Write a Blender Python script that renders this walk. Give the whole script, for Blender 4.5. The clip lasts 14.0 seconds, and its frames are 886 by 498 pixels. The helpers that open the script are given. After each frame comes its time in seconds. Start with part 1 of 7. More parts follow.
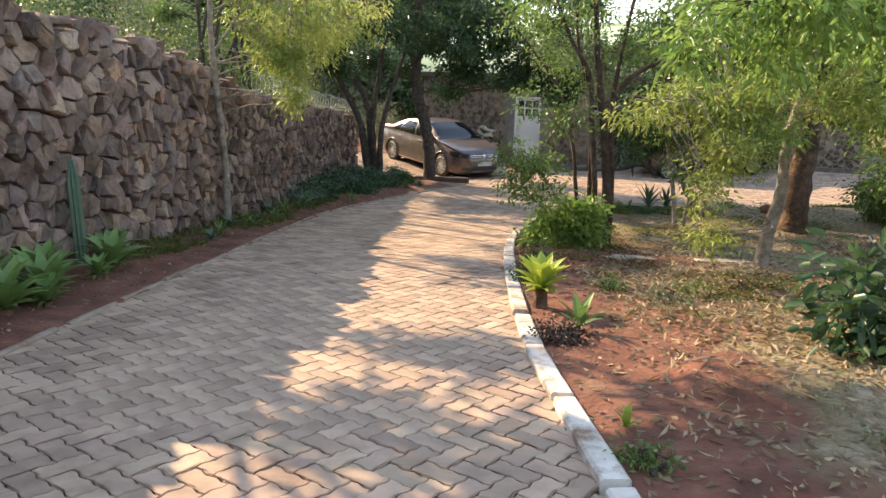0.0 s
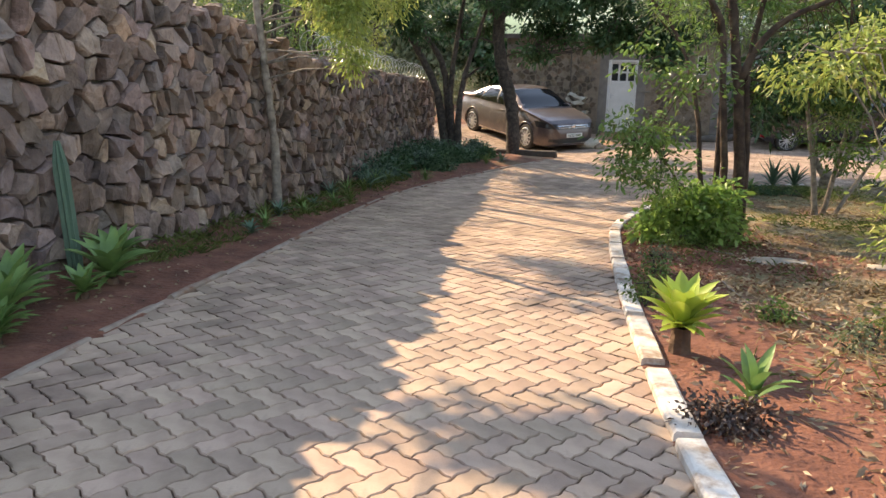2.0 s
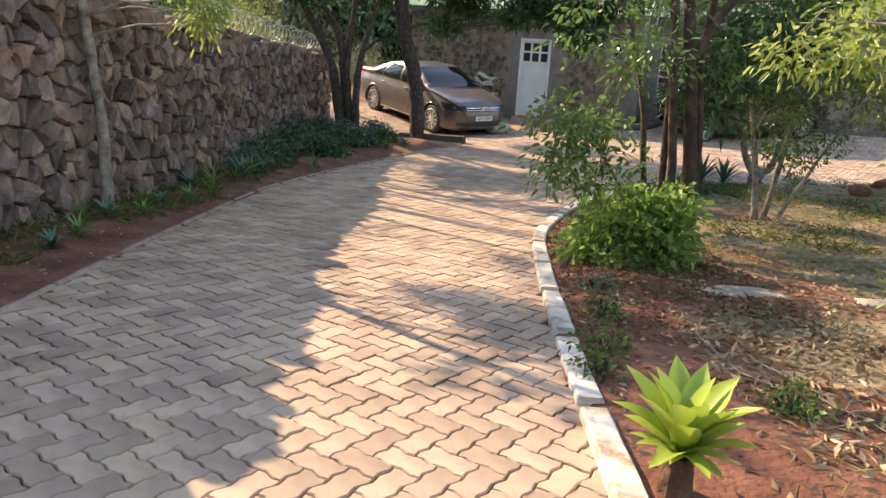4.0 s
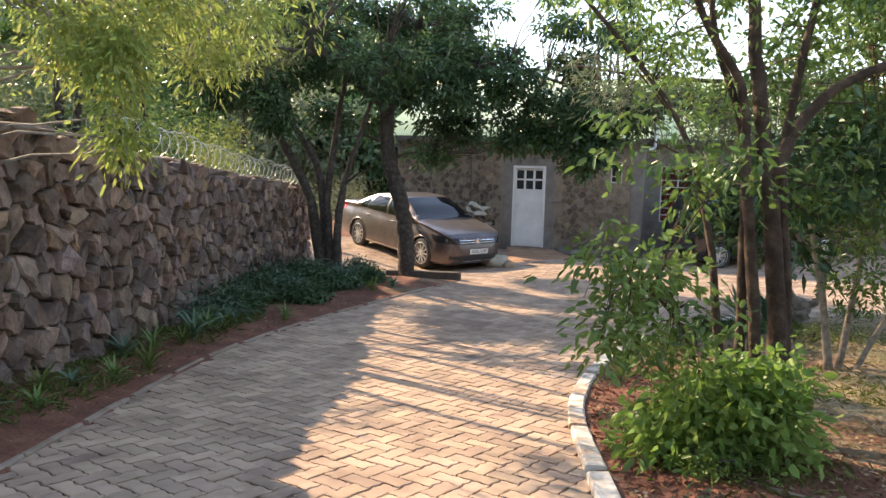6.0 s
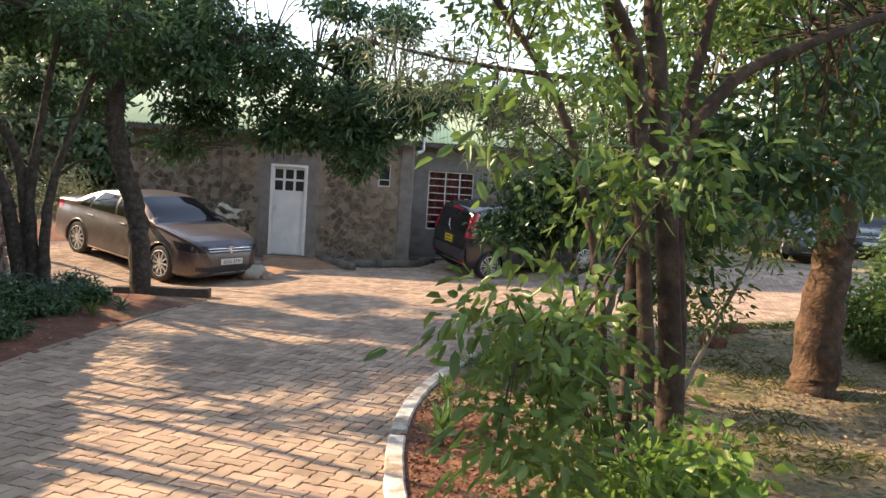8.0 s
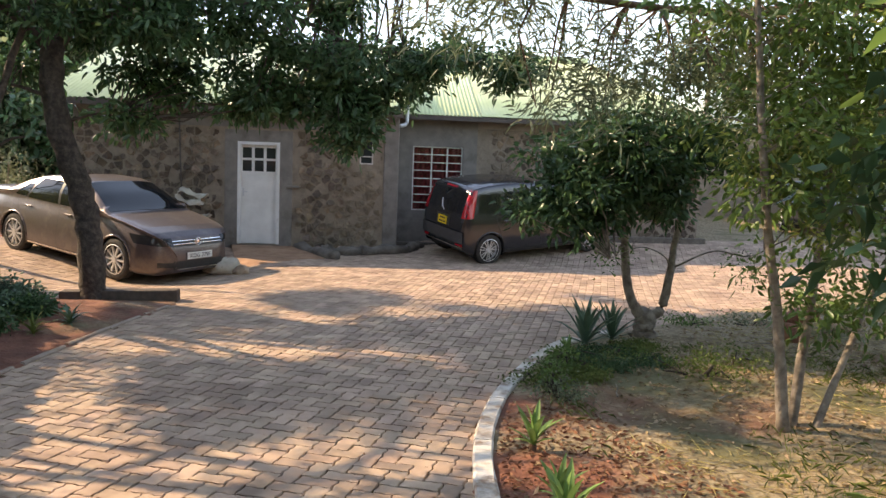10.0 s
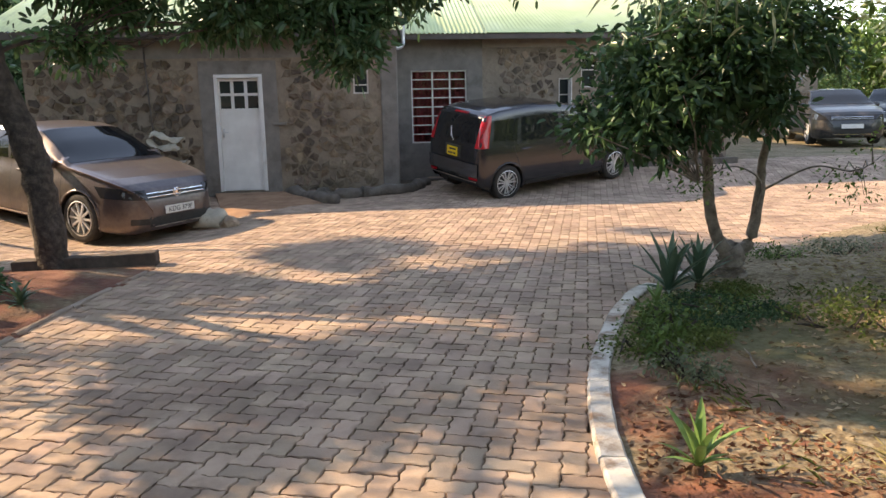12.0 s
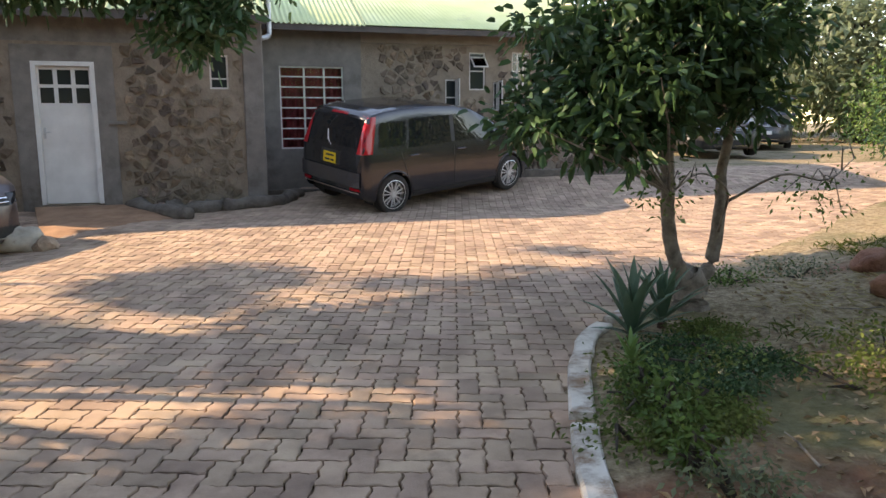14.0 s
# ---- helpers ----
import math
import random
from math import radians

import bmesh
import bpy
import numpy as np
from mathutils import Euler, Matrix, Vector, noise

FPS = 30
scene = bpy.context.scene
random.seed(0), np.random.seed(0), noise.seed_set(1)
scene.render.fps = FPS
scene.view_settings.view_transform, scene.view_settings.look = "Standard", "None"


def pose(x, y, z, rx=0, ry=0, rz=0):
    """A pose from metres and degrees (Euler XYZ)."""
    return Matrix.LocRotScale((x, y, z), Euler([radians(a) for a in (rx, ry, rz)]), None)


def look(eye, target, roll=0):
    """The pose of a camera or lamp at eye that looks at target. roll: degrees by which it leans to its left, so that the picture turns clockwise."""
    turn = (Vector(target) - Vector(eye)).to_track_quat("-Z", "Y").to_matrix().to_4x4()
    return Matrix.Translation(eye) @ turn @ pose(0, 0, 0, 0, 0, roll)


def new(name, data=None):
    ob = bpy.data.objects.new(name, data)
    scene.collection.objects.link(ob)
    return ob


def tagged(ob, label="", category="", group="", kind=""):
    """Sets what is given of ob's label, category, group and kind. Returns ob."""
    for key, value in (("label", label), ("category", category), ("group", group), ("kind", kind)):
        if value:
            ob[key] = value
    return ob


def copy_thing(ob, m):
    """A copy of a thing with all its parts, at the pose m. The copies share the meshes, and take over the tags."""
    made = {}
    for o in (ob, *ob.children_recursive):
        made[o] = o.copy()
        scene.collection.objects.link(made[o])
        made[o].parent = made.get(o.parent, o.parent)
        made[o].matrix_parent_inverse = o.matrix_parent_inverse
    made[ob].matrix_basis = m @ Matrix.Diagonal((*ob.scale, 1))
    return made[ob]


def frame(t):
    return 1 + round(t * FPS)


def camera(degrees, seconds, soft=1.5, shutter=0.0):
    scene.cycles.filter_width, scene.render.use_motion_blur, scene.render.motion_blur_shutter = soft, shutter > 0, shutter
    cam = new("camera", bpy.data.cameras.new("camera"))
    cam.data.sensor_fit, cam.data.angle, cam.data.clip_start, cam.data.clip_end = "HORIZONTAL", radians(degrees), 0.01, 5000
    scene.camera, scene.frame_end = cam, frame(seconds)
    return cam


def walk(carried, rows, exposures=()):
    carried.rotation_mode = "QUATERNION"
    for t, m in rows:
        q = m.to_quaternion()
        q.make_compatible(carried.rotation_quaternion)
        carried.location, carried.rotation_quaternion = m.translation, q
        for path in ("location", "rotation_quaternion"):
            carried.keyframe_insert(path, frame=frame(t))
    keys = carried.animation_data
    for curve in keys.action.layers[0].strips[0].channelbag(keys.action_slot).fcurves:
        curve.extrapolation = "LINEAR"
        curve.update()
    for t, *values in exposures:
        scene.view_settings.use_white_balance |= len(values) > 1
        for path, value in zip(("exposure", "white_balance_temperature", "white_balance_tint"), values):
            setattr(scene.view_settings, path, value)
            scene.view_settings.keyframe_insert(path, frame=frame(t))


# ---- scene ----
cam = camera(61.44, 14.0)
# seconds, eye, target, roll
ROWS = [
    (0, (0.000, 0.000, 1.400), (-0.472, 4.885, 0.445), 2.14),
    (0.5, (-0.081, 0.433, 1.403), (-0.717, 5.284, 0.369), 2.87),
    (1, (-0.166, 0.889, 1.385), (-0.959, 5.703, 0.294), 1.49),
    (1.5, (-0.217, 1.321, 1.356), (-1.195, 6.095, 0.237), 1.78),
    (2, (-0.276, 1.781, 1.325), (-1.263, 6.541, 0.155), 1.30),
    (2.2, (-0.308, 1.954, 1.368), (-1.213, 6.716, 0.138), 0.46),
    (4.3, (-0.476, 3.838, 1.227), (-0.735, 8.666, -0.049), 3.13),
    (4.5, (-0.494, 4.006, 1.263), (-0.743, 8.849, 0.044), 2.21),
    (5, (-0.562, 4.434, 1.239), (-0.951, 9.325, 0.277), 1.98),
    (5.5, (-0.649, 4.901, 1.244), (-1.108, 9.856, 0.760), 0.15),
    (6, (-0.688, 5.361, 1.197), (-1.016, 10.331, 0.758), 1.81),
    (6.5, (-0.740, 5.833, 1.193), (-0.483, 10.812, 0.824), 1.90),
    (7, (-0.784, 6.278, 1.163), (-0.004, 11.200, 0.756), 1.49),
    (7.2, (-0.801, 6.451, 1.194), (0.152, 11.345, 0.819), 1.79),
    (9.3, (-1.080, 8.386, 1.117), (0.391, 13.152, 0.769), 4.41),
    (9.5, (-1.104, 8.574, 1.108), (0.353, 13.345, 0.763), 3.99),
    (10, (-1.145, 9.033, 1.089), (0.469, 13.742, 0.624), 2.06),
    (10.5, (-1.197, 9.482, 1.020), (0.365, 14.200, 0.467), 2.63),
    (11, (-1.213, 9.895, 1.009), (0.340, 14.613, 0.438), 0.79),
    (11.5, (-1.135, 10.282, 0.959), (0.498, 14.952, 0.237), -1.35),
    (12, (-1.078, 10.697, 0.925), (0.605, 15.322, 0.041), -1.16),
    (12.5, (-0.975, 11.090, 0.880), (0.770, 15.699, 0.037), -1.81),
    (13, (-0.883, 11.517, 0.841), (1.189, 15.999, 0.054), -2.26),
    (13.5, (-0.784, 11.899, 0.808), (1.413, 16.329, 0.064), -1.85),
    (14, (-0.618, 12.335, 0.773), (1.862, 16.599, -0.045), -0.20),
]
EXPOSURES = [(0.0, 2.03, 9200, 16), (6.0, 2.1, 8600, 17), (9.0, 1.95, 9300, 18), (14.0, 2.0, 9200, 18)]
walk(cam, [(t, look(eye, target, roll)) for t, eye, target, roll in ROWS], EXPOSURES)

# ---------------------------------------------------------------- light
SUN_EL, SUN_AZ = radians(31.0), radians(-53.0)  # azimuth clockwise from +y
SUN_DIR = Vector((math.sin(SUN_AZ) * math.cos(SUN_EL), math.cos(SUN_AZ) * math.cos(SUN_EL), math.sin(SUN_EL)))
world = bpy.data.worlds.new("sky")
scene.world = world
world.use_nodes = True
wn = world.node_tree.nodes
sky = wn.new("ShaderNodeTexSky")
sky.sky_type, sky.sun_disc, sky.sun_elevation, sky.sun_rotation = "NISHITA", False, SUN_EL, SUN_AZ
sky.air_density, sky.dust_density, sky.altitude = 1.1, 0.35, 1500.0
world.node_tree.links.new(sky.outputs[0], wn["Background"].inputs[0])
wn["Background"].inputs[1].default_value = 0.15
sun_data = bpy.data.lights.new("sun", "SUN")
sun_data.energy, sun_data.angle, sun_data.color = 2.35, radians(0.5), (1.0, 0.9, 0.74)
sun = new("sun", sun_data)
sun.matrix_world = look((0, 0, 0), -SUN_DIR)

rng = np.random.default_rng(7)


# ---------------------------------------------------------------- materials
def mat(name, colors, scale=8.0, rough=0.8, metal=0.0, bump=0.3, bump_scale=None, spread=0.0, detail=6.0, fine=0.0, dist=0.02,
        stain=None, stain_scale=1.3, stain_at=0.5, trans=0.0, spec=0.5, coat=0.0, island=False, palette=None):
    """A surface whose colour wanders between the given ones at two scales, with relief and stains."""
    m = bpy.data.materials.new(name)
    m.use_nodes = True
    t = m.node_tree
    N, L = t.nodes, t.links
    b = N["Principled BSDF"]
    co = N.new("ShaderNodeTexCoord")
    n1 = N.new("ShaderNodeTexNoise")
    n1.inputs["Scale"].default_value, n1.inputs["Detail"].default_value, n1.inputs["Roughness"].default_value = scale, detail, 0.6
    L.new(co.outputs["Object"], n1.inputs["Vector"])
    ramp = N.new("ShaderNodeValToRGB")
    el = ramp.color_ramp.elements
    for i, c in enumerate(colors):
        p = 0.3 + 0.4 * i / max(1, len(colors) - 1)
        if i < 2:
            el[i].position, el[i].color = p, (*c, 1)
        else:
            el.new(p).color = (*c, 1)
    L.new(n1.outputs["Fac"], ramp.inputs["Fac"])
    out = ramp.outputs["Color"]
    if spread:
        hsv = N.new("ShaderNodeHueSaturation")
        mr = N.new("ShaderNodeMapRange")
        mr.inputs[3].default_value, mr.inputs[4].default_value = 1 - spread, 1 + spread
        if island:
            src = N.new("ShaderNodeNewGeometry").outputs["Random Per Island"]
        else:
            src = N.new("ShaderNodeObjectInfo").outputs["Random"]
        L.new(src, mr.inputs[0])
        L.new(mr.outputs[0], hsv.inputs["Value"])
        mr2 = N.new("ShaderNodeMapRange")
        mr2.inputs[3].default_value, mr2.inputs[4].default_value = 0.5 - 0.035 * spread, 0.5 + 0.035 * spread
        mul = N.new("ShaderNodeMath")
        mul.operation = "FRACT"
        k = N.new("ShaderNodeMath")
        k.operation, k.inputs[1].default_value = "MULTIPLY", 7.31
        L.new(src, k.inputs[0])
        L.new(k.outputs[0], mul.inputs[0])
        L.new(mul.outputs[0], mr2.inputs[0])
        L.new(mr2.outputs[0], hsv.inputs["Hue"])
        L.new(out, hsv.inputs["Color"])
        out = hsv.outputs["Color"]
        if palette:
            k2, fr2, tint, pm = N.new("ShaderNodeMath"), N.new("ShaderNodeMath"), N.new("ShaderNodeValToRGB"), N.new("ShaderNodeMix")
            k2.operation, k2.inputs[1].default_value, fr2.operation = "MULTIPLY", 13.7, "FRACT"
            L.new(src, k2.inputs[0])
            L.new(k2.outputs[0], fr2.inputs[0])
            L.new(fr2.outputs[0], tint.inputs["Fac"])
            te = tint.color_ramp.elements
            for i, c in enumerate(palette):
                p = i / (len(palette) - 1)
                if i < 2:
                    te[i].position, te[i].color = p, (*c, 1)
                else:
                    te.new(p).color = (*c, 1)
            pm.data_type, pm.blend_type = "RGBA", "MULTIPLY"
            pm.inputs["Factor"].default_value = 1.0
            L.new(out, pm.inputs["A"])
            L.new(tint.outputs[0], pm.inputs["B"])
            out = pm.outputs["Result"]
    if stain:
        n3 = N.new("ShaderNodeTexNoise")
        n3.inputs["Scale"].default_value, n3.inputs["Detail"].default_value, n3.inputs["Roughness"].default_value = stain_scale, 8, 0.7
        L.new(co.outputs["Object"], n3.inputs["Vector"])
        r3 = N.new("ShaderNodeMapRange")
        r3.inputs[1].default_value, r3.inputs[2].default_value = stain_at, stain_at + 0.15
        L.new(n3.outputs["Fac"], r3.inputs[0])
        mx = N.new("ShaderNodeMix")
        mx.data_type = "RGBA"
        L.new(r3.outputs[0], mx.inputs["Factor"])
        L.new(out, mx.inputs["A"])
        mx.inputs["B"].default_value = (*stain, 1)
        out = mx.outputs["Result"]
    L.new(out, b.inputs["Base Color"])
    b.inputs["Roughness"].default_value, b.inputs["Metallic"].default_value = rough, metal
    b.inputs["Specular IOR Level"].default_value = spec
    b.inputs["Coat Weight"].default_value = coat
    if bump:
        n2 = N.new("ShaderNodeTexNoise")
        n2.inputs["Scale"].default_value, n2.inputs["Detail"].default_value = bump_scale or scale * 6, 5
        L.new(co.outputs["Object"], n2.inputs["Vector"])
        bp = N.new("ShaderNodeBump")
        bp.inputs["Strength"].default_value, bp.inputs["Distance"].default_value = bump, dist
        L.new(n2.outputs["Fac"], bp.inputs["Height"])
        L.new(bp.outputs["Normal"], b.inputs["Normal"])
    if trans:
        tr = N.new("ShaderNodeBsdfTranslucent")
        L.new(out, tr.inputs["Color"])
        ms = N.new("ShaderNodeMixShader")
        ms.inputs[0].default_value = trans
        L.new(b.outputs[0], ms.inputs[1])
        L.new(tr.outputs[0], ms.inputs[2])
        L.new(ms.outputs[0], N["Material Output"].inputs["Surface"])
    return m


def glass_mat(name, color, rough=0.03):
    m = bpy.data.materials.new(name)
    m.use_nodes = True
    b = m.node_tree.nodes["Principled BSDF"]
    b.inputs["Base Color"].default_value = (*color, 1)
    b.inputs["Roughness"].default_value, b.inputs["Specular IOR Level"].default_value, b.inputs["Coat Weight"].default_value = rough, 0.5, 0.0
    return m


PAVER = mat("paver_concrete", [(0.275, 0.186, 0.136), (0.43, 0.3, 0.218), (0.515, 0.37, 0.27)], 3.0, 0.85, bump=0.35, bump_scale=90, spread=0.2,
            stain=(0.23, 0.15, 0.11), stain_scale=0.9, stain_at=0.56, dist=0.004)
PAVER_FAR = mat("paver_concrete_far", [(0.275, 0.186, 0.136), (0.43, 0.3, 0.218), (0.515, 0.37, 0.27)], 3.0, 0.85, bump=0.35, bump_scale=90, spread=0.2,
                stain=(0.23, 0.15, 0.11), stain_scale=0.9, stain_at=0.56, dist=0.004, island=True)
JOINT = mat("joint_dirt", [(0.07, 0.045, 0.03), (0.12, 0.075, 0.05)], 20, 0.95, bump=0.4, dist=0.005)
KERB = mat("whitewashed_kerb", [(0.36, 0.31, 0.26), (0.66, 0.61, 0.54), (0.78, 0.74, 0.68)], 5, 0.85, bump=0.4, bump_scale=60, dist=0.006,
           stain=(0.27, 0.17, 0.11), stain_scale=3.5, stain_at=0.5)
EDGE = mat("concrete_edging", [(0.24, 0.17, 0.13), (0.44, 0.35, 0.28)], 5, 0.9, bump=0.4, bump_scale=50, dist=0.006, stain=(0.2, 0.09, 0.05), stain_scale=2.5, stain_at=0.5)
STONE_TINTS = [(1.0, 0.93, 0.9), (0.8, 0.8, 0.9), (1.15, 0.95, 0.78), (0.62, 0.6, 0.66), (1.0, 0.85, 0.8), (0.85, 0.85, 0.88), (0.7, 0.62, 0.6), (1.2, 1.1, 0.98)]
STONE = mat("field_stone", [(0.13, 0.098, 0.082), (0.255, 0.195, 0.16), (0.4, 0.305, 0.245)], 5, 0.9, bump=0.8, bump_scale=22, spread=0.42, dist=0.03, palette=STONE_TINTS,
            stain=(0.2, 0.11, 0.07), stain_scale=2.2, stain_at=0.55)
STONE_FAR = mat("field_stone_far", [(0.13, 0.098, 0.082), (0.255, 0.195, 0.16), (0.4, 0.305, 0.245)], 5, 0.9, bump=0.8, bump_scale=22, spread=0.42,
                dist=0.03, palette=STONE_TINTS, stain=(0.2, 0.11, 0.07), stain_scale=2.2, stain_at=0.55, island=True)
GAPS = mat("wall_core", [(0.05, 0.04, 0.034), (0.13, 0.1, 0.08)], 9, 0.95, bump=0.8, dist=0.03)
HOUSE_STONE = mat("house_stone", [(0.11, 0.085, 0.066), (0.19, 0.15, 0.116), (0.31, 0.245, 0.188)], 6, 0.9, bump=0.7, bump_scale=25, spread=0.38, dist=0.02, palette=[(1.1, 1.04, 0.98), (0.6, 0.56, 0.55), (0.95, 0.88, 0.82), (1.2, 1.08, 0.95), (0.55, 0.53, 0.54), (0.85, 0.8, 0.76)],
                  stain=(0.1, 0.075, 0.06), stain_scale=3, stain_at=0.58)
MORTAR = mat("house_mortar", [(0.2, 0.157, 0.118), (0.34, 0.27, 0.208)], 6, 0.95, bump=0.7, bump_scale=30, dist=0.015, stain=(0.13, 0.1, 0.08), stain_scale=1.5, stain_at=0.55)
PLASTER = mat("grey_plaster", [(0.17, 0.15, 0.135), (0.26, 0.235, 0.21)], 4, 0.9, bump=0.4, bump_scale=40, dist=0.008, stain=(0.13, 0.11, 0.095), stain_scale=1.2, stain_at=0.52)
FASCIA = mat("fascia_board", [(0.07, 0.06, 0.055), (0.12, 0.1, 0.09)], 6, 0.8, bump=0.3)
BEAM = mat("ring_beam", [(0.25, 0.21, 0.18), (0.34, 0.29, 0.25)], 5, 0.9, bump=0.4, bump_scale=40, dist=0.008)
ROOF = mat("green_roof_sheet", [(0.6, 0.68, 0.36), (0.68, 0.75, 0.42), (0.72, 0.78, 0.48)], 1.6, 0.35, 0.0, bump=0.1, bump_scale=14, dist=0.01,
           stain=(0.46, 0.52, 0.34), stain_scale=1.0, stain_at=0.6)
WHITE = mat("white_paint", [(0.66, 0.65, 0.63), (0.8, 0.79, 0.77)], 3, 0.45, bump=0.08, bump_scale=50, dist=0.003, stain=(0.56, 0.52, 0.47), stain_scale=2.0, stain_at=0.62)
FRAMEW = mat("cream_steel_bars", [(0.55, 0.5, 0.45), (0.74, 0.7, 0.65)], 8, 0.5, bump=0.1)
CURTAIN = mat("red_curtain", [(0.16, 0.02, 0.022), (0.3, 0.045, 0.05)], 5, 0.9, bump=0.3)
DARKROOM = mat("dark_room", [(0.02, 0.018, 0.016), (0.04, 0.035, 0.03)], 3, 0.9, bump=0)
PIPE = mat("galvanised_pipe", [(0.5, 0.51, 0.52), (0.66, 0.67, 0.68)], 12, 0.4, 0.5, bump=0.1)
SOIL = mat("red_soil", [(0.14, 0.055, 0.032), (0.24, 0.1, 0.06), (0.33, 0.16, 0.1)], 5, 0.95, bump=0.7, bump_scale=26, dist=0.03)
BARK = mat("grey_bark", [(0.025, 0.019, 0.015), (0.06, 0.046, 0.037), (0.115, 0.092, 0.075)], 14, 0.95, bump=0.9, bump_scale=30, dist=0.02)
BARK_PALE = mat("pale_bark", [(0.12, 0.1, 0.08), (0.26, 0.215, 0.175), (0.38, 0.33, 0.27)], 12, 0.9, bump=0.8, bump_scale=30, dist=0.015)
BARK_BROWN = mat("dark_brown_bark", [(0.03, 0.018, 0.013), (0.065, 0.04, 0.028), (0.12, 0.08, 0.056)], 9, 0.95, bump=0.9, bump_scale=20, dist=0.02)
BARK_RED = mat("brown_bark", [(0.055, 0.032, 0.02), (0.12, 0.068, 0.043), (0.19, 0.115, 0.076)], 9, 0.95, bump=0.9, bump_scale=20, dist=0.03)


def leaf_mat(name, colors, trans=0.35, rough=0.45, spread=0.3):
    return mat(name, colors, 2.5, rough, bump=0, spread=spread, trans=trans, island=True, spec=0.4)


LEAF_DARK = leaf_mat("dark_glossy_leaf", [(0.03, 0.075, 0.032), (0.055, 0.12, 0.052), (0.09, 0.165, 0.072)], 0.3, 0.27)
LEAF_MID = leaf_mat("green_leaf", [(0.06, 0.12, 0.03), (0.12, 0.21, 0.055), (0.2, 0.3, 0.085)], 0.38, 0.36)
# lighter green leaf, with sunlight on the foliage put into the colour
LEAF_SUNLIT = leaf_mat("sunlit_green_leaf", [(0.12, 0.23, 0.05), (0.21, 0.34, 0.085), (0.32, 0.44, 0.13)], 0.48, 0.38)
LEAF_YELLOW = leaf_mat("yellow_green_leaf", [(0.16, 0.25, 0.06), (0.3, 0.37, 0.1), (0.46, 0.45, 0.17)], 0.48, 0.42)
LEAF_GREY = leaf_mat("grey_green_leaf", [(0.1, 0.14, 0.08), (0.17, 0.21, 0.12), (0.24, 0.28, 0.17)], 0.4)
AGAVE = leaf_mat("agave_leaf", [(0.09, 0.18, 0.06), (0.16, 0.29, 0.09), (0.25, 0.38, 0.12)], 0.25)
# sunlit copy of the agave leaf, with the sun's brightness put into its colour
AGAVE_LIT = leaf_mat("sunlit_agave_leaf", [(0.2, 0.32, 0.05), (0.33, 0.45, 0.08), (0.45, 0.52, 0.14)], 0.3)
AGAVE_BLUE = leaf_mat("blue_agave_leaf", [(0.06, 0.12, 0.08), (0.1, 0.18, 0.12), (0.14, 0.22, 0.15)], 0.15)
DRY = leaf_mat("dry_litter", [(0.2, 0.13, 0.075), (0.36, 0.26, 0.16), (0.5, 0.39, 0.26)], 0.15, 0.8, 0.35)
DRYGRASS = leaf_mat("dry_grass", [(0.26, 0.21, 0.09), (0.4, 0.33, 0.15), (0.3, 0.3, 0.1)], 0.3, 0.8)
GRASS = leaf_mat("green_weeds", [(0.07, 0.11, 0.03), (0.13, 0.18, 0.045), (0.19, 0.22, 0.07)], 0.35, 0.7)


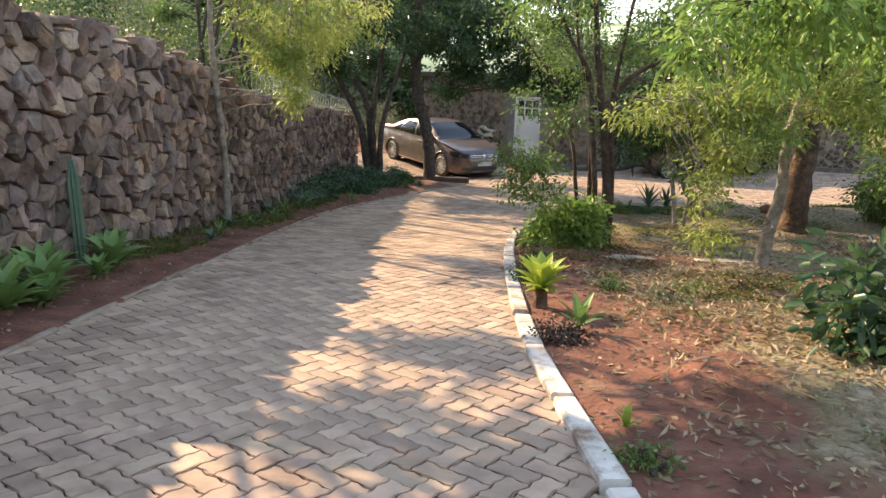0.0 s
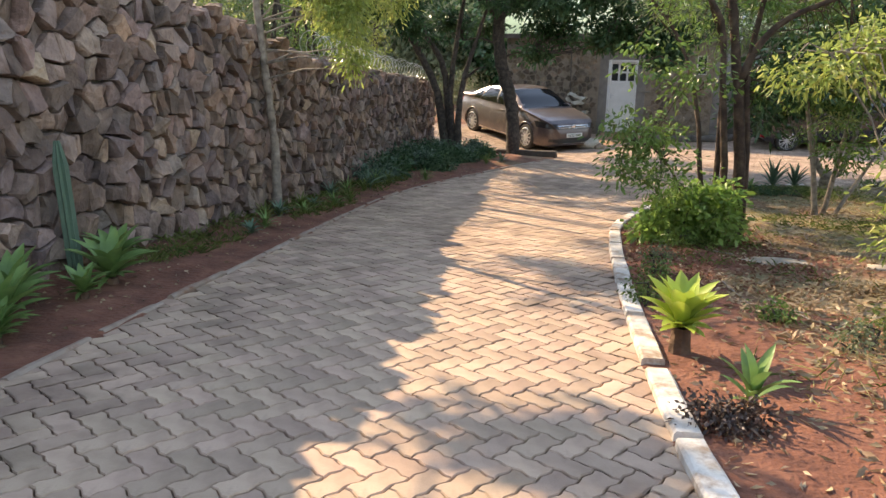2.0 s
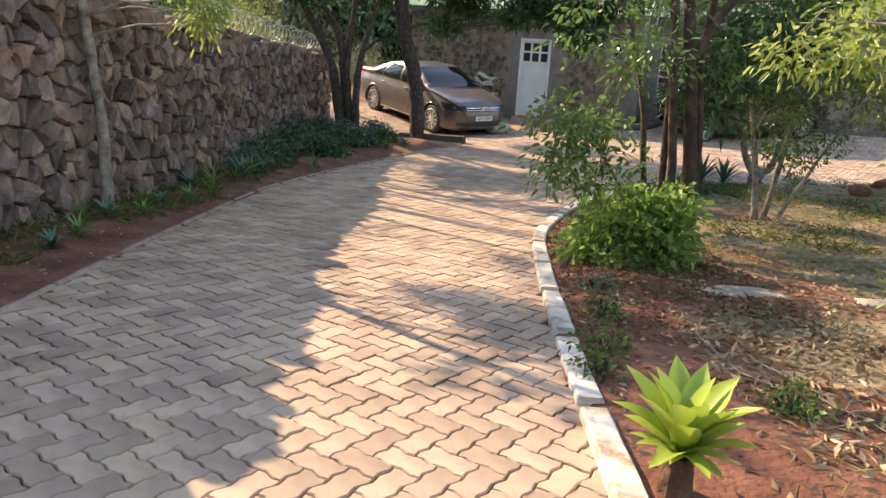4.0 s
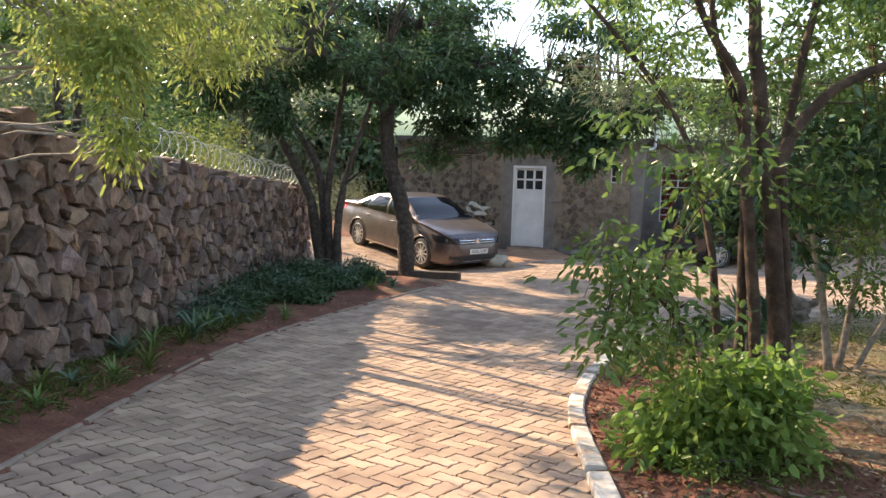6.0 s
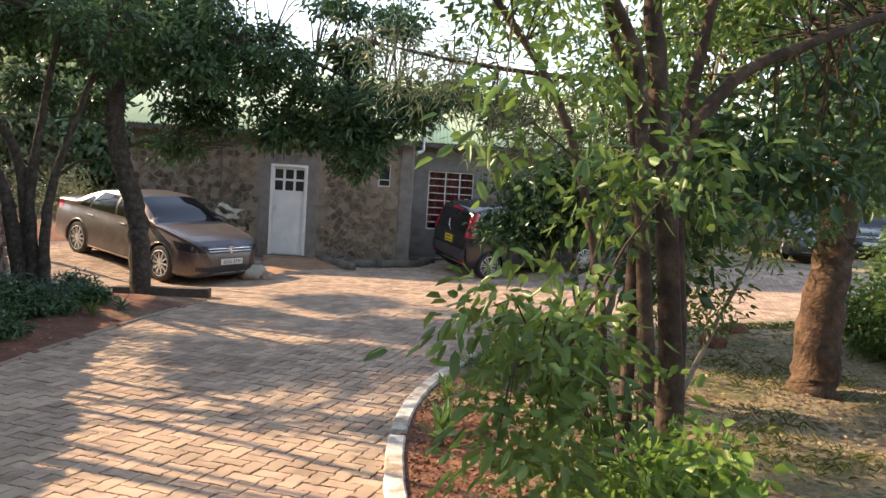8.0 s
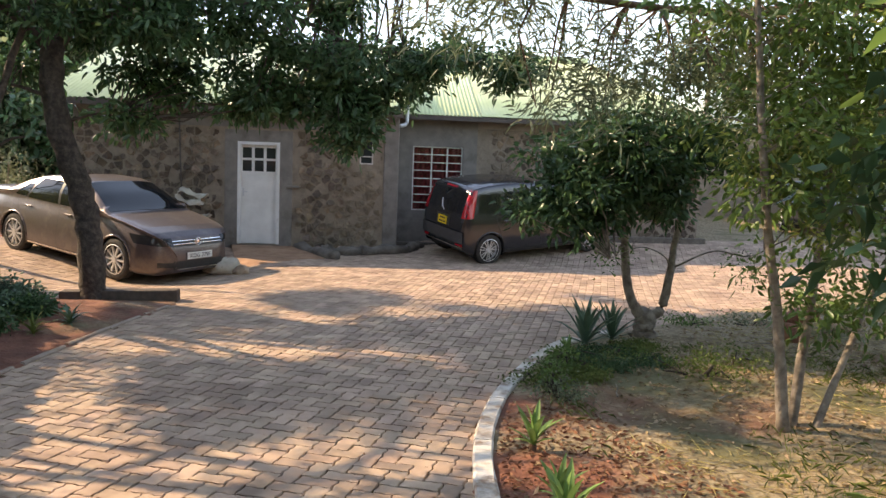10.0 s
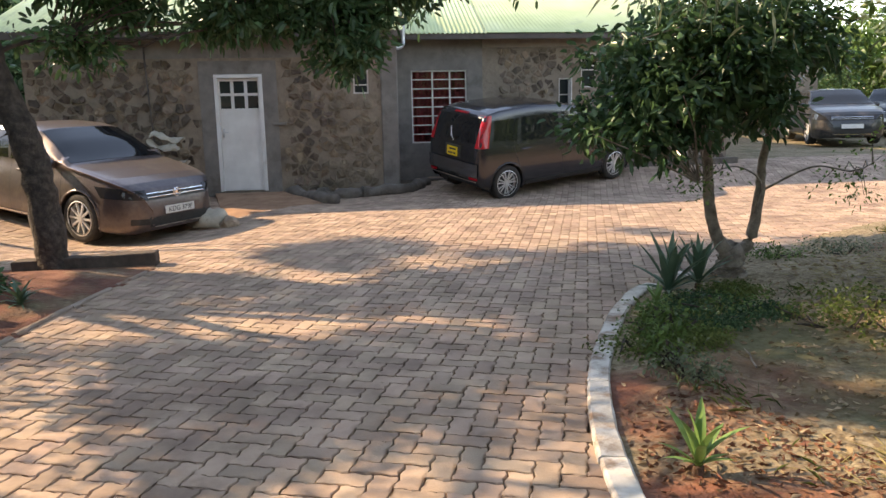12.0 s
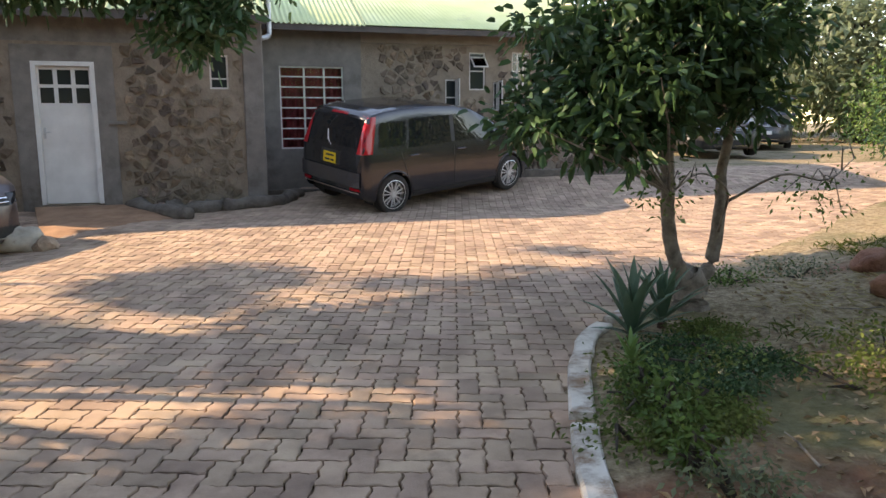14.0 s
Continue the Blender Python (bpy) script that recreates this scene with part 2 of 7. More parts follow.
def ground_mat():
    """Bare red soil that gives way to straw-coloured litter and thin grass in drifts."""
    m = mat("bed_soil", [(0.1, 0.036, 0.022), (0.18, 0.066, 0.04), (0.26, 0.11, 0.068)], 4, 0.95, bump=0.7, bump_scale=26, dist=0.03)
    t = m.node_tree
    N, L = t.nodes, t.links
    b = N["Principled BSDF"]
    base = b.inputs["Base Color"].links[0].from_socket
    co = N.new("ShaderNodeTexCoord")
    sep = N.new("ShaderNodeSeparateXYZ")
    L.new(co.outputs["Object"], sep.inputs[0])
    n = N.new("ShaderNodeTexNoise")
    n.inputs["Scale"].default_value, n.inputs["Detail"].default_value = 0.7, 9
    L.new(co.outputs["Object"], n.inputs["Vector"])
    # how far a spot lies from the drive, to the bed's side
    far = N.new("ShaderNodeMapRange")
    far.inputs[1].default_value, far.inputs[2].default_value, far.inputs[3].default_value, far.inputs[4].default_value = 0.3, 3.5, -0.12, 0.3
    L.new(sep.outputs[0], far.inputs[0])
    add = N.new("ShaderNodeMath")
    L.new(n.outputs["Fac"], add.inputs[0])
    L.new(far.outputs[0], add.inputs[1])
    fac = N.new("ShaderNodeMapRange")
    fac.inputs[1].default_value, fac.inputs[2].default_value = 0.5, 0.62
    L.new(add.outputs[0], fac.inputs[0])
    n2 = N.new("ShaderNodeTexNoise")
    n2.inputs["Scale"].default_value, n2.inputs["Detail"].default_value, n2.inputs["Roughness"].default_value = 14, 8, 0.75
    L.new(co.outputs["Object"], n2.inputs["Vector"])
    litter = N.new("ShaderNodeValToRGB")
    el = litter.color_ramp.elements
    el[0].position, el[0].color = 0.34, (0.1, 0.067, 0.037, 1)
    el[1].position, el[1].color = 0.5, (0.26, 0.195, 0.118, 1)
    el.new(0.62).color = (0.38, 0.31, 0.2, 1)
    L.new(n2.outputs["Fac"], litter.inputs["Fac"])
    n3 = N.new("ShaderNodeTexNoise")
    n3.inputs["Scale"].default_value, n3.inputs["Detail"].default_value = 1.1, 6
    L.new(co.outputs["Object"], n3.inputs["Vector"])
    gf = N.new("ShaderNodeMapRange")
    gf.inputs[1].default_value, gf.inputs[2].default_value, gf.inputs[4].default_value = 0.5, 0.64, 0.75
    L.new(n3.outputs["Fac"], gf.inputs[0])
    gm = N.new("ShaderNodeMix")
    gm.data_type = "RGBA"
    gm.inputs["B"].default_value = (0.095, 0.1, 0.038, 1)
    L.new(gf.outputs[0], gm.inputs["Factor"])
    L.new(litter.outputs[0], gm.inputs["A"])
    mx = N.new("ShaderNodeMix")
    mx.data_type = "RGBA"
    L.new(fac.outputs[0], mx.inputs["Factor"])
    L.new(base, mx.inputs["A"])
    L.new(gm.outputs["Result"], mx.inputs["B"])
    L.new(mx.outputs["Result"], b.inputs["Base Color"])
    return m


BED = ground_mat()


# ---------------------------------------------------------------- builders
def smooth(x, a, b):
    t = np.clip((np.asarray(x, float) - a) / (b - a), 0, 1)
    return t * t * (3 - 2 * t)


def mesh_of(name, verts, faces, material, shade=False):
    me = bpy.data.meshes.new(name)
    me.from_pydata([tuple(map(float, v)) for v in verts], [], [tuple(map(int, f)) for f in faces])
    if material:
        me.materials.append(material)
    me.shade_smooth() if shade else me.shade_flat()
    return me


def piece(name, verts, faces, material, parent=None, label="", shade=False, kind=""):
    ob = new(name, mesh_of(name, verts, faces, material, shade))
    ob.parent = parent
    return tagged(ob, label, kind=kind)


def part(name, bm, material, parent=None, label="", shade=False):
    me = bpy.data.meshes.new(name)
    bm.to_mesh(me)
    bm.free()
    me.materials.append(material)
    if shade:
        me.shade_smooth()
    ob = new(name, me)
    ob.parent = parent
    return tagged(ob, label)


def thing(name, m=None, label="", category="", group="", kind=""):
    ob = new(name)
    ob.empty_display_size = 0.1
    if m is not None:
        ob.matrix_world = m
    return tagged(ob, label, category, group, kind)


def box(bm, x0, x1, y0, y1, z0, z1, bevel=0.0):
    r = bmesh.ops.create_cube(bm, size=1, matrix=Matrix.Translation(((x0 + x1) / 2, (y0 + y1) / 2, (z0 + z1) / 2)) @ Matrix.Diagonal((x1 - x0, y1 - y0, z1 - z0, 1)))
    if bevel:
        es = list({e for v in r["verts"] for e in v.link_edges})
        bmesh.ops.bevel(bm, geom=es, offset=bevel, segments=2, affect="EDGES", profile=0.5)
    return bm


def boxed(name, dims, material, parent=None, label="", bevel=0.0):
    return part(name, box(bmesh.new(), *dims, bevel), material, parent, label)


def tube(points, radii, sides=8, wob=0.0, seed=0):
    """Verts and faces of a tapered tube along a polyline, with closed ends."""
    P = [Vector(p) for p in points]
    r = random.Random(seed)
    verts, faces, up = [], [], Vector((0.13, 0.31, 0.94))
    for i, p in enumerate(P):
        d = (P[min(i + 1, len(P) - 1)] - P[max(i - 1, 0)]).normalized()
        a = d.cross(up if abs(d.dot(up)) < 0.9 else Vector((1, 0, 0))).normalized()
        b = d.cross(a)
        for k in range(sides):
            w = 2 * math.pi * k / sides
            q = float(radii[i]) * (1 + wob * (r.random() - 0.5))
            verts.append(p + q * (math.cos(w) * a + math.sin(w) * b))
    n = len(P)
    for i in range(n - 1):
        for k in range(sides):
            k2 = (k + 1) % sides
            faces.append((i * sides + k, i * sides + k2, (i + 1) * sides + k2, (i + 1) * sides + k))
    faces.append(tuple(range(sides))[::-1])
    faces.append(tuple((n - 1) * sides + k for k in range(sides)))
    return verts, faces


def curve_points(points, n=5, jitter=0.0, seed=0):
    """A smooth run through control points (Catmull-Rom), with a little wander."""
    r = random.Random(seed)
    P = [Vector(p) for p in points]
    P = [2 * P[0] - P[1]] + P + [2 * P[-1] - P[-2]]
    out = []
    for i in range(1, len(P) - 2):
        for k in range(n):
            t = k / n
            a, b, c, d = P[i - 1], P[i], P[i + 1], P[i + 2]
            q = 0.5 * (2 * b + (c - a) * t + (2 * a - 5 * b + 4 * c - d) * t * t + (3 * b - a - 3 * c + d) * t ** 3)
            out.append(q + Vector((r.uniform(-1, 1), r.uniform(-1, 1), 0)) * jitter)
    out.append(P[-2])
    return out


def join(lists):
    V, F = [], []
    for v, f in lists:
        o = len(V)
        V.extend(v)
        F.extend(tuple(i + o for i in q) for q in f)
    return V, F


def mesh_arrays(name, V, F, material, parent=None, label="", kind=""):
    """A mesh object from numpy arrays of quads or triangles, quick for many faces."""
    me = bpy.data.meshes.new(name)
    V, F = np.asarray(V, np.float32), np.asarray(F, np.int32)
    me.vertices.add(len(V))
    me.vertices.foreach_set("co", V.ravel())
    me.loops.add(F.size)
    me.loops.foreach_set("vertex_index", F.ravel())
    me.polygons.add(len(F))
    me.polygons.foreach_set("loop_start", np.arange(0, F.size, F.shape[1], dtype=np.int32))
    me.update(calc_edges=True)
    me.materials.append(material)
    ob = new(name, me)
    ob.parent = parent
    return tagged(ob, label, kind=kind)


def leaf_arrays(centers, along, length, width, r, fold=0.25, droop=0.15, oval=False):
    """One folded leaf for each centre, a lozenge or an oval one; along is its way from stalk to tip."""
    n = len(centers)
    a = along / (np.linalg.norm(along, axis=1, keepdims=True) + 1e-9)
    side = np.cross(a, r.normal(size=(n, 3)))
    side /= np.linalg.norm(side, axis=1, keepdims=True) + 1e-9
    nor = np.cross(side, a)
    L = (length * r.uniform(0.6, 1.3, n))[:, None]
    W = (width * r.uniform(0.6, 1.3, n))[:, None]
    base = centers
    tip = centers + a * L - np.array([0, 0, 1]) * L * droop
    mid = centers + a * L * 0.45
    l = mid + side * W * 0.5 + nor * W * fold
    q = mid - side * W * 0.5 + nor * W * fold
    if oval:
        low, high = centers + a * L * 0.22, centers + a * L * 0.68 - np.array([0, 0, 1]) * L * droop * 0.45
        s1, s2 = side * W * 0.42 + nor * W * fold, side * W * 0.44 + nor * W * fold
        t1, t2 = -side * W * 0.42 + nor * W * fold, -side * W * 0.44 + nor * W * fold
        V = np.stack([base, low + s1, high + s2, tip, high + t2, low + t1], 1).reshape(-1, 3)
        i = np.arange(n)[:, None] * 6
        return V, np.concatenate([i + [0, 1, 2, 3], i + [0, 3, 4, 5]], 1).reshape(-1, 4)
    V = np.stack([base, l, tip, q], 1).reshape(-1, 3)
    i = np.arange(n)[:, None] * 4
    F = np.concatenate([i + [0, 1, 2], i + [0, 2, 3]], 1).reshape(-1, 3)
    return V, F


# ---------------------------------------------------------------- plan
GY = [-60, -8, 0, 4, 8, 12, 16, 20, 24, 28, 34, 60, 400]
GZ = [2.5, 0.32, 0.0, -0.145, -0.304, -0.567, -0.611, -0.573, -0.48, -0.43, -0.38, -0.1, 1.0]
HO = np.array([-0.16, 24.9])
HU = np.array([math.cos(radians(-13)), math.sin(radians(-13))])   # along the house front
HN = np.array([math.sin(radians(-13)), -math.cos(radians(-13))])  # out of the house front


def level(x, y):
    """Height of the paved surface."""
    x, y = np.asarray(x, float), np.asarray(y, float)
    z = sum(np.interp(y + d, GY, GZ) for d in (-1.2, -0.6, 0, 0.6, 1.2)) / 5
    u = (x - HO[0]) * HU[0] + (y - HO[1]) * HU[1]
    o = (x - HO[0]) * HN[0] + (y - HO[1]) * HN[1]
    z = z + 0.3 * smooth(o, 1.6, -1.2) * smooth(u, 2.0, 6.5) + 0.012 * np.clip(x - 8, 0, 20)
    z = z - 0.2 * np.exp(-((x + 1.9) ** 2 + (y - 21.9) ** 2) / 2.5) + 0.1 * np.exp(-((x + 4.6) ** 2 + (y - 24) ** 2) / 3.0)
    return z


LEFT = [(-2.75, -9), (-2.85, 1), (-2.93, 3.8), (-3.0, 5.2), (-3.08, 7.5), (-3.25, 9.7), (-3.38, 11.6), (-3.3, 13.0), (-2.85, 14.9), (-2.35, 16.3), (-1.8, 17.7), (-1.3, 18.8)]
RIGHT = [(1.6, -9), (0.85, 0), (0.41, 2.76), (0.11, 4.74), (-0.03, 6.5), (-0.1, 8.0), (-0.12, 9.5), (-0.1, 10.6), (0.02, 11.5), (0.3, 12.6), (0.66, 13.5), (1.15, 14.35),
         (1.72, 15.1), (2.2, 15.65), (2.85, 16.15), (5.0, 17.0), (6.54, 17.6), (8.5, 18.2), (10.3, 18.9), (18, 21.5), (30, 24.5)]
PAVED = np.array(LEFT + [(-1.27, 19.15), (-2.6, 19.45), (-8.5, 19.6), (-9.5, 27), (10, 27), (32, 34)] + RIGHT[::-1])


def inside(x, y, poly):
    x, y = np.asarray(x, float), np.asarray(y, float)
    hit = np.zeros(x.shape, bool)
    for (x0, y0), (x1, y1) in zip(poly, np.roll(poly, -1, 0)):
        c = (y0 > y) != (y1 > y)
        hit ^= c & (x < (x1 - x0) * (y - y0) / (y1 - y0 + 1e-12) + x0)
    return hit


def edge_distance(x, y, poly):
    d = np.full(np.shape(x), 1e9)
    for (x0, y0), (x1, y1) in zip(poly, np.roll(poly, -1, 0)):
        dx, dy = x1 - x0, y1 - y0
        t = np.clip(((x - x0) * dx + (y - y0) * dy) / (dx * dx + dy * dy), 0, 1)
        d = np.minimum(d, np.hypot(x - x0 - t * dx, y - y0 - t * dy))
    return d


def bumps(x, y):
    return 0.03 * np.sin(2.1 * x + 0.7 * y) * np.cos(1.3 * y - 0.6 * x) + 0.02 * np.sin(5.3 * x + 1.0) * np.sin(4.7 * y) + 0.008 * np.sin(13 * x + 3 * y) * np.sin(11 * y)


def earth(x, y):
    """Height of the unpaved ground."""
    x, y = np.asarray(x, float), np.asarray(y, float)
    d = edge_distance(x, y, PAVED)
    z = level(x, y) + 0.01 + (0.035 + bumps(x, y)) * smooth(d, 0.0, 0.7)
    z = z + 0.11 * np.exp(-(((x - 1.6) / 0.66) ** 2 + ((y - 4.15) / 0.46) ** 2) ** 4) * (1 + 0.5 * bumps(3 * x, 3 * y) / 0.03 * 0.3)       # trodden mound
    z = z + 0.16 * smooth(d, 0.4, 1.6) * smooth(x, 4.0, 6.0) * smooth(y, 13.5, 15.5)         # bank behind the small tree
    return z


def at_earth(x, y):
    return float(earth(np.array([x]), np.array([y]))[0])


def at_level(x, y):
    return float(level(np.array([x]), np.array([y]))[0])


# ---------------------------------------------------------------- ground and edges
def axis(lo, hi, step, reach):
    a = list(np.arange(lo, hi + step / 2, step))
    s = step
    left, right = [lo], [hi]
    while right[-1] < reach:
        s *= 1.25
        right.append(right[-1] + s)
        left.append(left[-1] - s)
    return np.array(left[:0:-1] + a + right[1:])


gx, gy = axis(-5, 9, 0.09, 2500), axis(1, 21, 0.09, 2500)
X, Y = np.meshgrid(gx, gy)
pav = inside(X, Y, PAVED)
Z = np.where(pav, level(X, Y) - 0.05, earth(X, Y))
Z = Z - 0.2 * smooth(np.hypot(X, Y - 10), 40, 70)
nx, ny = len(gx), len(gy)
I = np.arange(nx * ny).reshape(ny, nx)
F = np.stack([I[:-1, :-1], I[:-1, 1:], I[1:, 1:], I[1:, :-1]], -1).reshape(-1, 4)
ground = mesh_arrays("ground", np.stack([X, Y, Z], -1).reshape(-1, 3), F, BED)
ground.data.shade_smooth()
tagged(ground, "bare red soil with straw litter and thin grass", "ground", kind="structure")


def resample(poly, step):
    out = [np.array(poly[0], float)]
    for a, b in zip(poly, poly[1:]):
        a, b = np.array(a, float), np.array(b, float)
        n = max(1, int(np.linalg.norm(b - a) / step))
        out += [a + (b - a) * k / n for k in range(1, n + 1)]
    return np.array(out)


def kerb_run(name, line, length, width, height, side, material, y_lo, y_hi, label, gap=0.012, seed=1):
    """A run of kerb blocks along a line, each its own piece; side is +1 where they stand to the right of the way."""
    r = random.Random(seed)
    top = thing(name, None, label, "kerb", kind="structure")
    pts = [p for p in resample(curve2(line), 0.05)]
    pts = [p for p in pts if y_lo <= p[1] <= y_hi]
    run, start = 0.0, 0
    for i in range(1, len(pts)):
        run += np.linalg.norm(pts[i] - pts[i - 1])
        if run >= length * r.uniform(0.92, 1.06) or i == len(pts) - 1:
            seg = pts[start:i + 1][::3] if i - start > 6 else pts[start:i + 1]
            if len(seg) >= 2:
                dz = r.uniform(-0.006, 0.008)
                verts, faces, m = [], [], len(seg)
                shift = r.uniform(-0.006, 0.006)
                for k, p in enumerate(seg):
                    d = seg[min(k + 1, m - 1)] - seg[max(k - 1, 0)]
                    d = d / (np.linalg.norm(d) + 1e-9)
                    if k == 0:
                        p = p + d * gap / 2
                    if k == m - 1:
                        p = p - d * gap / 2
                    q = np.array([d[1], -d[0]]) * side
                    z = at_level(*p) + dz
                    b = 0.012
                    for off, zz in ((0, z - 0.1), (0, z + height - b), (b, z + height), (width - b, z + height), (width, z + height - b), (width, z - 0.1)):
                        jit = r.uniform(-0.0025, 0.0025)
                        verts.append((*(p + q * (off + shift + jit)), zz + jit))
                for k in range(m - 1):
                    for j in range(5):
                        f = (k * 6 + j, k * 6 + j + 1, k * 6 + j + 7, k * 6 + j + 6)
                        faces.append(f if side > 0 else f[::-1])
                faces += [tuple(range(6))[::-1], tuple((m - 1) * 6 + j for j in range(6))]
                piece("kerb_block", verts, faces, material, top)
            run, start = 0.0, i
    return top


def curve2(line):
    return [(p.x, p.y) for p in curve_points([(x, y, 0) for x, y in line], 6)]


kerb_run("kerb_right", RIGHT, 0.95, 0.125, 0.045, 1, KERB, -3, 16.4, "worn whitewashed concrete kerb along the planted bed", seed=3)
kerb_run("kerb_left", LEFT, 0.75, 0.05, 0.02, -1, EDGE, -3, 18.85, "thin soil-stained concrete edging beside the drive", seed=5)


# ---------------------------------------------------------------- voronoi stonework
def voronoi(width, height, cell, r, jitter=0.42, stretch=1.0):
    """Cells of a jittered grid over a rectangle, each as a convex polygon."""
    nx, ny = max(1, int(round(width / (cell * stretch)))), max(1, int(round(height / cell)))
    sx, sy = width / nx, height / ny
    seeds = {}
    for i in range(-2, nx + 2):
        for j in range(-2, ny + 2):
            seeds[i, j] = np.array([(i + 0.5 + (0.5 if j % 2 else 0) + r.uniform(-jitter, jitter)) * sx, (j + 0.5 + r.uniform(-jitter, jitter)) * sy])
    for i in range(0, nx):
        for j in range(0, ny):
            c = seeds[i, j]
            poly = [np.array(q) for q in ((0, 0), (width, 0), (width, height), (0, height))]
            for a in range(-2, 3):
                for b in range(-2, 3):
                    o = seeds.get((i + a, j + b))
                    if o is None or (a == 0 and b == 0):
                        continue
                    n, h = o - c, ((o + c) / 2) @ (o - c)
                    new_poly = []
                    for p, q in zip(poly, poly[1:] + poly[:1]):
                        dp, dq = p @ n - h, q @ n - h
                        if dp <= 0:
                            new_poly.append(p)
                        if (dp < 0) != (dq < 0):
                            new_poly.append(p + (q - p) * dp / (dp - dq))
                    poly = new_poly
                    if len(poly) < 3:
                        break
                if len(poly) < 3:
                    break
            if len(poly) >= 3:
                yield c, poly


def stone_shape(c, poly, r, gap, depth, sink=0.06):
    """A rough stone over a cell: back outline, bulged shoulder and a tilted, smaller face. Gives verts (u, v, out) and faces."""
    clean = []
    for p in poly:
        if not clean or np.linalg.norm(p - clean[-1]) > 0.02:
            clean.append(p)
    if len(clean) > 3 and np.linalg.norm(clean[0] - clean[-1]) < 0.02:
        clean.pop()
    if len(clean) < 3:
        return None
    poly = []
    for p, q in zip(clean, clean[1:] + clean[:1]):
        poly.append(p)
        if np.linalg.norm(q - p) > 0.07:
            e = q - p
            poly.append(p + e * r.uniform(0.35, 0.65) + np.array([-e[1], e[0]]) * r.uniform(-0.03, 0.1))
    c = sum(poly) / len(poly)
    size = max(np.linalg.norm(p - c) for p in poly)
    if size < gap * 1.8:
        return None
    tx, ty, d = r.uniform(-0.38, 0.38), r.uniform(-0.38, 0.38), depth * r.uniform(0.2, 1.4)
    V, n = [], len(poly)
    k1, k2 = max(0.2, 1 - gap / size), max(0.15, 1 - gap / size) * r.uniform(0.82, 0.97)
    for s, base in ((k1, -sink), (k1 * 0.99, d * 0.62), (k2, d)):
        for p in poly:
            q = c + (p - c) * s * (1 + (r.uniform(-0.09, 0.07) if base > 0 else 0))
            e = (q - c)
            V.append((q[0], q[1], base + (tx * e[0] + ty * e[1] + r.uniform(-0.012, 0.012) if base > 0 else 0)))
    V.append((c[0] + r.uniform(-0.25, 0.25) * size, c[1] + r.uniform(-0.25, 0.25) * size, d * r.uniform(0.95, 1.2)))
    F = []
    for lvl in (0, 1):
        for i in range(n):
            j = (i + 1) % n
            F.append((lvl * n + i, lvl * n + j, lvl * n + n + j, lvl * n + n + i))
    F += [(2 * n + i, 2 * n + (i + 1) % n, 3 * n) for i in range(n)]
    return V, F


# ---------------------------------------------------------------- boundary wall of rubble
WALL_Y = [-9, 4, 6, 7.5, 9, 10, 11.2, 12.5, 13.5, 16, 18.3, 21.5]
WALL_TOP = [2.25, 2.1, 2.06, 2.04, 1.9, 1.72, 1.56, 1.48, 1.36, 1.27, 1.12, 1.02]
WALL_X = [-4.15, -4.15, -4.15, -4.17, -4.2, -4.22, -4.28, -4.34, -4.4, -4.55, -4.62, -4.7]


def wall_x(y):
    return float(np.interp(y, WALL_Y, WALL_X))


def wall_top(y):
    return float(np.interp(y, WALL_Y, WALL_TOP)) + 0.05 * math.sin(3.1 * y) * math.sin(1.7 * y + 1)


wall_left = thing("wall_left", None, "tall dry rubble boundary wall of brown and grey fieldstone", "stone wall", kind="structure")
ys = np.arange(-9, 21.51, 0.25)
V, F = [], []
for y in ys:
    x, zt, zb = wall_x(y) - 0.05, wall_top(y) - 0.1, at_level(-4, y) - 0.3
    V += [(x, y, zb), (x, y, zt), (x - 0.5, y, zt), (x - 0.5, y, zb)]
for i in range(len(ys) - 1):
    for j in range(4):
        F.append((i * 4 + j, i * 4 + (j + 1) % 4, i * 4 + 4 + (j + 1) % 4, i * 4 + 4 + j)[::-1])
F += [(0, 1, 2, 3), tuple(4 * (len(ys) - 1) + j for j in range(4))[::-1]]
piece("wall_core", V, F, GAPS, wall_left)


# ---------------------------------------------------------------- house
house = thing("house", Matrix.Translation((HO[0], HO[1], 0)) @ Matrix.Rotation(radians(-13), 4, "Z"),
              "single-storey fieldstone house with a pale green corrugated roof", "house")


def wall_with_holes(name, u0, u1, z0, z1, b0, b1, holes, material, label=""):
    """A thick wall in the house's own axes, with openings that go through it."""
    bm = bmesh.new()
    us = sorted({u0, u1, *[h[0] for h in holes], *[h[1] for h in holes]})
    for a, b in zip(us, us[1:]):
        spans, cur = [], z0
        for h in sorted((h for h in holes if h[0] <= a and h[1] >= b), key=lambda h: h[2]):
            spans.append((cur, h[2]))
            cur = h[3]
        spans.append((cur, z1))
        for lo, hi in spans:
            if hi - lo > 1e-4:
                box(bm, a, b, b0, b1, lo, hi)
    bmesh.ops.remove_doubles(bm, verts=bm.verts, dist=1e-5)
    return part(name, bm, material, house, label)


